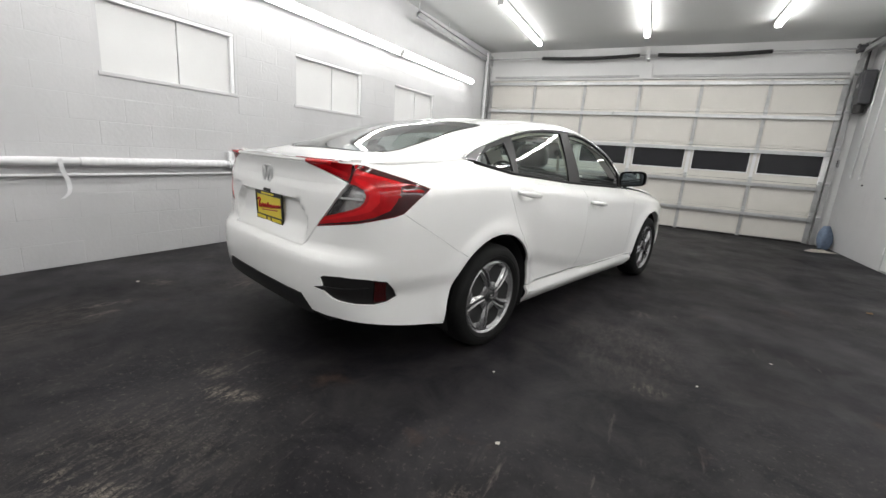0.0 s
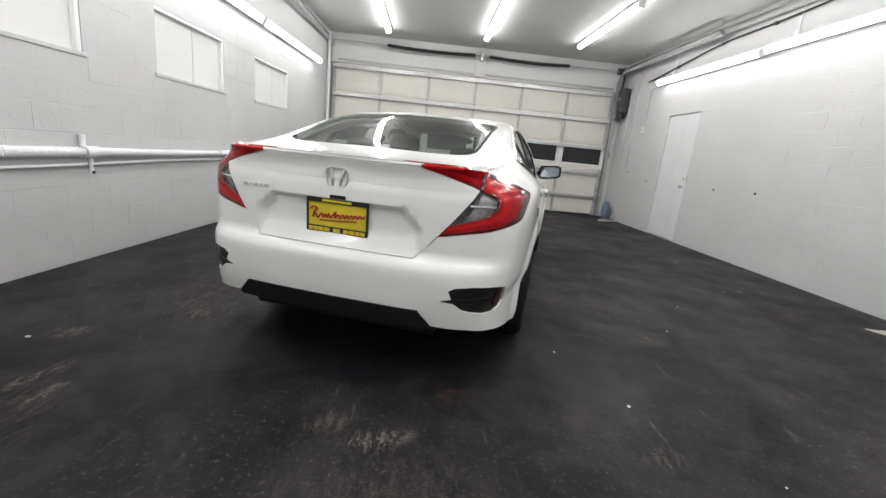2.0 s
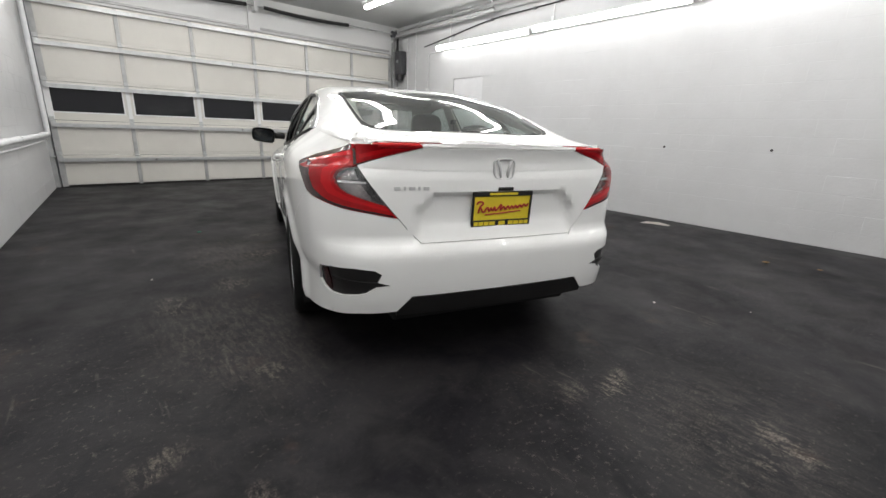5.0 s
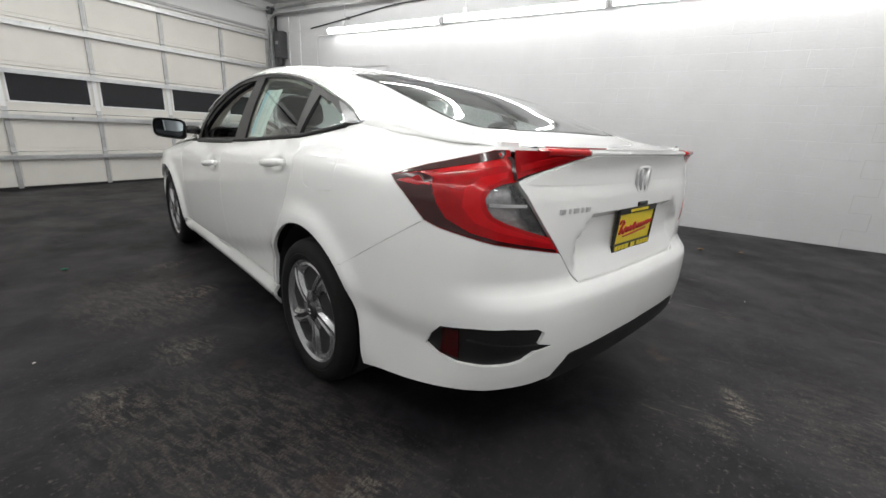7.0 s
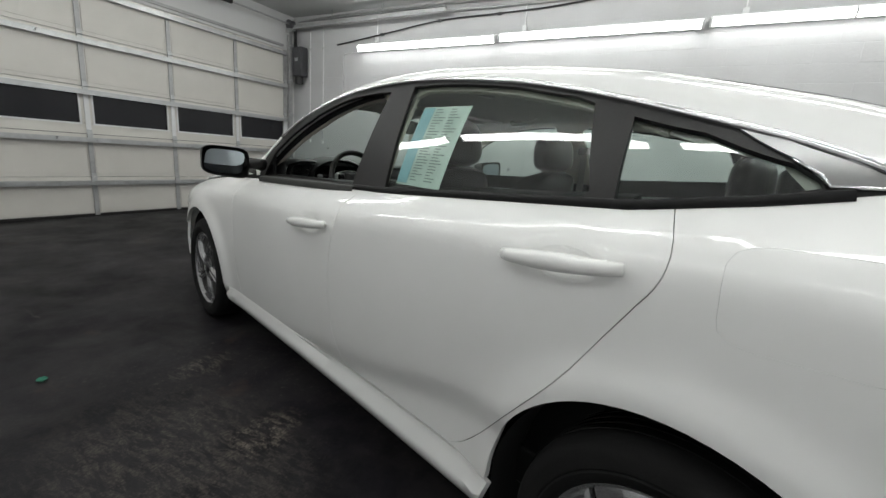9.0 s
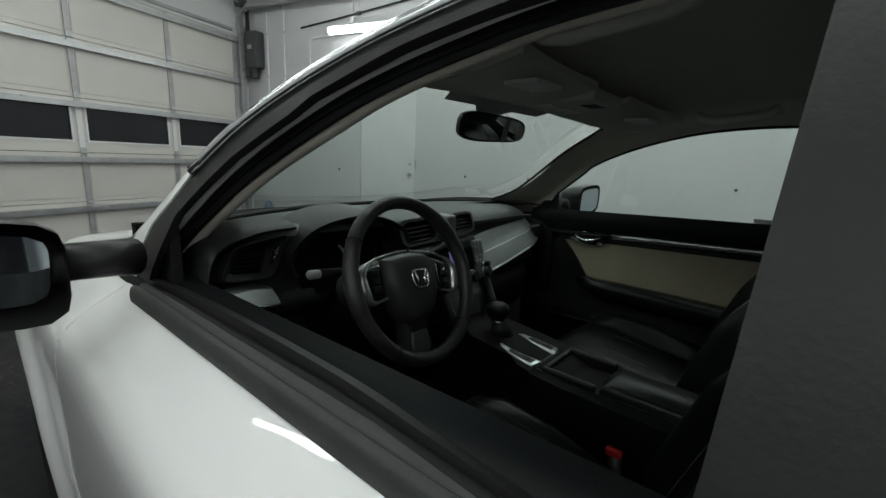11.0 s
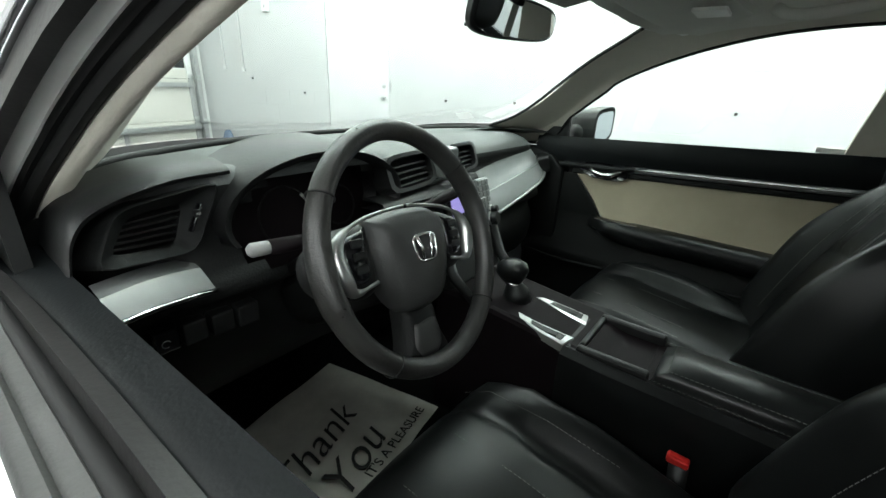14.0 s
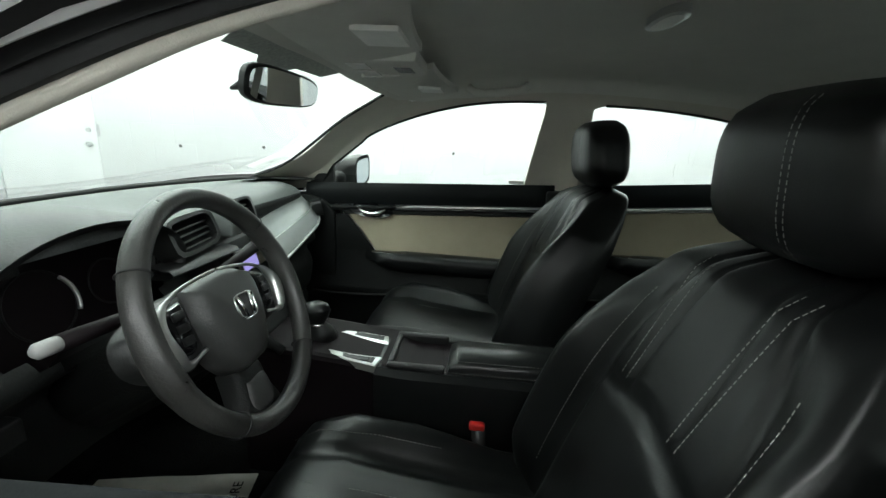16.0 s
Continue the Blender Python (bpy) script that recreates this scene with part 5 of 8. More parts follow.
# underbody
part("underbody", bx(-0.72, 1.45, 0.17, 0.72, 3.3, 0.24, bevel=0.02), M_UNDER, car)
part("rear_undertray", bx(-0.50, 0.15, 0.24, 0.50, 1.449, 0.30, bevel=0.02), M_UNDER, car)
part("front_undertray", bx(-0.50, 3.301, 0.2, 0.50, 4.45, 0.3, bevel=0.02), M_UNDER, car)
# door handles: a cup in the panel and a pull bar
for side in (1, -1):
    for y0, y1, z in ((1.16, 1.42, 0.918), (2.22, 2.495, 0.822)):
        h = tagged(new("door_handle"), label="white body-coloured pull handle")
        h.parent = car
        n = 14
        b = bmesh.new()
        pts, rad = [], []
        for i in range(n + 1):
            t = i / n
            y = y0 + (y1 - y0) * t
            zz = z + 0.026 * (1 - t)
            x = abs(float(low(sy(y), zz)[0]))
            pts.append((side * (x + 0.010 + 0.018 * math.sin(math.pi * min(1, max(0, t))) ** 0.5 + 0.014 * math.exp(-(((t - 0.46) * 0.25 / 0.075) ** 2) ** 2)), y, zz))
            rad.append(0.011 + 0.006 * math.sin(math.pi * t))
        tube(b, pts, rad, 12, squash=1.15)
        part("pull_bar", b, M_PAINT, h, smooth=True)
        b = bmesh.new()
        yc, zc_ = (y0 + y1) / 2 - 0.01, z + 0.008
        rows = []
        for i in range(7):
            rr = i / 6
            row = []
            for k in range(28):
                a = 2 * math.pi * k / 28
                yy, zz = yc + 0.075 * rr * math.cos(a), zc_ + 0.034 * rr * math.sin(a)
                x = abs(float(low(sy(yy), zz)[0])) + 0.0012
                row.append((side * x, yy, zz))
            rows.append(row)
        grid(b, rows, close_v=True)
        bmesh.ops.recalc_face_normals(b, faces=b.faces)
        part("cup", b, M_PAINT, h, smooth=True)

# door mirrors
for side in (1, -1):
    MX, MZ = (0.918, 1.035) if side > 0 else (0.985, 1.022)
    mr = new("door_mirror")
    mr.parent = car
    tagged(mr, label="gloss black door mirror on a short stalk")
    b = bmesh.new()
    rows = []
    # housing: sections from the glass (rear) to the blunt front
    for t, y in ((0.0, 2.955), (0.03, 2.96), (0.3, 3.0), (0.6, 3.04), (0.85, 3.068), (1.0, 3.078)):
        k = (1 - t ** 2.4) ** 0.5 if t < 1 else 0.0
        cx, cz, hw, hh = MX - 0.01 * t, MZ, (0.115 if side > 0 else 0.100) * max(k, 0.02), 0.068 * max(k, 0.02)
        row = []
        for q in range(28):
            a = 2 * math.pi * q / 28
            ca, sa = math.cos(a), math.sin(a)
            r = (abs(ca) ** 5 + abs(sa) ** 5) ** (-1 / 5)
            xx = ca * r * hw
            zz = sa * r * hh * (1.0 - 0.22 * (xx / 0.105)) if sa < 0 else sa * r * hh * (1.0 + 0.10 * (xx / 0.105))
            row.append((side * (cx + xx), y, cz + zz))
        rows.append(row)
    vs = grid(b, rows, close_v=True)
    b.faces.new(vs[-1])
    bmesh.ops.recalc_face_normals(b, faces=b.faces)
    part("housing", b, M_TRIM, mr, "gloss black mirror housing", smooth=True, angle=50)
    b = bmesh.new()
    ring = [Vector((side * (MX + (p[0] * side - MX) * 0.84), 2.9545 + (0.0 if side > 0 else 0.42 * (MZ + 0.055 - p[2])), MZ + (p[2] - MZ) * 0.78)) for p in rows[0]]
    b.faces.new([b.verts.new(p) for p in ring])
    bmesh.ops.recalc_face_normals(b, faces=b.faces)
    g = part("glass", b, M_DOORMIRROR, mr, "mirror glass")
    b = bmesh.new()
    tube(b, [(side * 0.795, 3.03, 1.010), (side * 0.825, 3.02, 1.014), (side * 0.90, 3.01, 1.018)], [0.034, 0.032, 0.030], 14, squash=0.9)
    part("stalk", b, M_TRIM, mr, smooth=True)

# ---------------------------------------------------------------- inside the car
M_LEATHER = material("black_leather", (0.0054, 0.0058, 0.0060), 0.36, vary=0.2, scale=5, bump=0.045, bump_scale=420, rough_vary=0.08, spec=0.31)
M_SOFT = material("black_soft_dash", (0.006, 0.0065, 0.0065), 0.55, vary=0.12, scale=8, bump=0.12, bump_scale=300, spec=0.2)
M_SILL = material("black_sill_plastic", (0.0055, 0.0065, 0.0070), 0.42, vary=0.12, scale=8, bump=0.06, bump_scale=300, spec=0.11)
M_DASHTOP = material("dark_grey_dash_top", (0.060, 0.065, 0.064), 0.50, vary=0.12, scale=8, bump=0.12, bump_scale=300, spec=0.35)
M_HARD = material("black_hard_plastic", (0.0115, 0.0118, 0.0120), 0.42, vary=0.15, scale=14, bump=0.06, bump_scale=250, spec=0.32)
M_PIANO = material("gloss_black_plastic", (0.005, 0.005, 0.006), 0.15, coat=0.3, spec=0.3)
M_DIAL = material("matt_black_dial", (0.006, 0.004, 0.005), 0.6, spec=0.1)
M_SATIN = material("satin_silver_trim", (0.52, 0.53, 0.52), 0.30, metal=0.9, vary=0.05, scale=12)
M_SATIN2 = material("brushed_silver_panel", (0.34, 0.35, 0.345), 0.45, metal=0.7, vary=0.06, scale=20)
M_GREYTRIM = material("grey_grained_trim", (0.20, 0.208, 0.208), 0.40, metal=0.45, vary=0.08, scale=20, bump=0.06, bump_scale=200)
M_BUTTON = material("pale_grey_buttons", (0.20, 0.205, 0.205), 0.4, vary=0.1, scale=30)
M_BEIGE = material("beige_door_fabric", (0.36, 0.315, 0.23), 0.8, vary=0.06, scale=10, bump=0.12, bump_scale=350)
M_LINER = material("light_grey_headliner", (0.66, 0.65, 0.60), 0.9, vary=0.04, scale=9, bump=0.12, bump_scale=400)
M_PILLAR = material("beige_pillar_trim", (0.60, 0.57, 0.50), 0.7, vary=0.04, scale=9, bump=0.08, bump_scale=400)
M_CARPET = material("black_carpet", (0.006, 0.006, 0.006), 0.95, vary=0.3, scale=40, bump=0.5, bump_scale=220, spec=0.1)
M_STITCH = material("pale_grey_thread", (0.17, 0.17, 0.16), 0.8)
M_WHEELSKIN = material("worn_black_wheel_leather", (0.027, 0.0265, 0.0255), 0.38, vary=0.35, scale=22, bump=0.12, bump_scale=350, rough_vary=0.12)
M_COVER = material("dark_grey_wheel_cover", (0.034, 0.0345, 0.034), 0.45, vary=0.15, scale=20, bump=0.10, bump_scale=400, spec=0.35)
M_PAPERMAT = material("grey_paper_floor_mat", (0.56, 0.54, 0.49), 0.85, vary=0.12, scale=16, bump=0.25, bump_scale=18)
M_INK = material("black_ink", (0.012, 0.012, 0.012), 0.7)
M_REDPLASTIC = material("red_buckle_plastic", (0.36, 0.012, 0.010), 0.4)
M_SCREEN = emitter("lit_display", (0.50, 0.42, 0.95), 0.16)
M_STICKER = material("printed_window_sheet", (0.62, 0.70, 0.66), 0.6, vary=0.04, scale=10)
M_BLUEBAND = material("pale_blue_print", (0.28, 0.48, 0.55), 0.6)
M_PRINT = material("grey_print", (0.25, 0.30, 0.28), 0.6)
M_LABELWHITE = material("white_label", (0.82, 0.81, 0.77), 0.6, vary=0.05, scale=40)
M_BELT = material("grey_beige_webbing", (0.36, 0.34, 0.30), 0.8, bump=0.2, bump_scale=300)


# the furniture of the cabin is drawn a little small, and set to its true size about the passenger's window
CABIN = Matrix.Translation((0.62, 2.3, 1.2)) @ Matrix.Scale(1.025, 4) @ Matrix.Translation((-0.62, -2.3, -1.2))
CABIN_THINGS = ("dashboard", "steering_wheel", "column_stalk", "wiper_stalk", "centre_console", "gear_lever", "armrest", "front_seat", "rear_view_mirror")


def section(name, label=""):
    ob = new(name)
    ob.parent = car
    if name in CABIN_THINGS:
        ob.matrix_basis = CABIN
    if label:
        tagged(ob, label=label)
    return ob


def stitch(parent, pts, r=0.00055, dash=0.0048, gap=0.0028, lift=(0, 0, 0)):
    """A seam of short thread stitches along a line."""
    p = np.array(pts, float) + np.array(lift)
    s = np.concatenate([[0], np.cumsum(np.linalg.norm(np.diff(p, axis=0), axis=1))])
    b = bmesh.new()
    q = 0.0
    while q + dash < s[-1]:
        e = [tuple(np.interp(v, s, p[:, k]) for k in range(3)) for v in (q, q + dash)]
        tube(b, e, r, 5)
        q += dash + gap
    return part("stitching", b, M_STITCH, parent, "pale stitched seam")


def loft(name, rows, mat, parent, label="", close_v=False, caps=False, angle=45, sub=0):
    b = bmesh.new()
    vs = grid(b, rows, close_v=close_v)
    if caps:
        b.faces.new(vs[0])
        b.faces.new(vs[-1])
    bmesh.ops.recalc_face_normals(b, faces=b.faces)
    if sub:
        bmesh.ops.subdivide_edges(b, edges=b.edges, cuts=sub, use_grid_fill=True, smooth=1.0)
    return part(name, b, mat, parent, label, smooth=True, angle=angle)


# lining of roof and pillars, set in from the skin
trim = section("cabin_lining", "light grey roof and pillar lining")
head = [(1.15, 0.545)] + [(y, 0.545) for y in np.linspace(1.3, 2.50, 12)] + [(2.66, 0.58), (2.745, 0.66), (2.785, 0.78), (2.80, 0.90), (2.80, 1.0)]
head = head + [(a, 2 - c) for a, c in head][::-1][1:] + [(1.22, 1.3), (1.24, 1.0), (1.22, 0.7)]
body("headliner", sunk(up, 0.034), [head], M_LINER, trim, "pale grey woven headliner", step=0.03, gap=0.0, hem=0.0, out=False)
for side in (1, -1):
    def flip(p):
        return p if side > 0 else [(y, 2 - v) for y, v in p][::-1]
    # front pillar: between windscreen and front side window
    if side > 0:
        edge = yv([(3.08, 0.98), (3.03, 1.07), (2.99, 1.105), (2.87, 1.194), (2.80, 1.233), (2.70, 1.273), (2.60, 1.303), (2.48, 1.328), (2.35, 1.341), (2.28, 1.343)])
        w = 0.026
        apil = [(3.26, 0.30), (3.31, 0.66 + w), (3.15, 0.655 + w), (2.95, 0.663 + w), (2.82, 0.675 + w), (2.775, 0.70 + 0.6 * w), (2.70, 0.60), (2.5, 0.547), (2.28, 0.545)] + edge[::-1] + [(3.08, 0.12)]
        body("front_pillar_trim", sunk(up, 0.03), [apil], M_PILLAR, trim, "pale grey pillar trim", step=0.022, gap=0.0, hem=0.0, out=False)
        q = [(3.30, 0.66 + w), (3.15, 0.655 + w), (2.95, 0.663 + w), (2.82, 0.675 + w), (2.775, 0.70 + 0.6 * w)]
        pts = sunk(up, 0.026)(np.array([a for a, c in q]), np.array([c for a, c in q]))
        part("screen_seal", tube(bmesh.new(), smooth_curve([tuple(p) for p in pts], 16), 0.005, 6), M_SEAL, trim, "black edge of the windscreen", smooth=True)
    else:
        # beside the open window its whole depth shows: sash, painted return, seal and trim
        q = yv(smooth_curve([(3.13, 0.985), (3.06, 1.060), (2.95, 1.155), (2.82, 1.239), (2.68, 1.303), (2.54, 1.342), (2.40, 1.365), (2.20, 1.372)], 40))
        rim_o = [Vector(w_) for w_ in sunk(up, 0.004)(np.array([a for a, c in q]), np.array([2 - c for a, c in q]))]
        rim_i = [Vector(w_) for w_ in smooth_curve([(-0.690, 3.05, 1.010), (-0.676, 2.966, 1.067), (-0.643, 2.85, 1.148), (-0.607, 2.72, 1.219), (-0.585, 2.63, 1.262), (-0.562, 2.50, 1.302), (-0.552, 2.40, 1.322), (-0.545, 2.20, 1.338)], 40)]
        q = smooth_curve([(3.24, 0.672), (3.12, 0.675), (2.95, 0.681), (2.82, 0.692), (2.77, 0.700), (2.70, 0.66), (2.60, 0.58), (2.45, 0.547), (2.20, 0.545)], 40)
        rim_w = [Vector(w_) for w_ in sunk(up, 0.03)(np.array([a for a, c in q]), np.array([2 - c for a, c in q]))]

        def across(k, lift=0.0):
            # point k of the way from sash to trim edge, bowed a little into the opening
            return [tuple(o_.lerp(i_, k) + Vector((-0.6, -0.35, -0.7)) * (0.010 * math.sin(math.pi * k) + lift)) for o_, i_ in zip(rim_o, rim_i)]
        loft("window_frame", [across(-0.02), across(0.06, 0.004), across(0.17, 0.004), across(0.20, -0.006)], M_SEAL, trim, "black frame of the open window", angle=50)
        loft("painted_return", [across(0.195, -0.008), across(0.24, -0.002), across(0.44, -0.002), across(0.49, -0.008)], M_PAINT, trim, "white painted door opening", angle=50)
        loft("door_seal", [across(0.46, -0.008), across(0.48, 0.004), across(0.53, 0.008), across(0.575, 0.003), across(0.60, 0.006), across(0.68, 0.009), across(0.755, 0.004), across(0.765, -0.006)], M_SEAL, trim, "black rubber door seal", angle=50)
        loft("front_pillar_trim", [across(0.755, -0.004), across(0.78, 0.002), across(0.86, 0.004), across(0.94, 0.003), across(0.985, 0.0), across(1.0, -0.004),
                                   [tuple(i_.lerp(w_, 0.3) + Vector((0.006, 0, 0.012))) for i_, w_ in zip(rim_i, rim_w)], [tuple(w_) for w_ in rim_w]], M_PILLAR, trim, "pale grey pillar trim", angle=60)
    # rail over the doors and centre pillar
    rail = [(2.29, 0.545), (1.2, 0.545)] + yv([(1.2, 1.207), (1.37, 1.259), (1.5, 1.287), (1.62, 1.309), (1.81, 1.331), (1.92, 1.338), (2.03, 1.341), (2.075, 1.325), (2.066, 1.2), (2.05, 1.02)] + ([(2.275, 1.015), (2.25, 1.2), (2.236, 1.30), (2.236, 1.332), (2.25, 1.342), (2.29, 1.343)] if side > 0 else [(2.235, 1.015), (2.215, 1.2), (2.21, 1.30), (2.29, 1.343)]))
    body("rail_trim", sunk(up, 0.03), [flip(rail)], M_PILLAR, trim, "pale grey rail and centre pillar trim", step=0.022, gap=0.0, hem=0.012, out=False)
    cpil = [(1.2, 0.545), (1.12, 0.69), (0.9, 0.672), (0.6, 0.668), (0.44, 0.665), (0.46, 0.1), (0.9, 0.05)] + yv([(0.93, 1.10), (1.0, 1.165), (1.2, 1.213)])
    body("rear_pillar_trim", sunk(up, 0.03), [flip(cpil)], M_LINER, trim, step=0.05, gap=0.0, hem=0.0, out=False)


# rubber seals along the shut windows
runs = [[(3.08, 0.98), (3.03, 1.068), (2.99, 1.103), (2.87, 1.192), (2.80, 1.231), (2.70, 1.271), (2.60, 1.301), (2.48, 1.326), (2.35, 1.339), (2.24, 1.341)],
        [(2.04, 1.339), (1.92, 1.336), (1.81, 1.329), (1.62, 1.307), (1.5, 1.285), (1.37, 1.257), (1.2, 1.205)]]
for run in runs:
    q = yv(smooth_curve(run, 40))
    pts = sunk(up, 0.034)(np.array([a for a, c in q]), np.array([c for a, c in q]))
    part("window_seal", tube(bmesh.new(), [tuple(p) for p in pts], 0.004, 8), M_SEAL, trim, "black rubber window seal", smooth=True)


def sill_z(y, side=1):
    return float(z_top(y)) + (0.055 if side > 0 else 0.018)


def door_card(side, y0, y1, name, sill_only=False):
    """Inner face of a door: rolled sill, bright strip, beige field, armrest and pocket."""
    d = section(name, "black and beige door lining with a bright strip")
    ys = np.linspace(y0, y1, 26)
    out = 0.0 if side > 0 else 0.022

    def prof(y, keys):
        zs = sill_z(y, side)
        return [(side * (x + out), y, (zs + dz) if dz is not None else z) for x, dz, z in keys]
    upper = [(0.745, -0.04, 0), (0.742, -0.012, 0), (0.733, -0.002, 0), (0.715, 0.002, 0), (0.697, 0.006, 0), (0.688, -0.014, 0), (0.687, -0.05, 0), (0.692, -0.078, 0)]
    loft("upper_panel", [prof(y, upper) for y in ys], M_SILL, d, "soft black sill panel", angle=60)
    strip = [(0.692, -0.078, 0), (0.684, -0.081, 0), (0.682, -0.088, 0), (0.684, -0.096, 0), (0.694, -0.099, 0)]
    cut = y0 + (y1 - y0) * (0.625 if "front" in name else 0.85)
    loft("bright_strip", [prof(y, strip) for y in np.linspace(y0, cut, 14)], M_SATIN, d, "satin silver strip")
    groove = [(0.686, -0.090, 0), (0.6805, -0.0885, 0), (0.6805, -0.0870, 0), (0.686, -0.0855, 0)]
    loft("strip_groove", [prof(y, groove) for y in np.linspace(y0, cut, 6)], M_HARD, d)
    low_z = 0.738
    if "front" in name:
        # black swept front part with the pull, beige field behind it
        def zline(t, y):
            return sill_z(y, side) - 0.118 + (low_z - sill_z(y, side) + 0.118) * t
        rows = []
        for i in range(9):
            t = i / 8
            yb = 2.955 - 0.115 * t
            rows.append([(side * (0.697 + 0.010 * math.sin(math.pi * min(1, t))), y, zline(t, y)) for y in np.linspace(y0, yb, 16)])
        loft("fabric_field", rows, M_BEIGE, d, "beige cloth field")
        rows = []
        for i in range(9):
            t = i / 8
            yb = 2.955 - 0.115 * t
            rows.append([(side * (0.694 - 0.004 * math.sin(math.pi * t)), y, zline(t, y)) for y in np.linspace(yb, y1, 8)])
        loft("front_panel", rows, M_SOFT, d)
        rows = []
        for i in range(7):
            t = i / 6
            rows.append([(side * (0.689 - 0.008 * math.sin(math.pi * t)), y, sill_z(y, side) - 0.079 - t * 0.022 * max(0.05, min(1, (y - cut + 0.04) / 0.08))) for y in np.linspace(cut - 0.04, y1, 10)])
        loft("pull_panel", rows, M_SOFT, d)
        # black band between strip and cloth
        band = [(0.694, -0.098, 0), (0.688, -0.102, 0), (0.688, -0.114, 0), (0.699, -0.120, 0)]
        loft("strip_band", [prof(y, band) for y in np.linspace(y0, 2.97, 14)], M_SOFT, d)
        # recessed pull with bright lever
        b = bmesh.new()
        yc, zc0 = 2.86, 0.905
        rows = []
        for r in (1.0, 0.9, 0.5, 0.0001):
            rows.append([(side * (0.684 + 0.012 * (1 - r)), yc + 0.085 * r * math.cos(a), zc0 + 0.028 * r * math.sin(a) + 0.15 * 0.03 * math.cos(a)) for a in np.linspace(0, 2 * math.pi, 28, endpoint=False)])
        grid(b, rows, close_v=True)
        bmesh.ops.recalc_face_normals(b, faces=b.faces)
        part("pull_cup", b, M_PIANO, d, smooth=True)
        tube(b := bmesh.new(), [(side * 0.684, 2.915, 0.915), (side * 0.676, 2.89, 0.900), (side * 0.674, 2.86, 0.893), (side * 0.676, 2.83, 0.897), (side * 0.684, 2.80, 0.912)], [0.006, 0.008, 0.010, 0.009, 0.005], 10)
        part("door_pull", b, M_CHROME, d, "bright inside door pull", smooth=True)
    else:
        rows = []
        for i in range(7):
            t = i / 6
            rows.append([(side * (0.697 + 0.010 * math.sin(math.pi * t)), y, sill_z(y, side) - 0.099 + (0.785 - sill_z(y, side) + 0.099) * t) for y in np.linspace(y0, y1, 16)])
        loft("fabric_field", rows, M_BEIGE, d, "beige cloth field")
        low_z = 0.785
    # armrest shelf
    arm = [(0.700, low_z), (0.660, low_z + 0.005), (0.638, low_z + 0.001), (0.627, low_z - 0.012), (0.625, low_z - 0.034), (0.633, low_z - 0.056), (0.650, low_z - 0.072), (0.690, low_z - 0.082)]
    ya, yb = y0 + 0.02, y1 - (0.24 if "front" in name else 0.06)
    loft("armrest", [[(side * (x + 0.05 * float(sstep(yb - 0.07, yb, y))), y, z + 0.012 * (y - ya) - (0.030 * float(sstep(yb - 0.16, yb, y)) if k < 2 else -0.028 * float(sstep(yb - 0.16, yb, y)) if k > 4 else 0.0)) for k, (x, z) in enumerate(arm)] for y in np.linspace(ya, yb, 24)], M_LEATHER, d, "black padded armrest")
    part("switch_plate", bx(min(side * 0.645, side * 0.672), yb - 0.17, low_z + 0.006, max(side * 0.645, side * 0.672), yb - 0.03, low_z + 0.011, bevel=0.002), M_PIANO, d)
    lowp = [(0.694, low_z - 0.0), (0.690, low_z - 0.07), (0.660, low_z - 0.14), (0.655, low_z - 0.17), (0.668, low_z - 0.19), (0.672, 0.34), (0.69, 0.28)]
    loft("lower_panel", [[(side * x, y, z) for x, z in lowp] for y in ys], M_SOFT, d)
    tube(b := bmesh.new(), [(side * 0.655, y, low_z - 0.158 + 0.02 * math.sin((y - y0) * 6)) for y in np.linspace(y0 + 0.05, y1 - 0.03, 12)], 0.006, 8)
    part("pocket_lip", b, M_SOFT, d, smooth=True)
    if side < 0:
        for ob in d.children:
            if not ob.name.startswith("upper_panel"):
                ob.matrix_basis = Matrix.Translation((-0.045, 0, 0))
    return d


for side in (1, -1):
    door_card(side, 2.16, 3.12, "front_door_lining")
    door_card(side, 1.22, 2.03, "rear_door_lining")
    # rubber window slot on the open side, metal door lip beside it
    n = section("window_slot", "black rubber window slot")
    for x, dz, r, mt in ((0.776, -0.030, 0.008, M_SEAL), (0.772, -0.012, 0.005, M_SEAL)) if side < 0 else ((0.758, -0.030, 0.008, M_SEAL), (0.750, -0.010, 0.005, M_SEAL)):
        tube(b := bmesh.new(), [(side * x, y, sill_z(y, side) + dz) for y in np.linspace(1.2, 3.05, 20)], r, 8)
        part("slot_seal", b, mt, n, smooth=True)
    # black mirror corner inside the front window
    b = bmesh.new()
    poly = [(3.00, sill_z(3.0, side) - 0.01), (3.12, sill_z(3.1, side) - 0.01), (3.10, 1.0), (3.00, 1.07)] if side < 0 else [(3.025, sill_z(3.02, side) - 0.01), (3.14, sill_z(3.1, side) - 0.01), (3.12, 1.0), (3.025, 1.09)]
    prism(b, poly, "x", side * 0.735, side * 0.75)
    part("mirror_corner", b, M_HARD, n, "black triangular mirror corner")

# dashboard body: lofted across the car
dash = section("dashboard", "dark dashboard with vents, dials and silver trim")
xs = [-0.70, -0.66, -0.60, -0.52, -0.44, -0.34, -0.24, -0.17, -0.10, -0.02, 0.06, 0.14, 0.22, 0.32, 0.44, 0.54, 0.62, 0.66, 0.70]


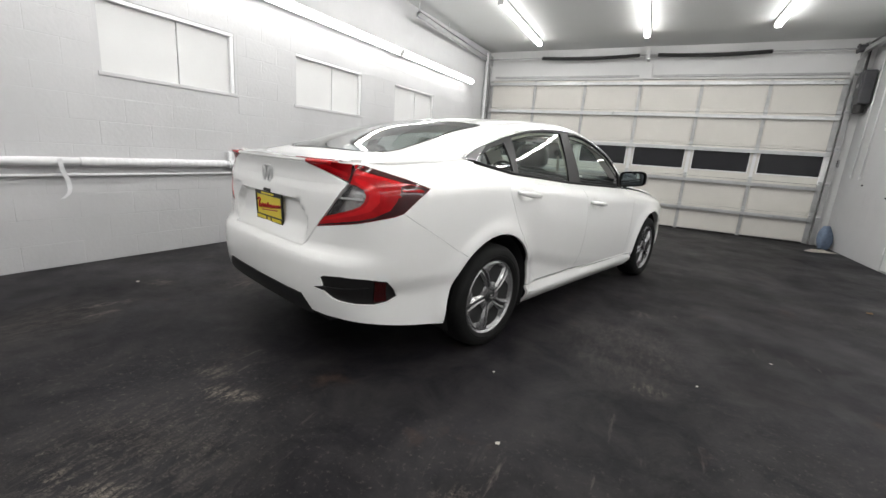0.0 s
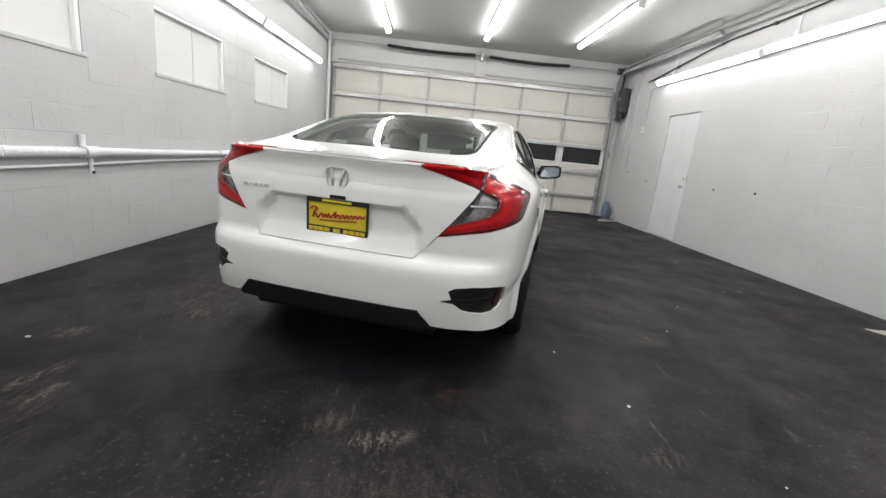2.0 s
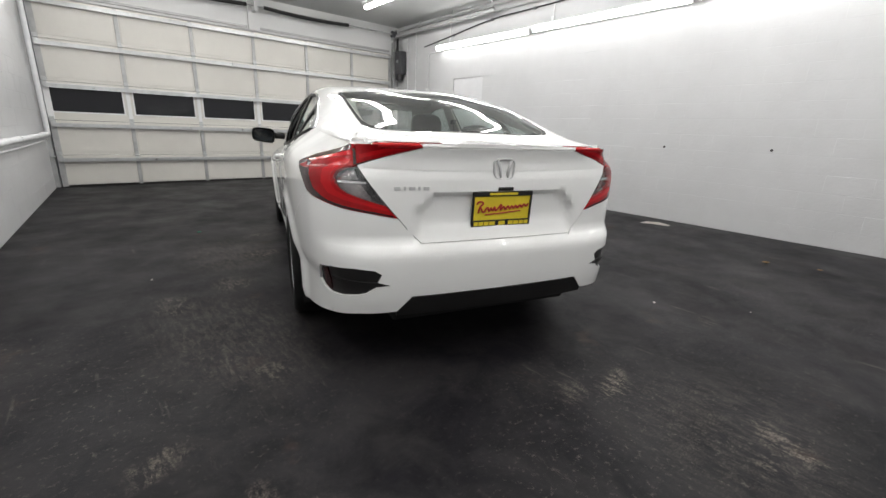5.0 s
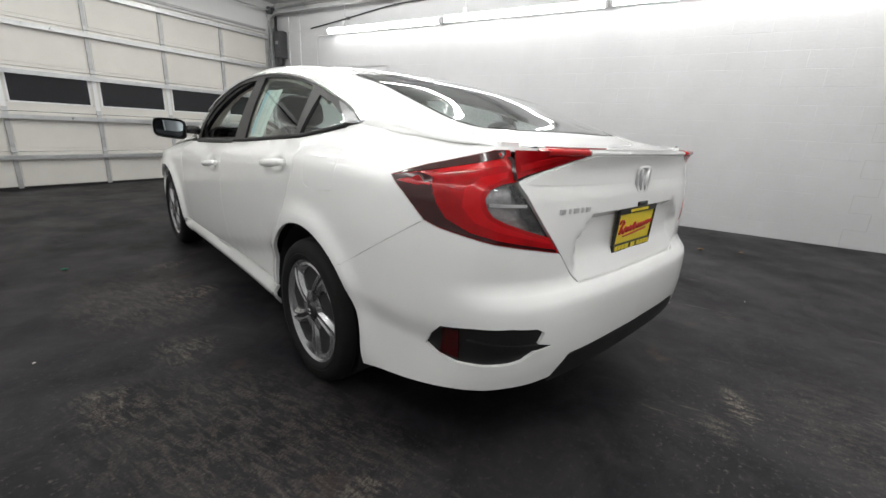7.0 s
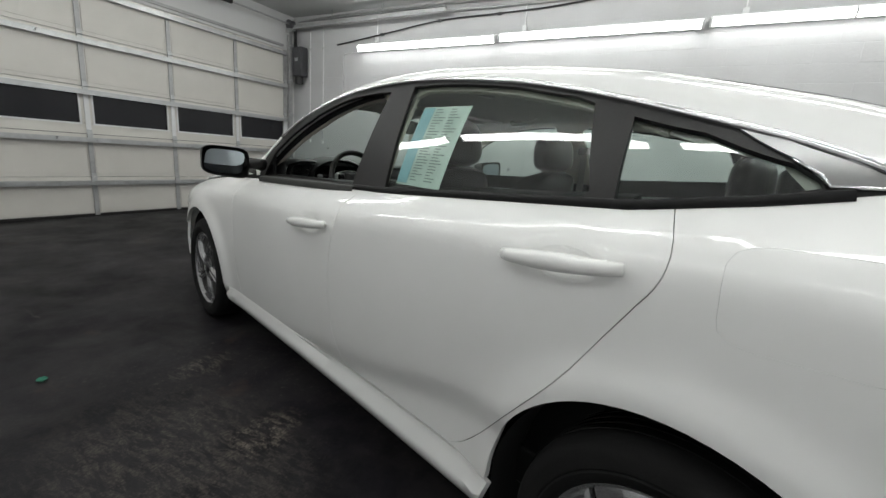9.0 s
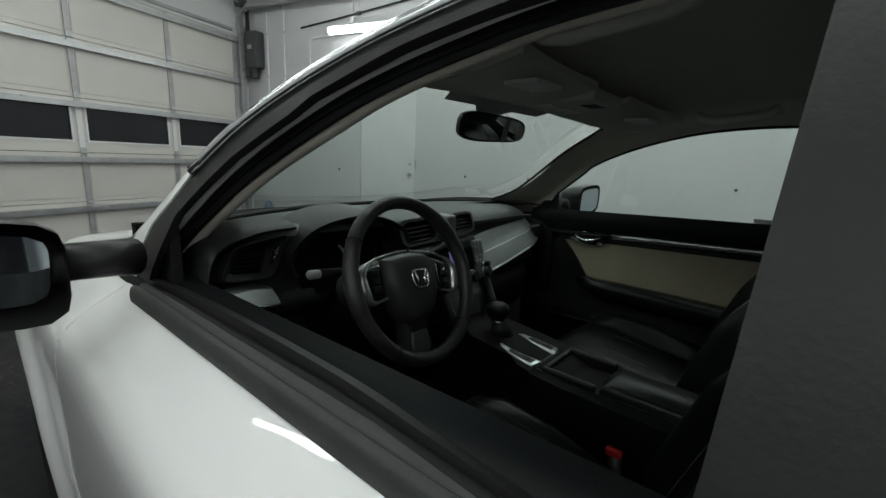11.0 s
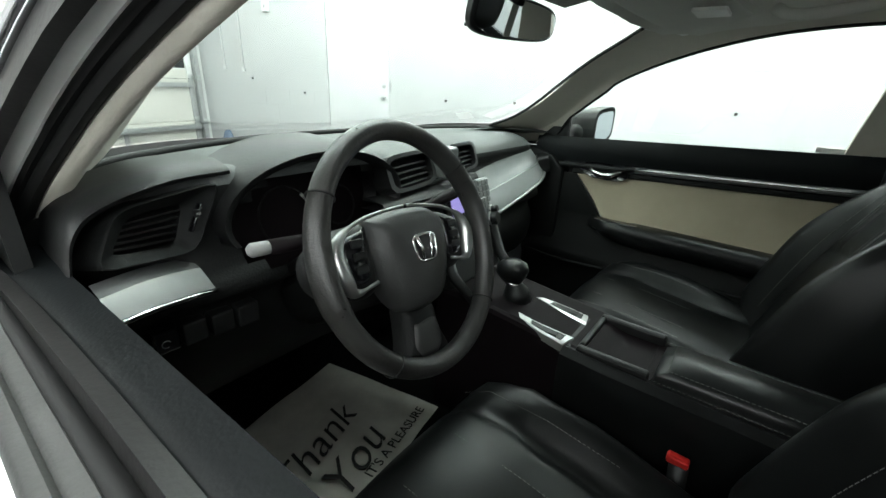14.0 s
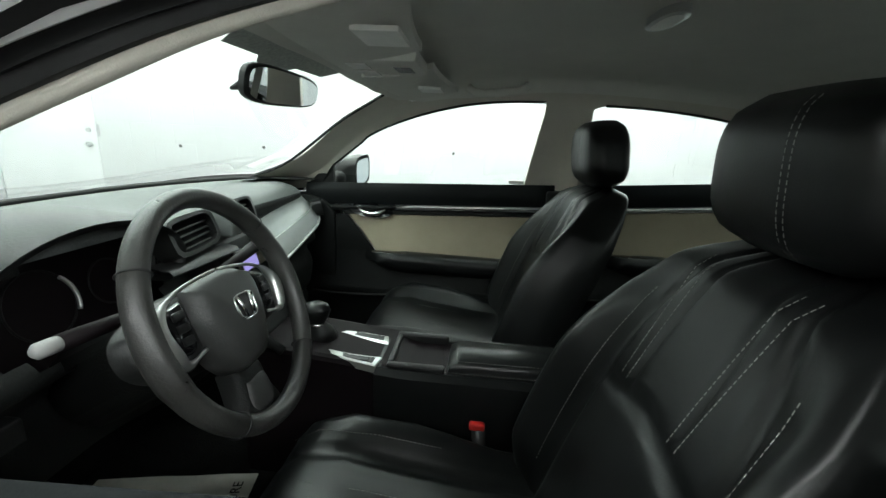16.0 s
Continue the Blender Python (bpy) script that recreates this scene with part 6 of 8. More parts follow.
def dash_profile(x):
    e = max(0.0, abs(x) - 0.52) / 0.18                 # ends turn forward
    drv = 1 - float(sstep(-0.30, -0.02, x))            # driver's side
    end = 0.10 * e * e
    f = 3.40 - 0.24 * abs(x / 0.7) ** 2.2
    top = 1.018 - 0.012 * e
    d_pts = [(f, top), (f - 0.10, top + 0.012), (3.12, 1.032), (3.02, 1.044), (2.985, 1.040), (2.972, 1.015), (2.975, 0.96), (2.965, 0.925), (2.945, 0.905), (2.945, 0.885), (2.975, 0.865),
             (2.985, 0.80), (3.02, 0.72), (3.12, 0.62), (3.25, 0.55), (3.40, 0.50)]
    p_pts = [(f, top), (f - 0.10, top + 0.012), (3.20, 1.022), (3.13, 1.015), (3.085, 1.000), (3.065, 0.975), (3.075, 0.948), (3.060, 0.918), (3.036, 0.868), (3.016, 0.818), (3.045, 0.808),
             (3.050, 0.77), (3.030, 0.72), (3.06, 0.62), (3.2, 0.55), (3.40, 0.50)]
    return [(x, min(3.42, (a[0] * drv + c[0] * (1 - drv)) + end * (0.9 if i > 2 else 0.0)), a[1] * drv + c[1] * (1 - drv) - (0.03 * e * e if 2 < i < 8 else 0)) for i, (a, c) in enumerate(zip(d_pts, p_pts))]


xf = np.linspace(-0.70, 0.70, 57)
dash_rows = [smooth_curve(dash_profile(float(x)), 46) for x in xf]
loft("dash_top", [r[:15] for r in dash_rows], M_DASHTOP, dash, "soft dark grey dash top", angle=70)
b = bmesh.new()
grid(b, [r[14:] for r in dash_rows])
# opening for the dials
gone = [f for f in b.faces if ((f.calc_center_median().x + 0.365) / 0.150) ** 2 + ((f.calc_center_median().z - 0.960) / 0.075) ** 2 < 1]
bmesh.ops.delete(b, geom=gone, context="FACES")
bmesh.ops.recalc_face_normals(b, faces=b.faces)
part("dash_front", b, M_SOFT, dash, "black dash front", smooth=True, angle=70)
part("dash_edge", tube(bmesh.new(), [(r[0][0], r[0][1] - 0.006, r[0][2] + 0.006) for r in dash_rows], 0.007, 8), M_SEAL, dash, "black edge under the windscreen", smooth=True)
for s in (-1, 1):
    b = bmesh.new()
    prism(b, [(2.985, 0.62), (2.985, 0.900), (3.03, 0.945), (3.10, 0.965), (3.22, 0.960), (3.34, 0.945), (3.34, 0.62)], "x", s * 0.672, s * 0.742, bevel=0.008)
    part("dash_end", b, M_SOFT, dash, "black dash end panel", smooth=True, angle=40)
# silver trim, driver's end
rows = []
for k in np.linspace(0, 1, 12):
    a = Vector((-0.674, 2.905, 0.952)).lerp(Vector((-0.560, 2.960, 0.931)), float(k)) + Vector((0, 0, 0.004 * math.sin(math.pi * k)))
    c = Vector((-0.672, 2.886, 0.927)).lerp(Vector((-0.551, 2.945, 0.899)), float(k)) + Vector((0, 0, 0.003 * math.sin(math.pi * k)))
    rows.append([tuple(a + Vector((0, 0.03, 0.004))), tuple(a), tuple(a.lerp(c, 0.5) + Vector((0, -0.003, 0.001))), tuple(c + Vector((0, 0, 0.003))), tuple(c + Vector((0, 0.004, -0.003))), tuple(c + Vector((0, 0.05, -0.006)))])
loft("silver_trim", rows, M_SATIN2, dash, "brushed grey trim", angle=30)
tube(b := bmesh.new(), [(r[3][0], r[3][1] - 0.002, r[3][2]) for r in rows], 0.0035, 8)
part("silver_edge", b, M_CHROME, dash, smooth=True)


def vent(name, c, right, upv, w, h, n, depth=0.045, skew=0.0):
    """A vent: a thick frame, dark well, louvres and a thumb tab; right and up are its axes."""
    c, r, u = Vector(c), Vector(right).normalized(), Vector(upv).normalized()
    out = r.cross(u).normalized()                        # towards the viewer
    v = section(name, "black air vent with slats")
    v.parent = dash

    def at(a, q, d):
        return c + r * (a + skew * q) + u * q + out * d
    b = bmesh.new()
    ring_o, ring_i, well = [], [], []
    for k in range(28):
        ca, sa = math.cos(2 * math.pi * (k + 0.5) / 28), math.sin(2 * math.pi * (k + 0.5) / 28)
        rr = (abs(ca) ** 5 + abs(sa) ** 5) ** -0.2
        a, q = w * ca * rr, h * sa * rr
        ring_o.append(at(a * 1.0, q, 0.0))
        ring_i.append(at(a * 0.86, q * 0.80, 0.006))
        well.append(at(a * 0.80, q * 0.72, -depth))
    grid(b, [[Vector(p) - out * 0.03 for p in ring_o], [p for p in ring_o], [p + out * 0.006 for p in ring_o], ring_i, well], close_v=True)
    b.faces.new([b.verts.new(p) for p in well])
    bmesh.ops.recalc_face_normals(b, faces=b.faces)
    part("vent_frame", b, M_HARD, v, smooth=True, angle=50)
    for i in range(n):
        q = -h * 0.66 + 2 * h * 0.66 * (i + 0.5) / n
        bb = bmesh.new()
        pts = [at(-w * 0.82, q - 0.004, -0.004), at(w * 0.82, q - 0.004, -0.004), at(w * 0.82, q + 0.006, -0.026), at(-w * 0.82, q + 0.006, -0.026)]
        lo = [p - u * 0.003 for p in pts]
        va, vb = [bb.verts.new(p) for p in pts], [bb.verts.new(p) for p in lo]
        bb.faces.new(va)
        bb.faces.new(vb[::-1])
        for k in range(4):
            bb.faces.new((va[k], va[(k + 1) % 4], vb[(k + 1) % 4], vb[k]))
        bmesh.ops.recalc_face_normals(bb, faces=bb.faces)
        part("slat", bb, M_HARD, v)
    return v, at


def corner_vent(outer, inner, n, depth=0.045):
    """The driver's end vent: a broad smooth frame round a slanted opening, louvres and a slider beside them."""
    v = section("side_vent", "black air vent with slats and a slider")
    v.parent = dash

    def quad(c, a, q):
        a, q = (a + 1) / 2, (q + 1) / 2
        return Vector(c[3]).lerp(Vector(c[2]), a).lerp(Vector(c[0]).lerp(Vector(c[1]), a), q)
    out = (Vector(outer[1]) - Vector(outer[3])).cross(Vector(outer[0]) - Vector(outer[3])).normalized()
    rings = [[], [], [], [], [], []]
    for k in range(36):
        ca, sa = math.cos(2 * math.pi * (k + 0.5) / 36), math.sin(2 * math.pi * (k + 0.5) / 36)
        rr = (abs(ca) ** 7 + abs(sa) ** 7) ** (-1 / 7)
        a, q = ca * rr, sa * rr
        o, i = quad(outer, a, q), quad(inner, a, q)
        for r_, p_ in zip(rings, (o - out * 0.05, o - out * 0.002, o.lerp(i, 0.10) + out * 0.002, o.lerp(i, 0.75) - out * 0.002, i - out * 0.004, i.lerp(quad(inner, 0, 0), 0.06) - out * depth)):
            r_.append(p_)
    b = bmesh.new()
    grid(b, rings, close_v=True)
    b.faces.new([b.verts.new(p_) for p_ in rings[-1]])
    bmesh.ops.recalc_face_normals(b, faces=b.faces)
    part("vent_frame", b, M_SOFT, v, smooth=True, angle=40)
    for i in range(n):
        q = -0.86 + 1.72 * (i + 0.5) / n
        bb = bmesh.new()
        rows = []
        for a in np.linspace(-0.97, 0.97, 5):
            c = quad(inner, a, q)
            rows.append([tuple(c - out * 0.006 - Vector((0, 0, 0.002))), tuple(c - out * 0.005 + Vector((0, 0, 0.0008))), tuple(c - out * 0.030 + Vector((0, 0, 0.008))), tuple(c - out * 0.030 + Vector((0, 0, 0.005)))])
        vs = grid(bb, rows, close_v=True)
        bmesh.ops.recalc_face_normals(bb, faces=bb.faces)
        part("slat", bb, M_HARD, v)
    track = [quad(outer, 0.62, q) + out * 0.001 for q in (-0.35, 0.45)]
    part("slider_track", tube(bmesh.new(), track, 0.0042, 10, squash=0.4), M_PIANO, v, smooth=True)
    c = track[0].lerp(track[1], 0.62)
    sl = part("slider", bx(-0.0035, -0.003, -0.0055, 0.0035, 0.003, 0.0055, bevel=0.0012, m=Matrix.Translation(c + out * 0.001)), M_HARD, v)
    part("slider_mark", bx(-0.0025, -0.0015, -0.0012, 0.0025, 0.0, 0.0012, m=Matrix.Translation(c + out * 0.0045)), M_STITCH, sl, "pale slider mark")
    return v


corner_vent([(-0.640, 2.935, 1.026), (-0.512, 2.970, 1.035), (-0.560, 2.955, 0.954), (-0.671, 2.915, 0.973)],
            [(-0.625, 2.945, 1.014), (-0.562, 2.965, 1.015), (-0.580, 2.960, 0.967), (-0.652, 2.925, 0.983)], 5)
# hood over the driver's end vent
rows = []
for px, py, pz in smooth_curve([(-0.690, 2.915, 0.975), (-0.678, 2.922, 1.015), (-0.650, 2.932, 1.036), (-0.577, 2.958, 1.048), (-0.497, 2.980, 1.047)], 24):
    rows.append([(px + 0.004, py + 0.12, pz + 0.004), (px + 0.002, py + 0.04, pz + 0.006), (px, py + 0.004, pz + 0.001), (px, py - 0.002, pz - 0.004), (px + 0.002, py + 0.002, pz - 0.009), (px + 0.003, py + 0.05, pz - 0.014)])
loft("vent_hood", rows, M_HARD, dash, "soft dark grey vent hood", angle=60, caps=True)
# instrument pod: sloped dark well with two rings, under a brow
pod = section("instrument_pod", "dark instrument pod with round dials")
pod.parent = dash
rows = []
for t in np.linspace(0, 1, 25):
    a = math.pi * (1.12 - 1.24 * t)
    ca, sa = math.cos(a), math.sin(a)
    rx, rz = 0.155, 0.085
    rows.append([(-0.36 + rx * 1.10 * ca, 3.07, 0.985 + rz * 1.05 * sa), (-0.36 + rx * 1.12 * ca, 2.985, 0.980 + rz * 1.04 * sa), (-0.36 + rx * 1.06 * ca, 2.955, 0.975 + rz * 0.98 * sa),
                 (-0.36 + rx * 1.0 * ca, 2.958, 0.972 + rz * 0.92 * sa), (-0.36 + rx * 0.92 * ca, 3.06, 0.968 + rz * 0.84 * sa)])
loft("brow", rows, M_HARD, pod, "soft dark brow", angle=70)
b = bmesh.new()
b.faces.new([b.verts.new((-0.36 + 0.165 * math.cos(a), 3.035 + 0.03 * math.sin(a), 0.955 + 0.095 * math.sin(a))) for a in np.linspace(0, 2 * math.pi, 40, endpoint=False)])
bmesh.ops.recalc_face_normals(b, faces=b.faces)
part("dial_face", b, M_DIAL, pod)
for dx, r in ((-0.040, 0.046), (0.065, 0.034)):
    ring = [(-0.36 + dx + r * math.cos(a), 3.014 + 0.25 * r * math.sin(a), 0.952 + r * math.sin(a)) for a in np.linspace(0, 2 * math.pi, 40, endpoint=False)]
    tube(b := bmesh.new(), ring, 0.0014, 6, closed=True)
    part("dial_ring", b, M_SOFT, pod, "grey dial ring", smooth=True)
tube(b := bmesh.new(), [(-0.400 + 0.043 * math.cos(a), 3.006 + 0.012 * math.sin(a), 0.952 + 0.043 * math.sin(a)) for a in np.linspace(-0.45, 0.8, 14)], 0.0030, 6)
part("dial_scale", b, M_SATIN, pod, "bright dial scale", smooth=True)

# centre vents, display, radio and heater knobs: a stack turned a little
stack = section("centre_stack", "black centre stack with vents and controls")
stack.parent = dash
vent("centre_vent", (-0.150, 2.972, 1.000), (0.985, 0.15, 0.0), (0.02, 0.30, 0.95), 0.082, 0.036, 4, skew=-0.12)
vent("centre_vent", (0.075, 3.010, 0.998), (0.985, 0.15, 0.0), (0.02, 0.30, 0.95), 0.075, 0.034, 4, skew=-0.10)
part("vent_divider", bx(-0.050, 2.955, 0.968, -0.012, 3.02, 1.036, bevel=0.006), M_GREYTRIM, stack)
rows = []
for x in np.linspace(-0.255, -0.06, 8):
    rows.append([(x, 2.985, 0.962 - 0.02 * (x + 0.255)), (x, 2.945, 0.958 - 0.02 * (x + 0.255)), (x, 2.938, 0.950 - 0.02 * (x + 0.255)), (x, 2.95, 0.942 - 0.02 * (x + 0.255)), (x, 3.0, 0.94 - 0.02 * (x + 0.255))])
loft("vent_lip", rows, M_HARD, stack)
b = bmesh.new()
box(b, -0.100, 2.968, 0.835, 0.152, 3.07, 0.958, bevel=0.012, m=Matrix.Translation((0.0, 2.99, 0.9)) @ Matrix.Rotation(radians(-16), 4, "X") @ Matrix.Rotation(radians(8), 4, "Z") @ Matrix.Translation((0.0, -2.99, -0.9)))
part("radio_body", b, M_HARD, stack)
RM = Matrix.Translation((0.026, 2.949, 0.893)) @ Matrix.Rotation(radians(-16), 4, "X") @ Matrix.Rotation(radians(8), 4, "Z")
part("display_glass", bx(-0.105, -0.004, -0.010, 0.055, 0.004, 0.046, bevel=0.003, m=RM), M_PIANO, stack)
part("display", bx(-0.080, -0.0052, -0.004, -0.005, -0.0042, 0.040, m=RM), M_SCREEN, stack, "lit violet display")
part("button_panel", bx(0.057, -0.0045, -0.062, 0.124, 0.004, 0.060, bevel=0.004, m=RM), M_GREYTRIM, stack, "dark silver button panel")
for i in range(5):
    for j in range(3):
        part("button", bx(0.061 + j * 0.0205, -0.0075, 0.044 - i * 0.0145, 0.079 + j * 0.0205, 0.0, 0.0555 - i * 0.0145, bevel=0.0015, m=RM), M_BUTTON, stack)
for x, z, r in ((-0.05, -0.042, 0.017), (0.02, -0.045, 0.017), (0.106, -0.045, 0.017), (0.110, -0.022, 0.009)):
    ax = RM @ Matrix.Translation((x, -0.004, z)) @ Matrix.Rotation(radians(90), 4, "X")
    kb = part("knob", lathe(bmesh.new(), [(0.0, 0.022), (r * 0.85, 0.022), (r, 0.018), (r * 1.02, 0.0)], 24, ax), M_HARD, stack, smooth=True, angle=35)
    part("knob_ring", lathe(bmesh.new(), [(r * 1.02, 0.0), (r * 1.14, 0.001), (r * 1.16, 0.006), (r * 1.03, 0.007)], 24, ax), M_SATIN, kb, "silver knob ring", smooth=True)
b = bmesh.new()
prism(b, [(2.985, 0.86), (2.93, 0.80), (2.90, 0.735), (3.06, 0.70), (3.06, 0.86)], "x", -0.085, 0.125, bevel=0.008)
part("stack_base", b, M_HARD, stack)
for s in (-1, 1):
    tube(b := bmesh.new(), [(s * 0.11 + 0.035, 3.0, 0.93), (s * 0.105 + 0.03, 2.95, 0.85), (s * 0.10 + 0.015, 2.90, 0.77), (s * 0.092, 2.84, 0.735)], [0.010, 0.012, 0.013, 0.010], 10)
    part("stack_edge", b, M_HARD, stack, smooth=True)

# passenger's side: grey trim panel with a bright lower lip, end vent
rows = []
for x in np.linspace(0.19, 0.665, 18):
    q = dash_profile(float(x))
    rise = Vector((0, 0, -0.018 + 0.050 * (float(x) - 0.19) / 0.475))
    p5, p9 = Vector(q[6]) + rise, Vector(q[9]) + rise + Vector((0, 0, 0.045 * ((float(x) - 0.19) / 0.475) ** 1.5))
    rows.append([tuple(p5 + Vector((0, 0.004, 0.002))), tuple(p5 + Vector((0, -0.012, -0.004))), tuple(p5.lerp(p9, 0.5) + Vector((0, -0.014, 0.004))), tuple(p9 + Vector((0, -0.012, 0.012))), tuple(p9 + Vector((0, 0.0, 0.008)))])
loft("passenger_trim", rows, M_GREYTRIM, dash, "grained grey dash trim", angle=40)
tube(b := bmesh.new(), [(r[3][0], r[3][1] - 0.003, r[3][2] - 0.004) for r in rows], 0.0045, 8)
part("bright_lip", b, M_SATIN, dash, "thin satin lip", smooth=True)
tube(b := bmesh.new(), [(r[2][0], r[2][1] - 0.0015, r[2][2] + 0.004) for r in rows], 0.0012, 6)
part("trim_seam", b, M_SATIN, dash)
vent("side_vent", (0.640, 3.030, 0.922), (0.90, 0.42, 0.0), (-0.05, 0.25, 0.96), 0.040, 0.030, 4, skew=-0.25)
# switches under the driver's trim
for i in range(4):
    x = -0.625 + i * 0.034
    part("switch", bx(x, 2.968 - i * 0.004, 0.826, x + 0.030, 2.99, 0.858, bevel=0.003), M_PIANO if i < 1 else M_HARD, dash)
tube(b := bmesh.new(), [(-0.612 + 0.005 * math.cos(a), 2.9665, 0.840 + 0.005 * math.sin(a)) for a in np.linspace(0.4, 5.2, 12)], 0.0006, 5)
part("switch_mark", b, M_STITCH, dash)

# steering wheel
SW = Matrix.Translation((-0.376, 2.757, 0.964)) @ Matrix.Rotation(radians(3), 4, "Z") @ Matrix.Rotation(radians(66.4), 4, "X")      # local z points to the driver
SH = SW @ Matrix.Translation((0, -0.015, -0.030)) @ Matrix.Rotation(radians(-6), 4, "Z")
wheel_s = section("steering_wheel", "black leather steering wheel with silver bezels")
b = bmesh.new()
R = 0.1520
rows = []
for k in range(72):
    a = 2 * math.pi * k / 72
    grip = 1.0 + 0.10 * max(0, math.cos(2 * (a - 0.35))) * (1 if math.sin(a) > -0.2 else 0)
    rows.append([SW @ Vector(((R + 0.0130 * grip * math.cos(q)) * math.cos(a), (R + 0.0130 * grip * math.cos(q)) * math.sin(a), 0.0152 * grip * math.sin(q))) for q in np.linspace(0, 2 * math.pi, 16, endpoint=False)])
grid(b, rows, close_u=True, close_v=True)
bmesh.ops.recalc_face_normals(b, faces=b.faces)
part("rim", b, M_WHEELSKIN, wheel_s, "worn black leather rim", smooth=True)
for a in (0.62, 2.52, 3.98, 5.44):
    ring = [SW @ Vector(((R + 0.0145 * math.cos(q)) * math.cos(a), (R + 0.0145 * math.cos(q)) * math.sin(a), 0.0167 * math.sin(q))) for q in np.linspace(0, 2 * math.pi, 20, endpoint=False)]
    part("rim_seam", tube(bmesh.new(), ring, 0.0011, 5, closed=True), M_HARD, wheel_s)


def pad(name, outline, z_edge, z_mid, mat, label="", parent=wheel_s, m=SH, rings=7, power=2.4):
    """A cushion-like pad over an outline."""
    o = smooth_curve(list(outline) + [outline[0]], 60)[:-1]
    cx, cy = sum(p[0] for p in o) / len(o), sum(p[1] for p in o) / len(o)
    rows = [[m @ Vector((x, y, z_edge - 0.02)) for x, y in o]]
    for i in range(rings + 1):
        k = 1 - i / rings
        h = z_edge + (z_mid - z_edge) * (1 - k ** power) ** (1 / power)
        k = max(k, 0.001)
        rows.append([m @ Vector((cx + (x - cx) * k, cy + (y - cy) * k, h)) for x, y in o])
    bb = bmesh.new()
    grid(bb, rows, close_v=True)
    bmesh.ops.recalc_face_normals(bb, faces=bb.faces)
    return part(name, bb, mat, parent, label, smooth=True, angle=60)


pad("airbag_cover", [(-0.064, 0.060), (0.0, 0.068), (0.064, 0.060), (0.069, 0.015), (0.054, -0.034), (0.030, -0.062), (0.0, -0.068), (-0.030, -0.062), (-0.054, -0.034), (-0.069, 0.015)], 0.008, 0.040, M_COVER, "padded dark grey centre cover")
for s in (-1, 1):
    pad("side_spoke", [(s * 0.060, 0.060), (s * 0.10, 0.054), (s * 0.143, 0.034), (s * 0.146, 0.0), (s * 0.118, -0.024), (s * 0.075, -0.030), (s * 0.058, -0.01)], -0.002, 0.016, M_HARD, "black spoke")
    bez = smooth_curve([(s * 0.004, 0.0700), (s * 0.05, 0.066), (s * 0.085, 0.059), (s * 0.112, 0.046), (s * 0.125, 0.024), (s * 0.119, -0.004), (s * 0.108, -0.019), (s * 0.074, -0.014)], 40)
    tube(b := bmesh.new(), [SH @ Vector((x, y, 0.022 - 0.03 * abs(abs(x) - 0.03))) for x, y in bez], [0.0026 + 0.0080 * max(0, math.sin(math.pi * (i / 39 - 0.36) / 0.56)) if 0.36 < i / 39 < 0.92 else 0.0024 for i in range(40)], 8)
    part("silver_bezel", b, M_SATIN, wheel_s, "satin silver spoke bezel", smooth=True)
    pad("button_pad", [(s * 0.074, 0.050), (s * 0.104, 0.042), (s * 0.114, 0.022), (s * 0.106, -0.008), (s * 0.078, -0.008)], 0.012, 0.0205, M_PIANO, "gloss black button pad")
    for j in range(3):
        part("wheel_button", bx(min(s * 0.084, s * 0.102), 0.030 - j * 0.015, 0.0185, max(s * 0.084, s * 0.102), 0.040 - j * 0.015, 0.0225, bevel=0.002, m=SH), M_HARD, wheel_s)
# lower spoke: two legs with a hollow between
pad("lower_spoke", [(-0.028, -0.060), (0.028, -0.060), (0.034, -0.10), (0.046, -0.140), (0.0, -0.150), (-0.046, -0.140), (-0.034, -0.10)], -0.004, 0.010, M_SOFT, "black lower spoke")
pad("spoke_inset", [(-0.020, -0.084), (0.020, -0.084), (0.026, -0.115), (0.014, -0.130), (-0.014, -0.130), (-0.026, -0.115)], 0.008, 0.0125, M_COVER, "dark grey spoke inset")
b = bmesh.new()
ring = []
for k in range(36):
    a = 2 * math.pi * k / 36
    ca, sa = math.cos(a), math.sin(a)
    r = (abs(ca) ** 4 + abs(sa) ** 4) ** -0.25
    ring.append(SH @ Vector((ca * r * 0.0205 * (1 + 0.12 * sa), 0.012 + sa * r * 0.0170, 0.0405)))
tube(b, ring, 0.0020, 8, closed=True)
for s in (-1, 1):
    tube(b, [SH @ Vector((s * 0.0085, -0.002, 0.0415)), SH @ Vector((s * 0.010, 0.013, 0.042)), SH @ Vector((s * 0.0145, 0.027, 0.041))], 0.0030, 8)
part("wheel_badge", b, M_CHROME, wheel_s, "bright square badge", smooth=True)
tube(b := bmesh.new(), [SH @ Vector((0, 0, 0.0)), SH @ Vector((0, 0, -0.07)), SH @ Vector((0, -0.02, -0.22))], [0.045, 0.055, 0.060], 18)
part("column_shroud", b, M_SOFT, wheel_s, smooth=True)
stalk = section("column_stalk", "black column stalk with a grey knob")
tube(b := bmesh.new(), [(-0.40, 2.85, 0.962), (-0.46, 2.852, 0.972), (-0.525, 2.855, 0.977)], [0.010, 0.0085, 0.0095], 12)
part("arm", b, M_DIAL, stalk, smooth=True)
tube(b := bmesh.new(), [(-0.522, 2.855, 0.977), (-0.530, 2.855, 0.978), (-0.545, 2.8555, 0.979), (-0.549, 2.8555, 0.979)], [0.0075, 0.0082, 0.0082, 0.005], 16)
part("end_knob", b, material("grey_stalk_knob", (0.26, 0.26, 0.26), 0.5, vary=0.1, scale=60), stalk, "grey stalk knob", smooth=True)
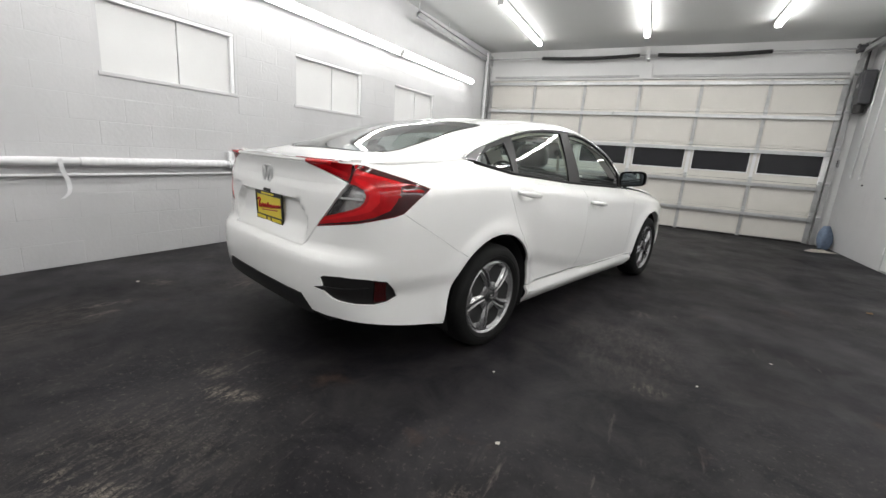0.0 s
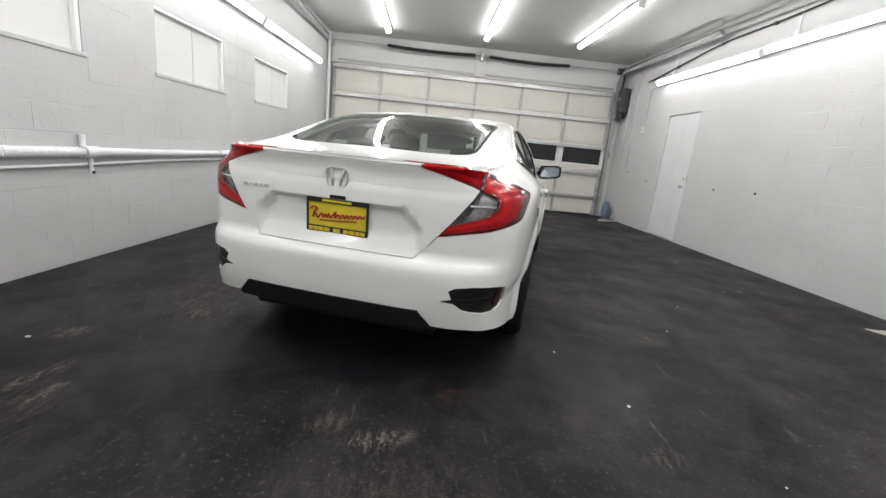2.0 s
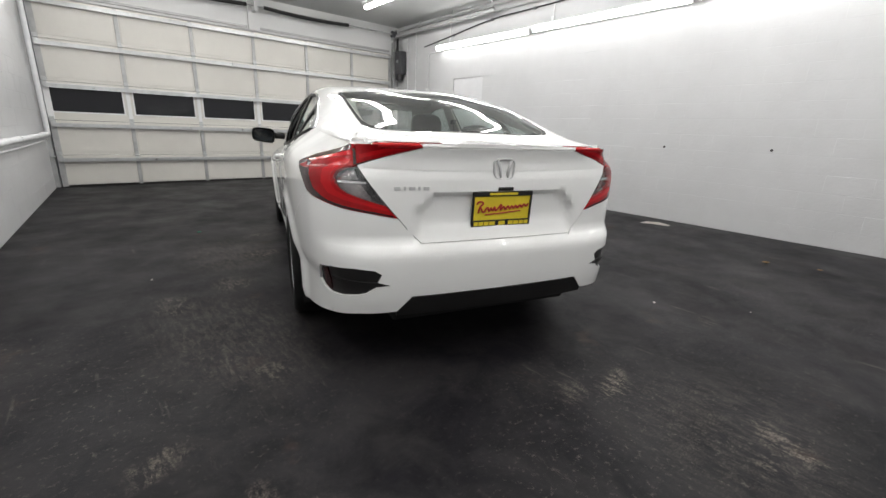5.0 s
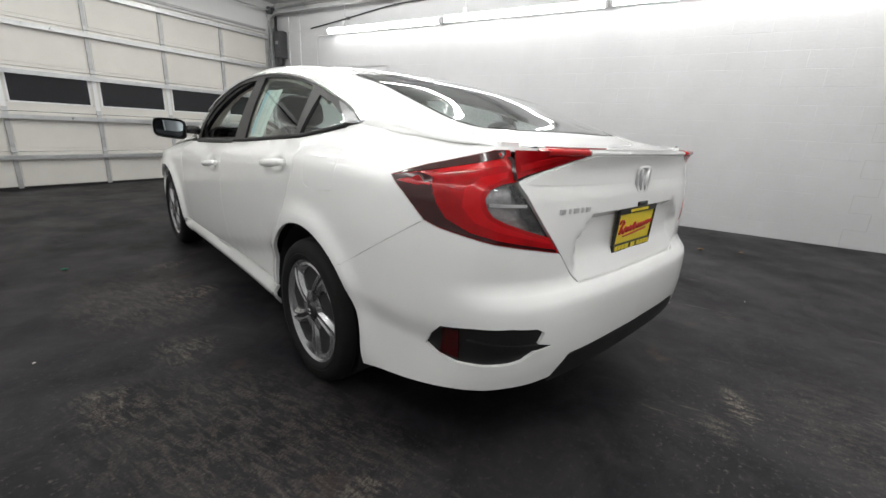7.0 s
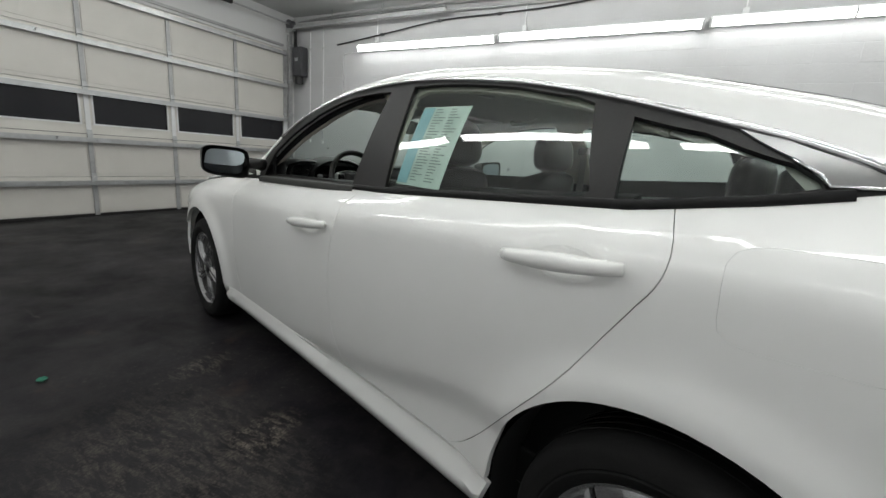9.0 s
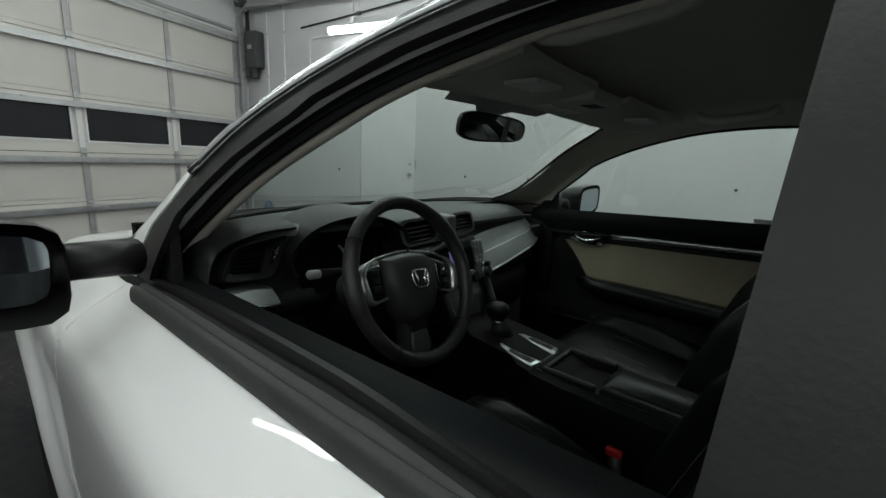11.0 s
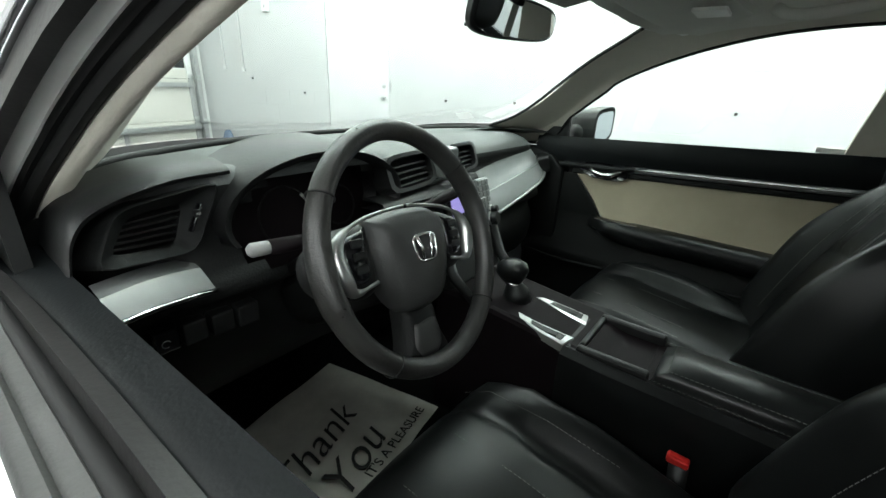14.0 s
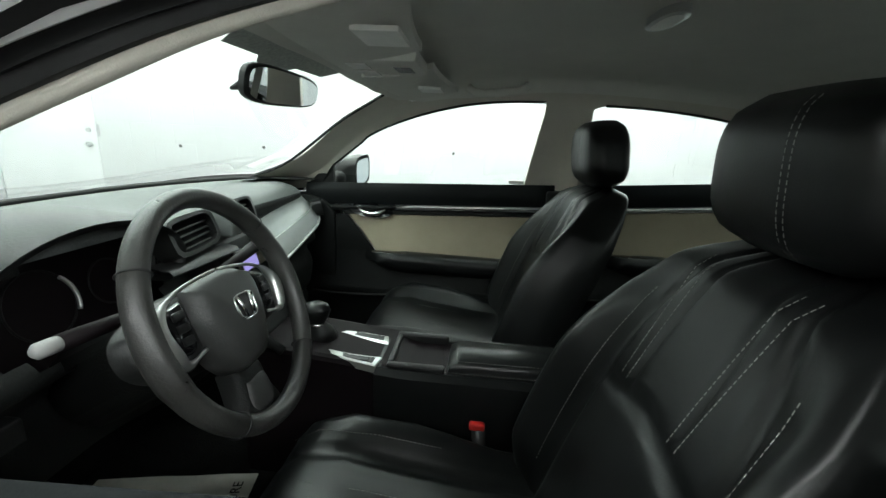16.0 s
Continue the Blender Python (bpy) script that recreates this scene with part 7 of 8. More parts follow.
st2 = section("wiper_stalk", "black column stalk with printed marks")
tube(b := bmesh.new(), [(-0.30, 2.85, 0.962), (-0.24, 2.846, 0.975), (-0.175, 2.842, 0.988)], [0.010, 0.0085, 0.011], 12)
part("arm", b, M_DIAL, st2, smooth=True)

# centre console
con = section("centre_console", "black centre console with a silver-edged gear plate")
b = bmesh.new()
prism(b, [(2.95, 0.30), (2.95, 0.735), (2.86, 0.738), (2.60, 0.712), (2.56, 0.700), (2.05, 0.700), (2.02, 0.66), (2.02, 0.30)], "x", -0.085, 0.105, bevel=0.012)
part("console_body", b, M_DIAL, con)
for s, xo in ((-1, -0.100), (1, 0.095)):
    loft("console_rail", [[(xo - s * 0.030, y, 0.690 + z0), (xo - s * 0.026, y, 0.706 + z0), (xo - s * 0.012, y, 0.710 + z0), (xo + s * 0.004, y, 0.700 + z0), (xo + s * 0.008, y, 0.66 + z0), (xo, y, 0.60 + z0), (xo - s * 0.01, y, 0.42)]
                          for y, z0 in ((2.64, 0.006), (2.56, 0.0), (2.3, -0.002), (2.04, -0.004))], M_LEATHER, con, "padded black console edge")
    stitch(con, [(xo - s * 0.024, y, 0.7085) for y in (2.50, 2.1)])
b = bmesh.new()
prism(b, [(-0.088, 2.628), (0.046, 2.628), (0.048, 2.70), (0.036, 2.84), (-0.056, 2.84), (-0.080, 2.70)], "z", 0.69, 0.716, bevel=0.006)
part("gear_plate", b, M_HARD, con, "black gear plate")
# two bright bezels, each a blade that widens to a blunt end round its buttons
for pts_o, pts_i in (([(-0.050, 2.815), (-0.068, 2.750), (-0.084, 2.690), (-0.093, 2.640)], [(-0.043, 2.814), (-0.052, 2.750), (-0.056, 2.700), (-0.054, 2.633)]),
                     ([(0.036, 2.815), (0.045, 2.750), (0.049, 2.690), (0.047, 2.640)], [(0.029, 2.814), (0.031, 2.750), (0.020, 2.700), (0.010, 2.633)])):
    lo, li = smooth_curve(pts_o, 18), smooth_curve(pts_i, 18)
    rows = []
    for i, (o_, i_) in enumerate(zip(lo, li)):
        z = 0.730 - 0.010 * i / 17
        rows.append([(o_[0], o_[1], z - 0.018), (o_[0], o_[1], z - 0.002), (o_[0] * 0.9 + i_[0] * 0.1, o_[1], z), (o_[0] * 0.1 + i_[0] * 0.9, i_[1], z + 0.0005), (i_[0], i_[1], z - 0.003), (i_[0], i_[1], z - 0.018)])
    bez = loft("silver_bezel", rows, M_SATIN, con, "satin silver plate bezel", caps=True, angle=30)
    rows = []
    for i in range(9, 17):
        o_, i_ = lo[i], li[i]
        z = 0.7312 - 0.010 * i / 17
        rows.append([(o_[0] * (1 - k) + i_[0] * k, o_[1] * (1 - k) + i_[1] * k, z + dz) for k, dz in ((0.20, -0.004), (0.22, 0.0), (0.80, 0.0), (0.82, -0.004))])
    loft("bezel_inset", rows, M_HARD, bez, "gloss black button inset", caps=True, angle=30)
    c = ((lo[14][0] + li[14][0]) / 2, (lo[14][1] + li[14][1]) / 2)
    part("console_button", bx(c[0] - 0.008, c[1] - 0.009, 0.7215, c[0] + 0.008, c[1] + 0.009, 0.7245, bevel=0.001), M_HARD, con)
part("gate_slot", bx(-0.030, 2.70, 0.7155, 0.012, 2.81, 0.7185, bevel=0.001), M_PIANO, con, "gloss black gate")
sh = section("gear_lever", "black gear lever with a bright collar")
tube(b := bmesh.new(), [(0.0, 2.785, 0.722), (0.0, 2.790, 0.745), (0.0, 2.798, 0.762), (0.0, 2.80, 0.785)], [0.034, 0.027, 0.016, 0.014], 14)
part("boot", b, M_HARD, sh, smooth=True)
b = bmesh.new()
lathe(b, [(0.0, 0.046), (0.016, 0.044), (0.026, 0.035), (0.028, 0.020), (0.022, 0.006), (0.014, -0.006), (0.012, -0.012)], 24, Matrix.Translation((0, 2.800, 0.768)) @ Matrix.Rotation(radians(-12), 4, "X") @ Matrix.Diagonal((1, 1.35, 1, 1)))
part("knob", b, M_LEATHER, sh, smooth=True)
part("collar", lathe(bmesh.new(), [(0.0135, 0.0), (0.0155, 0.002), (0.0155, 0.006), (0.0135, 0.008)], 20, Matrix.Translation((0, 2.798, 0.757)) @ Matrix.Diagonal((1.2, 1.2, 1, 1))), M_CHROME, sh, smooth=True)
# cup well and armrest lid
b = bmesh.new()
grid(b, [[(x, y, 0.7015) for x, y in ((-0.066, 2.50), (0.066, 2.50), (0.066, 2.595), (-0.066, 2.595))], [(x, y, 0.69) for x, y in ((-0.060, 2.505), (0.060, 2.505), (0.060, 2.59), (-0.060, 2.59))]], close_v=True)
part("cup_well", b, M_DIAL, con)
for x0, x1, y0, y1 in ((-0.084, -0.068, 2.492, 2.618), (0.062, 0.078, 2.492, 2.618), (-0.068, 0.062, 2.606, 2.618)):
    part("tray_rim", bx(x0, y0, 0.698, x1, y1, 0.722, bevel=0.005), M_HARD, con, "raised tray edge")
arm = section("armrest", "black stitched leather armrest lid")
rows = []
for y, k in ((2.488, 0.0), (2.484, 0.7), (2.46, 1.0), (2.3, 1.0), (2.12, 1.0), (2.09, 0.7), (2.085, 0.0)):
    rows.append([(-0.015 + x * 0.92, y, 0.698 + h * k) for x, h in ((-0.060, 0), (-0.062, 0.022), (-0.052, 0.032), (0.0, 0.036), (0.052, 0.032), (0.062, 0.022), (0.060, 0))])
loft("lid", rows, M_LEATHER, arm, angle=60)
for s in (-1, 1):
    stitch(arm, [(-0.015 + s * 0.049, 2.465, 0.7305), (-0.015 + s * 0.049, 2.3, 0.7305), (-0.015 + s * 0.049, 2.1, 0.7305)])
stitch(arm, [(-0.06, 2.468, 0.7315), (0.032, 2.468, 0.7315)])


# seats
def seat(cx, name, s_in, aft=0.0):
    """A front seat: cushion, back with side bolsters, head restraint on posts. s_in: side of the console."""
    st = section(name, "black leather front seat with pale stitching")
    # cushion: sections along y
    rows = []
    ys = [2.79, 2.782, 2.76, 2.71, 2.60, 2.48, 2.38, 2.30]
    tops = [0.50, 0.570, 0.606, 0.630, 0.624, 0.608, 0.597, 0.59]
    for y, zt in zip(ys, tops):
        row = []
        for u in np.linspace(-1, 1, 25):
            bol = 0.038 * float(sstep(0.60, 0.86, abs(u))) * min(1, max(0, (2.78 - y) / 0.12)) * (1 - 0.5 * float(sstep(2.5, 2.4, y)))
            edge = float(sstep(0.90, 1.0, abs(u)))
            x = cx + u * 0.240
            pillow = 0.012 * math.cos(u * math.pi * 0.8)
            groove = -0.010 * math.exp(-((abs(u) - 0.60) / 0.03) ** 2) * (1 if y < 2.75 else 0.4)
            row.append((x, y, zt + bol + pillow + groove - 0.10 * edge ** 1.5))
        row = [(row[0][0], y, 0.40)] + row + [(row[-1][0], y, 0.40)]
        rows.append(row)
    fr = [(r[0], 2.775, 0.42) for r in rows[0]]
    loft("cushion", [fr] + rows, M_LEATHER, st, "black leather cushion", angle=80, sub=1)
    for u in (-0.62, 0.62):
        stitch(st, [(cx + u * 0.240 * 1.10, y, zt + 0.020 + 0.016 * min(1, max(0, (2.78 - y) / 0.12))) for y, zt in list(zip(ys, tops))[2:6]])
    for u in (-0.25, 0.25):
        stitch(st, [(cx + u * 0.240, y, zt + 0.0128) for y, zt in list(zip(ys, tops))[3:6]])

    # back: local frame leaning back
    lean = Matrix.Translation((cx, 2.285 - aft, 0.60)) @ Matrix.Rotation(radians(22), 4, "X")
    rows = []
    zs = [-0.06, 0.0, 0.06, 0.14, 0.22, 0.30, 0.38, 0.44, 0.49, 0.515, 0.525]
    half = [0.235, 0.245, 0.25, 0.252, 0.25, 0.243, 0.228, 0.20, 0.165, 0.135, 0.10]
    fine_z = np.concatenate([np.linspace(-0.06, 0.50, 44), [0.508, 0.515, 0.521, 0.525]])
    for z, h in [(float(q), float(np.interp(q, zs, half))) for q in fine_z]:
        row = []
        for u in np.linspace(-1, 1, 61):
            bol = 0.062 * float(sstep(0.58, 0.84, abs(u))) * float(sstep(0.50, 0.20, z)) * float(sstep(-0.1, 0.03, z))
            edge = float(sstep(0.88, 1.0, abs(u)))
            groove = -0.007 * math.exp(-((abs(u) - 0.58 + 0.10 * float(sstep(0.28, 0.5, z))) / 0.036) ** 2) - 0.009 * math.exp(-((z - 0.262 + 0.05 * abs(u)) / 0.012) ** 2) * float(sstep(0.60, 0.48, abs(u))) - 0.005 * math.exp(-((abs(u) - 0.26) / 0.022) ** 2) * float(sstep(0.25, 0.28, z))
            top = float(sstep(0.45, 0.53, z))
            f = 0.045 + bol + groove + 0.012 * math.cos(u * 1.4) - 0.085 * edge ** 1.4 - 0.05 * top * (1 - edge) + 0.012 * math.sin(math.pi * min(1, max(0, z / 0.5)))
            row.append(lean @ Vector((u * h, f, z)))
        back = [lean @ Vector((u * h * 0.98, -0.075 + 0.03 * abs(u) ** 3 + 0.04 * float(sstep(0.45, 0.53, z)) * (1 - abs(u) ** 3), z)) for u in np.linspace(1, -1, 12)]
        rows.append([tuple(v) for v in row + back])
    loft("backrest", rows, M_LEATHER, st, "black leather backrest", close_v=True, caps=True, angle=80)
    for u0, u1 in ((-0.33, -0.36), (-0.26, -0.27), (0.26, 0.27), (0.33, 0.36)):
        stitch(st, [lean @ Vector((u0 * 0.25 + (u1 - u0) * 0.25 * t, 0.0625 + 0.012 * math.sin(math.pi * min(1, (0.27 + 0.21 * t) / 0.5)) - 0.05 * float(sstep(0.45, 0.53, 0.27 + 0.21 * t)), 0.27 + 0.21 * t)) for t in np.linspace(0, 1, 8)])
    for u in (-0.66, 0.66):
        pts = []
        for z in np.linspace(0.02, 0.40, 12):
            h = float(np.interp(z, zs, half))
            bol = 0.062 * float(sstep(0.58, 0.84, abs(u))) * float(sstep(0.50, 0.20, z)) * float(sstep(-0.1, 0.03, z))
            pts.append(lean @ Vector((u * h, 0.0465 + bol + 0.012 * math.cos(u * 1.4) + 0.012 * math.sin(math.pi * min(1, max(0, z / 0.5))), z)))
        stitch(st, pts)
    # head restraint
    hr = Matrix.Translation((cx, 2.105 - aft * 0.6, 1.172 + aft * 0.1)) @ Matrix.Rotation(radians(-6), 4, "X")
    rows = []
    for z in np.linspace(-1, 1, 13):
        k = max(0.02, 1 - abs(z) ** 3.2) ** (1 / 3.2)
        wz = 0.138 - 0.010 * z
        row = []
        for a in np.linspace(0, 2 * math.pi, 36, endpoint=False):
            ca, sa = math.cos(a), math.sin(a)
            r = (abs(ca) ** 3.2 + abs(sa) ** 3.2) ** (-1 / 3.2)
            gr = 1 - 0.02 * math.exp(-((abs(ca) - 0.55) / 0.05) ** 2) * (sa > 0)
            row.append(hr @ Vector((ca * r * wz * k, sa * r * (0.058 + 0.008 * (sa > 0)) * k * gr, z * 0.090)))
        rows.append([tuple(v) for v in row])
    hd = loft("headrest", rows, M_LEATHER, st, "black leather head restraint", close_v=True, caps=True, angle=80, sub=1)
    for u in (-0.36, -0.28):
        pts = [hr @ Vector((u * 0.122, 0.0665 * max(0.02, 1 - abs(z) ** 3.2) ** (1 / 3.2), z * 0.0905)) for z in np.linspace(-0.9, 0.93, 14)]
        stitch(hd, pts)
    for s in (-1, 1):
        tube(b := bmesh.new(), [hr @ Vector((s * 0.055, -0.01, -0.09)), hr @ Vector((s * 0.055, -0.03, -0.17))], 0.006, 10)
        part("post", b, M_HARD, st, smooth=True)
    # plastic side cover and buckle
    b = bmesh.new()
    box(b, cx - 0.235, 2.24, 0.36, cx + 0.235, 2.74, 0.52, bevel=0.02)
    part("seat_base", b, M_HARD, st)
    xb = cx + s_in * 0.246
    part("buckle_stalk", tube(bmesh.new(), [(xb, 2.40, 0.48), (xb, 2.415, 0.630)], 0.014, 10, squash=0.6), M_HARD, st, smooth=True)
    part("buckle", bx(xb - 0.008, 2.402, 0.628, xb + 0.008, 2.434, 0.643, bevel=0.004, m=None), M_REDPLASTIC, st, "red seat belt buckle button")
    return st


seat(-0.39, "front_seat", 1, 0.03)
seat(0.39, "front_seat", -1)

# rear bench, parcel shelf, floor, firewall
bench = section("rear_bench", "black leather rear bench")
rows = []
for y, z in ((1.72, 0.40), (1.72, 0.56), (1.68, 0.60), (1.5, 0.60), (1.30, 0.57)):
    rows.append([(x, y, z + 0.012 * math.cos(x * 9)) for x in np.linspace(-0.62, 0.62, 30)])
loft("cushion", rows, M_LEATHER, bench, angle=70)
rows = []
for y, z in ((1.32, 0.57), (1.27, 0.75), (1.19, 0.95), (1.13, 1.03), (1.08, 1.04), (1.05, 1.0)):
    rows.append([(x, y + 0.012 * math.cos(x * 9), z) for x in np.linspace(-0.62, 0.62, 30)])
loft("backrest", rows, M_LEATHER, bench, angle=70)
for x in (-0.38, 0.38):
    rows = []
    for z in np.linspace(-1, 1, 9):
        k = max(0.02, 1 - abs(z) ** 3) ** (1 / 3)
        rows.append([(x + 0.12 * k * math.cos(a), 1.09 + 0.045 * k * math.sin(a), 1.10 + 0.07 * z) for a in np.linspace(0, 2 * math.pi, 24, endpoint=False)])
    loft("headrest", rows, M_LEATHER, bench, close_v=True, caps=True, angle=80)
part("parcel_shelf", bx(-0.66, 0.50, 1.01, 0.66, 1.06, 1.03, bevel=0.004), M_CARPET, car, "black parcel shelf")
part("carpet", bx(-0.70, 1.2, 0.265, 0.70, 3.45, 0.392), M_CARPET, car, "black carpeted floor")
part("firewall_lining", bx(-0.70, 3.43, 0.28, 0.70, 3.46, 1.0), M_CARPET, car, "black carpeted bulkhead")
part("bench_riser", bx(-0.70, 1.16, 0.28, 0.70, 1.2, 0.6), M_CARPET, car)
part("toe_board", prism(bmesh.new(), [(3.30, 0.394), (3.43, 0.394), (3.43, 0.56)], "x", -0.68, 0.68), M_CARPET, car)
for s in (-1, 1):
    part("door_sill", bx(min(s * 0.745, s * 0.70), 1.2, 0.24, max(s * 0.745, s * 0.70), 3.1, 0.36, bevel=0.01), M_HARD, car)

# mirror, visors, roof console, lamp, grab handles
mir = section("rear_view_mirror", "black framed rear-view mirror on a stalk")
MM = Matrix.Translation((-0.03, 2.842, 1.272)) @ Matrix.Rotation(radians(-9), 4, "Z") @ Matrix.Rotation(radians(12), 4, "X")
rows = []
for y, k in ((0.022, 0.5), (0.018, 0.85), (0.005, 1.0), (-0.006, 1.0), (-0.009, 0.96)):
    row = []
    for a in np.linspace(0, 2 * math.pi, 40, endpoint=False):
        ca, sa = math.cos(a), math.sin(a)
        r = (abs(ca) ** 3.6 + abs(sa) ** 3.6) ** (-1 / 3.6)
        row.append(tuple(MM @ Vector((ca * r * 0.118 * k, y, sa * r * 0.034 * k * (1 - 0.12 * ca)))))
    rows.append(row)
loft("housing", rows, M_HARD, mir, close_v=True, caps=True, angle=50)
b = bmesh.new()
b.faces.new([b.verts.new(MM @ Vector((Vector((math.cos(a), math.sin(a), 0)).x * (abs(math.cos(a)) ** 3.6 + abs(math.sin(a)) ** 3.6) ** (-1 / 3.6) * 0.110, -0.0105, math.sin(a) * (abs(math.cos(a)) ** 3.6 + abs(math.sin(a)) ** 3.6) ** (-1 / 3.6) * 0.029 * (1 - 0.12 * math.cos(a))))) for a in np.linspace(0, 2 * math.pi, 40, endpoint=False)])
bmesh.ops.recalc_face_normals(b, faces=b.faces)
part("glass", b, M_MIRROR, mir, "mirror glass")
tube(b := bmesh.new(), [MM @ Vector((-0.02, 0.02, 0.0)), (-0.01, 2.87, 1.288), (0.0, 2.885, 1.30)], [0.012, 0.010, 0.014], 10)
part("stalk", b, M_HARD, mir, smooth=True)
tube(b := bmesh.new(), [(-0.02, 2.875, 1.292), (-0.02, 2.91, 1.282), (-0.02, 2.955, 1.268)], [0.018, 0.016, 0.003], 10)
part("mount", b, M_SOFT, mir, "black mirror mount on the screen", smooth=True)
# dotted shade band at the top of the windscreen
band = [(2.79, 0.87), (2.868, 0.90), (2.876, 0.965), (2.905, 0.985), (2.905, 1.03), (2.878, 1.05), (2.872, 1.12), (2.79, 1.15)]
body("shade_band", sunk(up, 0.006), [band], material("dotted_screen_band", (0.42, 0.43, 0.40), 0.7, vary=0.25, scale=140), car, "grey dotted band on the windscreen", step=0.04, hem=0, gap=0)

for s in (-1, 1):
    vis = section("sun_visor", "pale grey sun visor folded up")
    rows = []
    for t in np.linspace(0, 1, 10):
        x = s * (0.10 + 0.36 * t)
        row = []
        for q in np.linspace(0, 1, 8):
            yy = 2.735 - 0.02 * t ** 2 * 2 - 0.165 * q
            vv_ = float(np.interp(abs(x), [0, 0.62], [1.0, 0.62]))
            p = sunk(up, 0.046)(np.array([yy]), np.array([vv_]))[0]
            row.append((x, yy, float(p[2]) - 0.002 - 0.012 * q - 0.008 * math.sin(math.pi * q)))
        rows.append(row)
    b = bmesh.new()
    lo = [[(x, y, z - 0.014) for x, y, z in r] for r in rows]
    grid(b, rows)
    grid(b, lo)
    n_ = len(rows)
    edge_a = rows[0] + [r[-1] for r in rows[1:]] + rows[-1][::-1][1:] + [r[0] for r in rows[::-1]][1:-1]
    grid(b, [edge_a, [(x, y, z - 0.014) for x, y, z in edge_a]], close_v=True)
    bmesh.ops.recalc_face_normals(b, faces=b.faces)
    part("visor_board", b, M_LINER, vis, smooth=True, angle=50)
    c = rows[5][4]
    part("warning_label", bx(c[0] - 0.06, c[1] - 0.065, c[2] - 0.0215, c[0] + 0.03, c[1] - 0.005, c[2] - 0.0150, m=None), M_LABELWHITE, vis, "white printed label")
    # grab handle over the front door
    tube(b := bmesh.new(), [(s * 0.510, 2.50, 1.352), (s * 0.498, 2.48, 1.338), (s * 0.495, 2.45, 1.334), (s * 0.495, 2.36, 1.344), (s * 0.498, 2.33, 1.350), (s * 0.510, 2.31, 1.366)], 0.013, 10)
    part("grab_handle", b, M_LINER, trim, "pale grey grab handle", smooth=True)
    # seat belt on the centre pillar
    bel = section("seat_belt", "grey webbing seat belt on the pillar")
    loft("webbing", [[(s * 0.640, 2.085, 1.20), (s * 0.640, 2.045, 1.20)], [(s * 0.655, 2.09, 1.0), (s * 0.655, 2.05, 1.0)], [(s * 0.66, 2.10, 0.6), (s * 0.66, 2.06, 0.6)], [(s * 0.66, 2.11, 0.36), (s * 0.66, 2.07, 0.36)]], M_BELT, bel)
    part("guide", bx(min(s * 0.620, s * 0.655), 2.035, 1.185, max(s * 0.620, s * 0.655), 2.095, 1.225, bevel=0.006), M_HARD, bel)
    b = bmesh.new()
    prism(b, [(2.02, 0.36), (2.17, 0.36), (2.19, 1.02), (2.02, 1.02)], "x", s * 0.665, s * 0.72, bevel=0.01)
    part("pillar_base", b, M_HARD, bel, "black lower pillar trim")
oc = section("roof_console", "pale grey roof console with map lamps")
zc1 = float(up(2.68, 1.0)[2]) - 0.036
b = bmesh.new()
box(b, -0.085, 2.58, zc1 - 0.035, 0.085, 2.765, zc1 - 0.004, bevel=0.012)
part("console_shell", b, M_LINER, oc, smooth=True, angle=40)
for x in (-0.045, 0.045):
    part("map_lamp", bx(x - 0.028, 2.68, zc1 - 0.039, x + 0.028, 2.72, zc1 - 0.0355, bevel=0.002), M_LABELWHITE, oc, "white lamp lens")
for i in range(6):
    part("grille_slot", bx(-0.03 + i * 0.011, 2.60, zc1 - 0.0365, -0.024 + i * 0.011, 2.635, zc1 - 0.0352), M_HARD, oc)
dome = section("dome_lamp", "pale dome lamp with a silver edge")
zc2 = float(up(2.15, 0.9)[2]) - 0.036
b = bmesh.new()
o = [(-0.14 + 0.060 * math.copysign(abs(math.cos(a)) ** 0.7, math.cos(a)), 2.17 + 0.022 * math.sin(a)) for a in np.linspace(0, 2 * math.pi, 28, endpoint=False)]
grid(b, [[(x, y, zc2) for x, y in o], [(x, y, zc2 - 0.012) for x, y in o], [(-0.14 + (x + 0.14) * 0.8, 2.17 + (y - 2.17) * 0.7, zc2 - 0.014) for x, y in o]], close_v=True)
part("rim", b, M_SATIN, dome, smooth=True, angle=40)
b = bmesh.new()
b.faces.new([b.verts.new((-0.14 + (x + 0.14) * 0.8, 2.17 + (y - 2.17) * 0.7, zc2 - 0.0138)) for x, y in o])
bmesh.ops.recalc_face_normals(b, faces=b.faces)
part("lens", b, M_LABELWHITE, dome)

# paper floor mat with its greeting
mat_m = Matrix.Translation((-0.345, 3.035, 0.426)) @ Matrix.Rotation(radians(11), 4, "Z")
pm = thing("paper_floor_mat", "grey paper floor mat with black lettering in the footwell", "floor mat", at=CABIN)
b = bmesh.new()
rows = [[tuple(mat_m @ Vector((x, y, 0.006 * noise.noise(Vector((x * 9, y * 9, 0)))))) for x in np.linspace(-0.21, 0.21, 22)] for y in np.linspace(-0.17, 0.17, 18)]
lo = [[(x, y, z - 0.0015) for x, y, z in r] for r in rows]
grid(b, rows)
grid(b, lo)
part("sheet", b, M_PAPERMAT, pm, smooth=True)


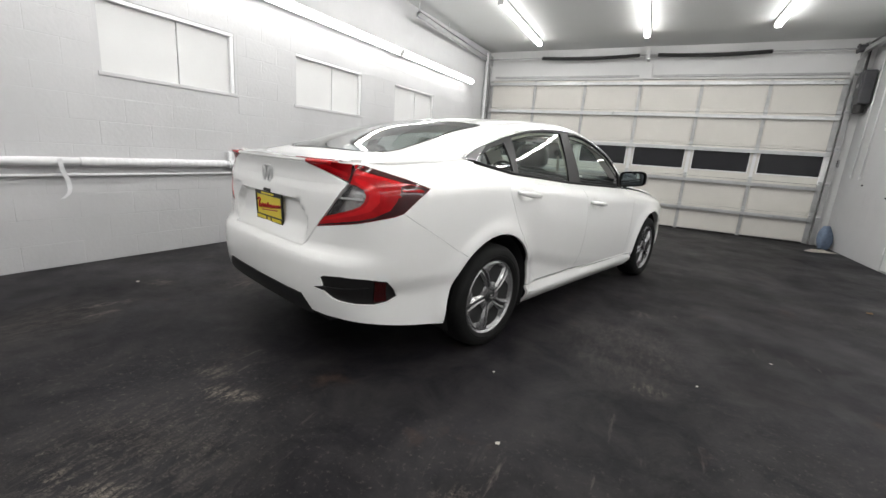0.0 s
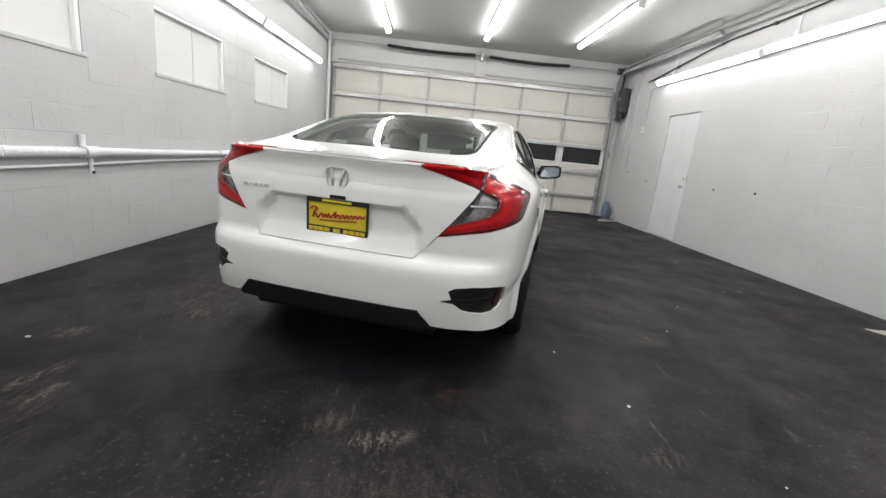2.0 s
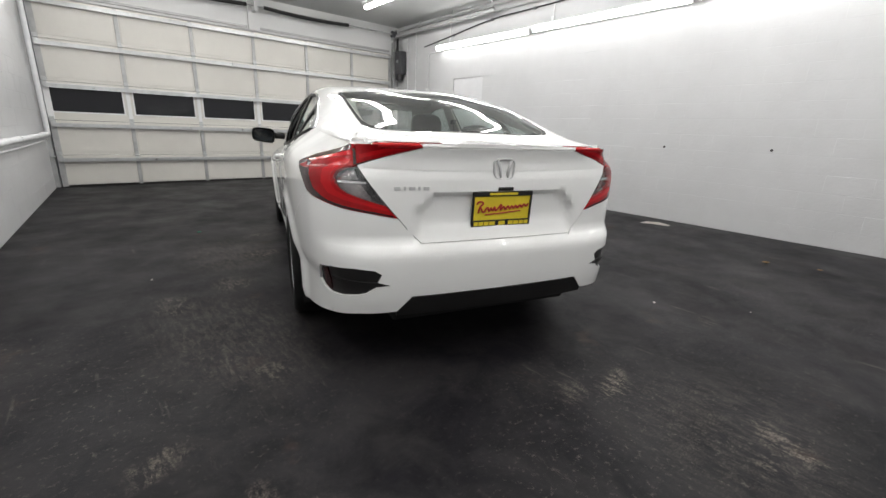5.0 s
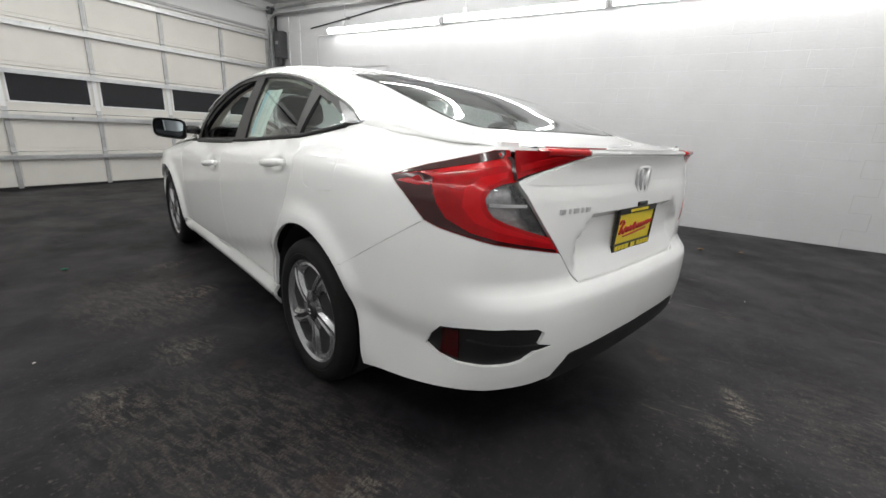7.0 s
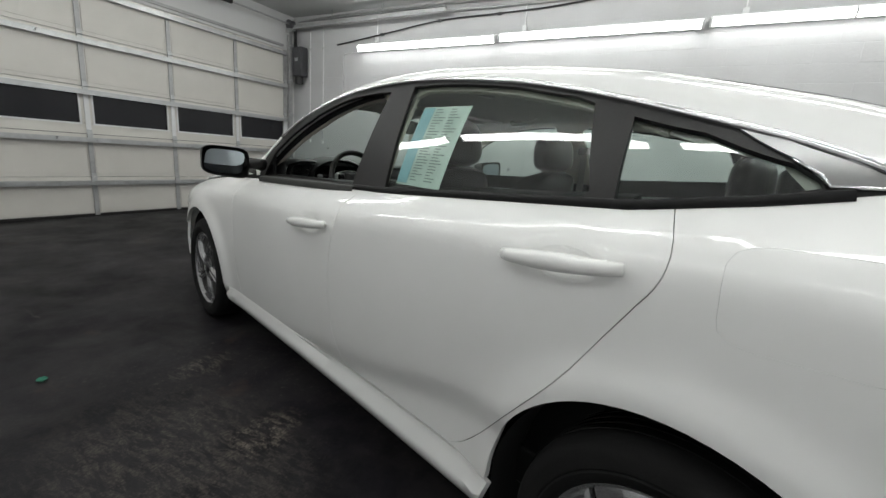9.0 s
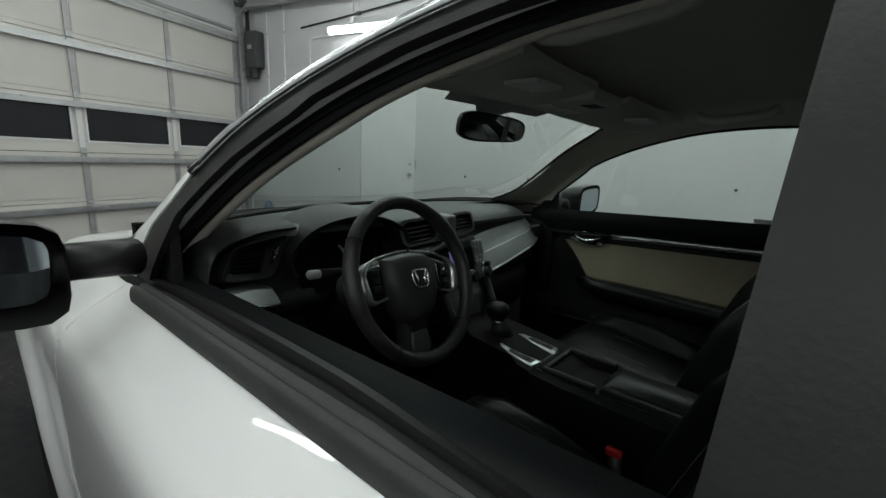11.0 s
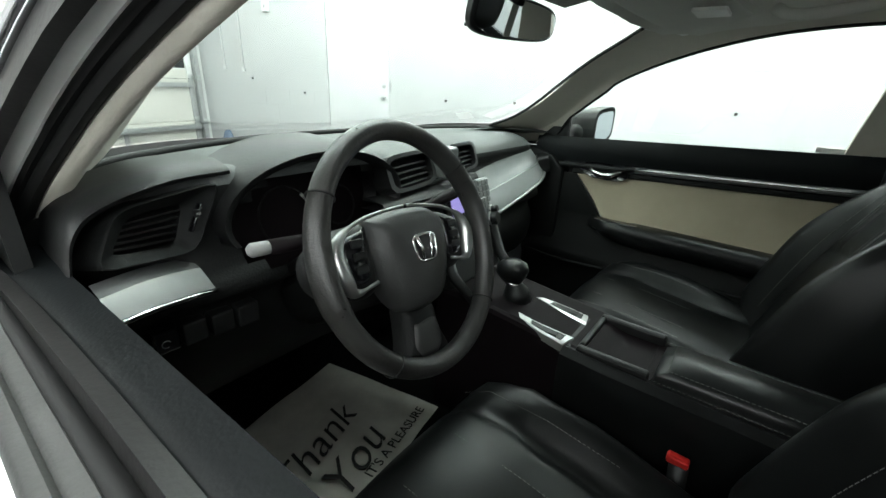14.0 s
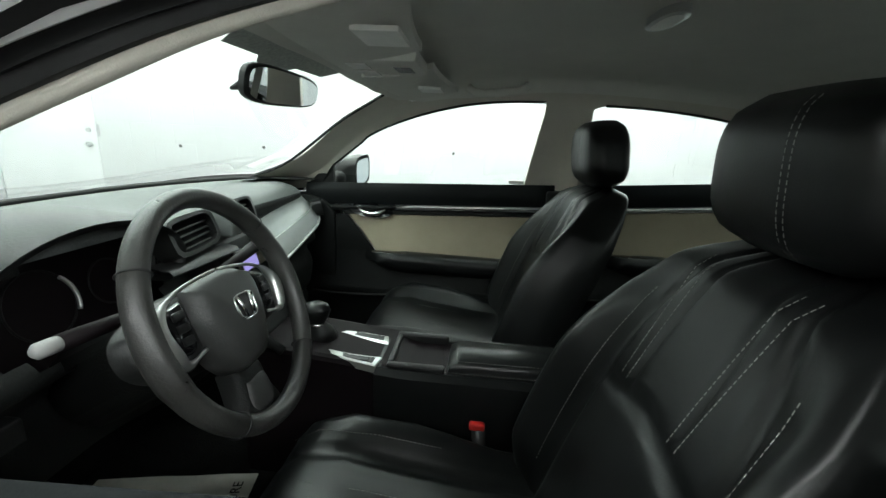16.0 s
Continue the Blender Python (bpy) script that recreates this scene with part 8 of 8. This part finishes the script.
def lettering(text, size, m, mat, parent, name="lettering", shear=0.0, thick=0.0):
    cu = bpy.data.curves.new(name, "FONT")
    cu.body, cu.size, cu.shear, cu.extrude, cu.offset = text, size, shear, 0.0004, thick
    cu.align_x = "CENTER"
    ob = bpy.data.objects.new(name + "_tmp", cu)
    scene.collection.objects.link(ob)
    dg = bpy.context.evaluated_depsgraph_get()
    me = bpy.data.meshes.new_from_object(ob.evaluated_get(dg))
    bpy.data.objects.remove(ob)
    bpy.data.curves.remove(cu)
    me.name = name
    me.transform(m)
    me.materials.clear()
    me.materials.append(mat)
    o2 = new(name, me)
    o2.parent = parent
    return o2


TM = mat_m @ Matrix.Translation((0.0, 0.0, 0.0075))
lettering("Thank", 0.098, TM @ Matrix.Translation((-0.035, -0.035, 0)) @ Matrix.Rotation(radians(7), 4, "Z"), M_INK, pm, "greeting", shear=0.4, thick=-0.0006)
lettering("You", 0.105, TM @ Matrix.Translation((-0.02, -0.128, 0)) @ Matrix.Rotation(radians(7), 4, "Z"), M_INK, pm, "greeting", shear=0.4, thick=-0.0006)
lettering("IT'S A PLEASURE", 0.030, TM @ Matrix.Translation((0.07, -0.150, 0)), M_INK, pm, "greeting")

# printed sheet behind the left rear window
stk = thing("window_sheet", "printed pale green price sheet behind the rear side window", "window sheet")


def on_glass(y, z, d):
    y2, v = yv([(y, z)])[0]
    return tuple(sunk(up, 0.02 + d)(np.array([y2]), np.array([2 - v]))[0])


b = bmesh.new()
grid(b, [[on_glass(y + 0.015 * (z - 1.0) / 0.3, z, 0.0) for y in np.linspace(1.995, 1.775, 10)] for z in np.linspace(1.025, 1.285, 10)])
part("sheet", b, M_STICKER, stk, smooth=True)
b = bmesh.new()
grid(b, [[on_glass(y + 0.015 * (z - 1.0) / 0.3, z, -0.003) for y in np.linspace(1.99, 1.935, 4)] for z in np.linspace(1.03, 1.28, 8)])
part("print_band", b, M_BLUEBAND, stk, smooth=True)
rng = random.Random(4)
b = bmesh.new()
for i in range(26):
    z = 1.275 - i * 0.0092
    y0 = 1.925
    for _ in range(2):
        w = rng.uniform(0.02, 0.06)
        q = [on_glass(y + 0.015 * (zz - 1.0) / 0.3, zz, -0.003) for y, zz in ((y0, z), (y0 - w, z), (y0 - w, z - 0.0032), (y0, z - 0.0032))]
        b.faces.new([b.verts.new(p) for p in q])
        y0 -= 0.07
part("print_lines", b, M_PRINT, stk)
# small sticker in the right front window
b = bmesh.new()
y_, v_ = yv([(2.30, 1.045)])[0]
c = sunk(up, 0.02)(np.array([y_]), np.array([v_]))[0]
box(b, c[0] - 0.001, c[1] - 0.03, c[2] - 0.006, c[0] + 0.001, c[1] + 0.03, c[2] + 0.008)
part("window_sticker", b, M_LABELWHITE, car, "small printed window sticker")

# ---------------------------------------------------------------- small things in the room
# white flush door in the right wall
dr = thing("door_1", "closed white flush door with dark gaps, scuffed at the foot", "door", kind="structure", at=M_R)
xa, xb = DOOR_V0 - V_BACK, DOOR_V1 - V_BACK
leaf = part("door_leaf", bx(xa + 0.006, 0.008, 0.022, xb - 0.004, 0.052, DOOR_H - 0.022, bevel=0.003), M_DOORLEAF, dr)
part("door_stop", bx(xa, 0.06, 0.0, xb, 0.19, DOOR_H - 0.001), M_WALL, dr)
part("door_sill", bx(xa + 0.001, 0.0, 0.001, xb - 0.001, 0.058, 0.014), M_GALV_DULL, dr)
b = bmesh.new()
lathe(b, [(0.0, 0.0), (0.026, 0.0), (0.026, -0.006), (0.010, -0.008), (0.010, -0.030), (0.020, -0.036), (0.026, -0.048), (0.020, -0.062), (0.0, -0.064)], 20, Matrix.Translation((xa + 0.075, 0.0075, 0.96)) @ Matrix.Rotation(radians(-90), 4, "X"))
part("door_knob", b, M_GALV, dr, "dull steel knob", smooth=True, angle=40)
b = bmesh.new()
lathe(b, [(0.0, 0.0), (0.024, 0.0), (0.022, -0.010), (0.0, -0.012)], 20, Matrix.Translation((xa + 0.075, 0.0075, 1.10)) @ Matrix.Rotation(radians(-90), 4, "X"))
part("deadbolt", b, M_GALV_DULL, dr, smooth=True, angle=40)
part("strike_plate", bx(xa - 0.03, -0.003, 1.04, xa - 0.002, 0.003, 1.16), M_GALV_DULL, dr)
for z in (0.28, 1.1, 1.92):
    part("hinge", tube(bmesh.new(), [(xb + 0.002, -0.006, z - 0.05), (xb + 0.002, -0.006, z + 0.05)], 0.007, 8), M_WHITEPAINT, dr)


# lagged heating pipe and its thin return along the left wall
def left_at(v, d, z):
    """A point d in front of the left wall."""
    return (l_x(v), -d, z)


pipe = thing("heating_pipe", "white lagged heating pipe along the block wall", "pipe", at=M_L)
rng = random.Random(7)
pts = [left_at(v, 0.062, 0.862 + 0.004 * math.sin(v * 1.7)) for v in np.linspace(-3.9, 7.72, 90)]
rad = [0.033 + 0.003 * math.sin(i * 0.9) + rng.uniform(-0.002, 0.0025) for i in range(90)]
pts += [left_at(7.78, 0.062, 0.875), left_at(7.80, 0.062, 0.92)] + [left_at(7.80, 0.062, z) for z in np.linspace(1.0, 3.4, 12)]
rad += [0.033] * 14
part("lagging", tube(bmesh.new(), pts, rad, 14), M_WHITEPIPE, pipe, "taped white pipe lagging", smooth=True)
pts = [left_at(v, 0.040, 0.778 + 0.010 * math.sin(v * 0.8) - 0.025 * float(sstep(3.0, 1.0, v))) for v in np.linspace(-3.9, 7.72, 40)]
part("return_pipe", tube(bmesh.new(), pts, 0.0125, 10), M_WHITEPIPE, pipe, smooth=True)
for v in (-2.6, -0.6, 0.9, 1.55, 3.4, 5.4, 7.2):
    b = bmesh.new()
    tube(b, [left_at(v - 0.012, 0.062, 0.862), left_at(v + 0.012, 0.062, 0.862)], 0.042, 14)
    part("clamp", b, M_WHITEPIPE, pipe)
b = bmesh.new()
tube(b, [left_at(1.50, 0.062, 0.862), left_at(1.62, 0.062, 0.862)], 0.047, 16)
tube(b, [left_at(1.56, 0.062, 0.862), left_at(1.56, 0.062, 0.70)], 0.016, 10)
tube(b, [left_at(1.535, 0.03, 0.86), left_at(1.535, 0.03, 0.99)], [0.02, 0.024], 10)
part("tee_joint", b, M_WHITEPIPE, pipe, smooth=True, angle=40)
part("valve", tube(bmesh.new(), [left_at(1.56, 0.062, 0.74), left_at(1.56, 0.062, 0.715), left_at(1.56, 0.085, 0.705)], 0.013, 8), M_BLACKMETAL, pipe, "black drain valve", smooth=True)
for (va, vb) in ((0.2, 1.45), (-1.6, -0.4)):
    b = bmesh.new()
    n_ = int((vb - va) / 0.012)
    vs_ = [va + (vb - va) * i / n_ for i in range(n_ + 1)]
    tube(b, [left_at(v, 0.062, 0.862) for v in vs_], [0.0365 + 0.0035 * (i % 5) / 4 for i in range(n_ + 1)], 14)
    part("tape_wrap", b, M_WHITEPIPE, pipe, "overlapping white tape wraps", smooth=True)
# a loose end of tape
b = bmesh.new()
prof = [left_at(0.05, 0.100, 0.885), left_at(0.06, 0.104, 0.80), left_at(0.09, 0.10, 0.70), left_at(0.085, 0.106, 0.62), left_at(0.04, 0.10, 0.57)]
grid(b, [[p, (p[0] + 0.03, p[1] - 0.004, p[2] + 0.004)] for p in smooth_curve(prof, 14)])
part("loose_tape", b, M_WHITEPIPE, pipe, "loose hanging end of tape", smooth=True)

# overhead tracks of the door
for nm, u, v0 in (("left", DU0 - 0.055, 4.7), ("right", DU1 + 0.055, 4.7)):
    tr = thing("overhead_track", "galvanised overhead door track on hanger straps", "door track", group="overhead tracks", at=ROOM)
    s = -1 if u < 0 else 1
    b = bmesh.new()
    curve = [(u, V_DOOR - 0.065, 3.12)] + [(u, V_DOOR - 0.065 - 0.20 * (1 - math.cos(a)), 3.12 + 0.13 * math.sin(a)) for a in np.linspace(0.2, math.pi / 2, 6)] + [(u, v0, 3.27)]
    rows = []
    for i, p in enumerate(curve):
        rows.append([(p[0] - 0.03, p[1], p[2] - 0.03), (p[0] - 0.03, p[1], p[2] + 0.03), (p[0] + 0.03, p[1], p[2] + 0.03), (p[0] + 0.03, p[1], p[2] - 0.03)])
    grid(b, rows, close_v=True)
    bmesh.ops.recalc_face_normals(b, faces=b.faces)
    part("rail", b, M_GALV_DULL, tr)
    for v in (7.0, 5.9, 4.8):
        b = bmesh.new()
        box(b, u + s * 0.032, v - 0.016, 3.22, u + s * 0.037, v + 0.016, Z_TOP - 0.001)
        box(b, u - 0.03, v - 0.02, 3.302, u + 0.03, v + 0.02, 3.309)
        part("hanger", b, M_GALV, tr)
    part("track_angle", bx(u - s * 0.02 - 0.018, v0, 3.312, u - s * 0.02 + 0.018, V_DOOR - 0.3, 3.318), M_GALV_DULL, tr)

# conduits and boxes in the right front corner
con = thing("conduit", "white painted conduits dropping down the corner", "conduit", at=M_R)
for v, zt, zb in ((7.66, 3.2, 1.27), (7.33, 3.28, 1.25)):
    x = v - V_BACK
    part("pipe", tube(bmesh.new(), [(x, -0.016, zb), (x, -0.016, zt)], 0.011, 8), M_WHITEPAINT, con, smooth=True)
    part("pipe_end", bx(x - 0.022, -0.032, zb - 0.05, x + 0.022, -0.004, zb, bevel=0.004), M_WHITEPAINT, con)
    for zz in (1.7, 2.3, 2.9):
        part("strap", bx(x - 0.022, -0.0295, zz - 0.008, x + 0.022, -0.0265, zz + 0.008), M_GALV_DULL, con)
x = 6.85 - V_BACK
part("pipe", tube(bmesh.new(), [(x, -0.014, 2.05), (x, -0.014, 2.76), (x - 0.05, -0.014, 2.79), (x - 0.42, -0.014, 2.80)], 0.009, 8), M_WHITEPAINT, con, smooth=True)
b = bmesh.new()
for k, (z, r) in enumerate(((3.30, 0.019), (3.40, 0.013))):
    tube(b, smooth_curve([(7.8 - V_BACK, -0.03 - 0.03 * k, z - 0.02), (7.2 - V_BACK, -0.04 - 0.03 * k, z), (5.5 - V_BACK, -0.04 - 0.03 * k, z + 0.01), (3.0 - V_BACK, -0.04 - 0.03 * k, z - 0.005), (-3.9 - V_BACK, -0.04 - 0.03 * k, z)], 30), r, 8)
part("ceiling_run", b, M_GALV_DULL, con, "dull steel pipes under the ceiling", smooth=True)
cab = thing("electric_cable", "black cable sagging along the top of the wall", "cable", at=M_R)
part("cable", tube(bmesh.new(), smooth_curve([(7.0 - V_BACK, -0.02, 2.94), (6.0 - V_BACK, -0.03, 3.05), (4.9 - V_BACK, -0.03, 3.18), (4.0 - V_BACK, -0.03, 3.20), (3.2 - V_BACK, -0.03, 3.22), (2.4 - V_BACK, -0.03, 3.28)], 40), 0.012, 8), M_BLACKMETAL, cab, smooth=True)
for v, z in ((6.0, 3.05), (4.9, 3.18), (3.9, 3.20)):
    part("cable_clip", bx(v - V_BACK - 0.03, -0.046, z - 0.02, v - V_BACK + 0.03, -0.004, z + 0.02, bevel=0.006), M_OPENER, cab)
for v in (6.1, 3.5, 0.9):
    hk = thing("lamp_bracket", "small white bracket over the wall light", "bracket", group="lamp brackets", at=M_R)
    part("plate", bx(v - V_BACK - 0.03, -0.05, 2.935, v - V_BACK + 0.03, -0.004, 3.01, bevel=0.004), M_WHITEPAINT, hk)
    part("drop_pipe", tube(bmesh.new(), [(v - V_BACK, -0.02, 3.011), (v - V_BACK, -0.02, 3.3)], 0.008, 8), M_WHITEPAINT, hk, smooth=True)
sw = thing("switch_box", "white light switch box on the wall", "switch", at=M_R)
part("box", bx(x - 0.045, -0.05, 1.92, x + 0.045, -0.004, 2.045, bevel=0.006), M_WHITEPAINT, sw)
part("rocker", bx(x - 0.012, -0.056, 1.96, x + 0.012, -0.0505, 2.0, bevel=0.002), M_GREYBOX, sw)
kb = thing("door_control", "grey door control box on the jamb", "control box", at=ROOM)
part("box", bx(4.69, V_DOOR + 0.01, 1.39, 4.76, V_DOOR + 0.0595, 1.52, bevel=0.005), M_GREYBOX, kb)
for z in (1.42, 1.455, 1.49):
    part("button", tube(bmesh.new(), [(4.725, V_DOOR + 0.0095, z), (4.725, V_DOOR + 0.002, z)], 0.010, 10), M_BLACKMETAL, kb, smooth=True)
part("feed_pipe", tube(bmesh.new(), [(4.725, V_DOOR + 0.045, 1.52), (4.725, V_DOOR + 0.045, 2.3)], 0.008, 8), M_WHITEPAINT, kb, smooth=True)

# bolts left in the right wall
for v, z in ((3.53, 1.0), (1.39, 1.02), (0.15, 1.04), (4.35, 0.98), (6.35, 0.97), (7.2, 1.12)):
    bt = thing("wall_bolt", "dark rusty bolt stub in the wall", "bolt", group="wall bolts", at=M_R @ Matrix.Translation((v - V_BACK, 0, z)))
    b = bmesh.new()
    lathe(b, [(0.0, -0.004), (0.017, -0.004), (0.016, -0.010), (0.008, -0.012), (0.008, -0.022), (0.0, -0.023)], 8, Matrix.Rotation(radians(-90), 4, "X"))
    part("bolt", b, M_BOLT, bt)
# toothed end joint of the blocks
b = bmesh.new()
for i in range(14):
    z = 0.02 + i * 0.2
    off = 0.0 if i % 2 else 0.2
    box(b, -1.95 - V_BACK + off, -0.0048, z + 0.004, -1.95 - V_BACK + off + 0.003, -0.002, z + 0.196)
    box(b, -1.95 - V_BACK, -0.0048, z - 0.0015, -1.95 - V_BACK + 0.203, -0.002, z + 0.0015)
cr = part("stepped_crack", b, M_CRACK)
cr.matrix_basis = M_R
tagged(cr, "dark stepped crack along the block joints", "crack", kind="structure")


# litter on the floor
def rag(name, label, cat, mat, u, v, rx_, ry_, h, seed, turn=0.0):
    rg = random.Random(seed)
    b = bmesh.new()
    ph = [rg.uniform(0, 6.3) for _ in range(4)]
    rows = []
    for i in range(15):
        row = []
        for j in range(15):
            a, c = i / 7 - 1, j / 7 - 1
            q = max(abs(a), abs(c)) ** 3
            rr = 1 + 0.18 * math.sin(3 * math.atan2(c, a) + ph[0]) + 0.1 * math.sin(5 * math.atan2(c, a) + ph[1])
            z = h * (0.5 + 0.35 * math.sin(a * 5 + ph[2]) * math.cos(c * 4 + ph[3]) + 0.3 * noise.noise(Vector((a * 2.5, c * 2.5, seed)))) * (1 - q) + 0.002
            row.append((a * rx_ * rr, c * ry_ * rr, max(0.002, z)))
        rows.append(row)
    grid(b, rows)
    bmesh.ops.solidify(b, geom=b.faces[:], thickness=0.0015)
    bmesh.ops.recalc_face_normals(b, faces=b.faces)
    ob = part(name, b, mat, None, smooth=True)
    ob.matrix_basis = ROOM @ Matrix.Translation((u, v, 0)) @ Matrix.Rotation(turn, 4, "Z")
    return tagged(ob, label, cat)


rag("crumpled_paper", "crumpled white paper on the dark floor", "paper", M_PAPER, 4.44, 1.15, 0.075, 0.15, 0.025, 3, 0.3)
rag("crumpled_paper", "crumpled white paper in the corner", "paper", M_PAPER, 4.55, 7.25, 0.19, 0.11, 0.05, 5, 0.5)
# blue rag hung against the corner
b = bmesh.new()
rows = []
for i in range(13):
    t = i / 12
    z = 0.40 * (1 - t) + 0.006
    w = 0.025 + 0.075 * math.sin(math.pi * min(1, t * 0.75 + 0.05))
    ring = []
    for k in range(16):
        a = 2 * math.pi * k / 16
        r = 1 + 0.28 * math.sin(3 * a + t * 2) + 0.12 * math.sin(7 * a)
        ring.append((w * r * math.cos(a), w * r * 0.7 * math.sin(a), z))
    rows.append(ring)
vs = grid(b, rows, close_v=True)
b.faces.new(vs[0])
b.faces.new(vs[-1])
bmesh.ops.recalc_face_normals(b, faces=b.faces)
rg_ = part("blue_rag", b, M_RAG, None, smooth=True)
rg_.matrix_basis = ROOM @ Matrix.Translation((4.70, 7.62, 0))
tagged(rg_, "blue cloth bundle standing in the corner", "rag")


def leaf(u, v, size, mat, label, cat="leaf", seed=1):
    rg = random.Random(seed)
    b = bmesh.new()
    rows = []
    for i in range(7):
        t = i / 6
        w = size * 0.42 * math.sin(math.pi * (0.06 + 0.9 * t)) ** 0.8
        c = size * 0.25 * (t - 0.5) ** 2
        rows.append([(-w, (t - 0.5) * size, c + 0.12 * size), (-w * 0.5, (t - 0.5) * size, c + 0.05 * size), (0, (t - 0.5) * size, c + 0.003), (w * 0.5, (t - 0.5) * size, c + 0.05 * size), (w, (t - 0.5) * size, c + 0.10 * size)])
    grid(b, rows)
    bmesh.ops.solidify(b, geom=b.faces[:], thickness=0.001)
    ob = part("dry_leaf" if cat == "leaf" else "litter_scrap", b, mat, None, smooth=True)
    ob.matrix_basis = ROOM @ Matrix.Translation((u, v, 0.0015)) @ Matrix.Rotation(rg.uniform(0, 6.3), 4, "Z")
    tagged(ob, label, cat, "leaves on the floor" if cat == "leaf" else "litter scraps")


for i, (u, v, s) in enumerate(((3.85, 3.34, 0.06), (3.60, 2.08, 0.045), (3.83, 2.15, 0.05), (3.48, -0.32, 0.07), (3.63, -0.70, 0.05))):
    leaf(u, v, s, M_LEAF, "small dry brown leaf on the floor", seed=i)
M_GREENBIT = material("green_plastic_bit", (0.03, 0.24, 0.15), 0.5)
leaf(-0.64, 3.66, 0.05, M_GREENBIT, "small green plastic scrap on the floor", "scrap", 11)
for i, (u, v, s) in enumerate(((1.51, -0.12, 0.022), (-1.53, 0.16, 0.03), (1.30, 0.42, 0.015), (2.3, 0.9, 0.016), (2.75, 1.5, 0.018), (-1.2, 2.3, 0.015), (1.9, -0.6, 0.012))):
    leaf(u, v, s, M_PAPER, "tiny white paper scrap on the floor", "scrap", 20 + i)


# ---------------------------------------------------------------- blocks of the walls
def block_wall(wall, length, holes, focus, seed):
    """Courses of painted blocks, a few millimetres proud of the wall; the nearest are parts."""
    rg = random.Random(seed)
    spots = []
    course = 0
    z = 0.0
    while z < Z_TOP - 0.02:
        z1 = min(z + 0.2, Z_TOP)
        cuts = [0.0]
        x = 0.2 if course % 2 else 0.4
        while x < length:
            cuts.append(x)
            x += 0.4
        cuts.append(length)
        for a, c in zip(cuts, cuts[1:]):
            spans = [(a, c)]
            for h in holes:
                if z1 - 0.02 > h[1] and z + 0.02 < h[3]:
                    nxt = []
                    for p, q in spans:
                        if q <= h[0] or p >= h[2]:
                            nxt.append((p, q))
                        else:
                            if p < h[0]:
                                nxt.append((p, h[0]))
                            if q > h[2]:
                                nxt.append((h[2], q))
                    spans = nxt
            for p, q in spans:
                if q - p > 0.03:
                    spots.append((round(p, 3), round(q, 3), round(z, 3), round(z1, 3)))
        z += 0.2
        course += 1
    spots.sort(key=lambda s: ((s[0] + s[1]) / 2 - focus[0]) ** 2 * 0.35 + ((s[2] + s[3]) / 2 - focus[1]) ** 2)
    cache = {}
    vs_all, fs_all = [], []
    for i, (p, q, za, zb) in enumerate(spots):
        w, h = (q - p) / 2, (zb - za) / 2
        g, c = 0.0002, 0.004
        deep = -0.0007 - (rg.random() ** 3) * 0.0016
        tilt = [rg.uniform(-0.0005, 0.0005) for _ in range(4)]
        if i < 300:
            key = (round(w, 3), round(h, 3))
            if key not in cache:
                vv = [(sx * (w - g - (c if top else 0)), (-0.0007 if top else 0.001), sz * (h - g - (c if top else 0))) for top in (0, 1) for sx, sz in ((-1, -1), (1, -1), (1, 1), (-1, 1))]
                ff = [(4, 5, 6, 7)] + [(k, (k + 1) % 4, 4 + (k + 1) % 4, 4 + k) for k in range(4)]
                me = bpy.data.meshes.new("block")
                me.from_pydata(vv, [], ff)
                me.materials.append(M_WALL)
                cache[key] = me
            ob = new("block", cache[key])
            ob.parent = wall
            ob.matrix_basis = Matrix.Translation(((p + q) / 2, deep + 0.0007, (za + zb) / 2)) @ Matrix.Rotation(tilt[0] / h, 4, "X") @ Matrix.Rotation(tilt[1] / w, 4, "Z")
        else:
            n0 = len(vs_all)
            for top in (0, 1):
                for k, (sx, sz) in enumerate(((-1, -1), (1, -1), (1, 1), (-1, 1))):
                    vs_all.append(((p + q) / 2 + sx * (w - g - (c if top else 0)), (deep + tilt[k]) if top else 0.001, (za + zb) / 2 + sz * (h - g - (c if top else 0))))
            fs_all += [tuple(n0 + k for k in (4, 5, 6, 7))] + [(n0 + k, n0 + (k + 1) % 4, n0 + 4 + (k + 1) % 4, n0 + 4 + k) for k in range(4)]
    me = bpy.data.meshes.new("far_blocks")
    me.from_pydata(vs_all, [], fs_all)
    me.materials.append(M_WALL)
    ob = new("far_blocks", me)
    ob.parent = wall
    tagged(ob, "white painted blocks further off", kind="stuff")


block_wall(wall_right, R_LEN, [(DOOR_V0 - V_BACK - 0.005, -0.01, DOOR_V1 - V_BACK + 0.005, DOOR_H + 0.005)], (2.2 - V_BACK, 1.2), 3)
block_wall(wall_left, L_LEN, [(l_x(a) - 0.032, WIN_Z[0] - 0.03, l_x(b_) + 0.032, WIN_Z[1]) for a, b_ in WIN], (2.6 - V_BACK, 1.2), 4)
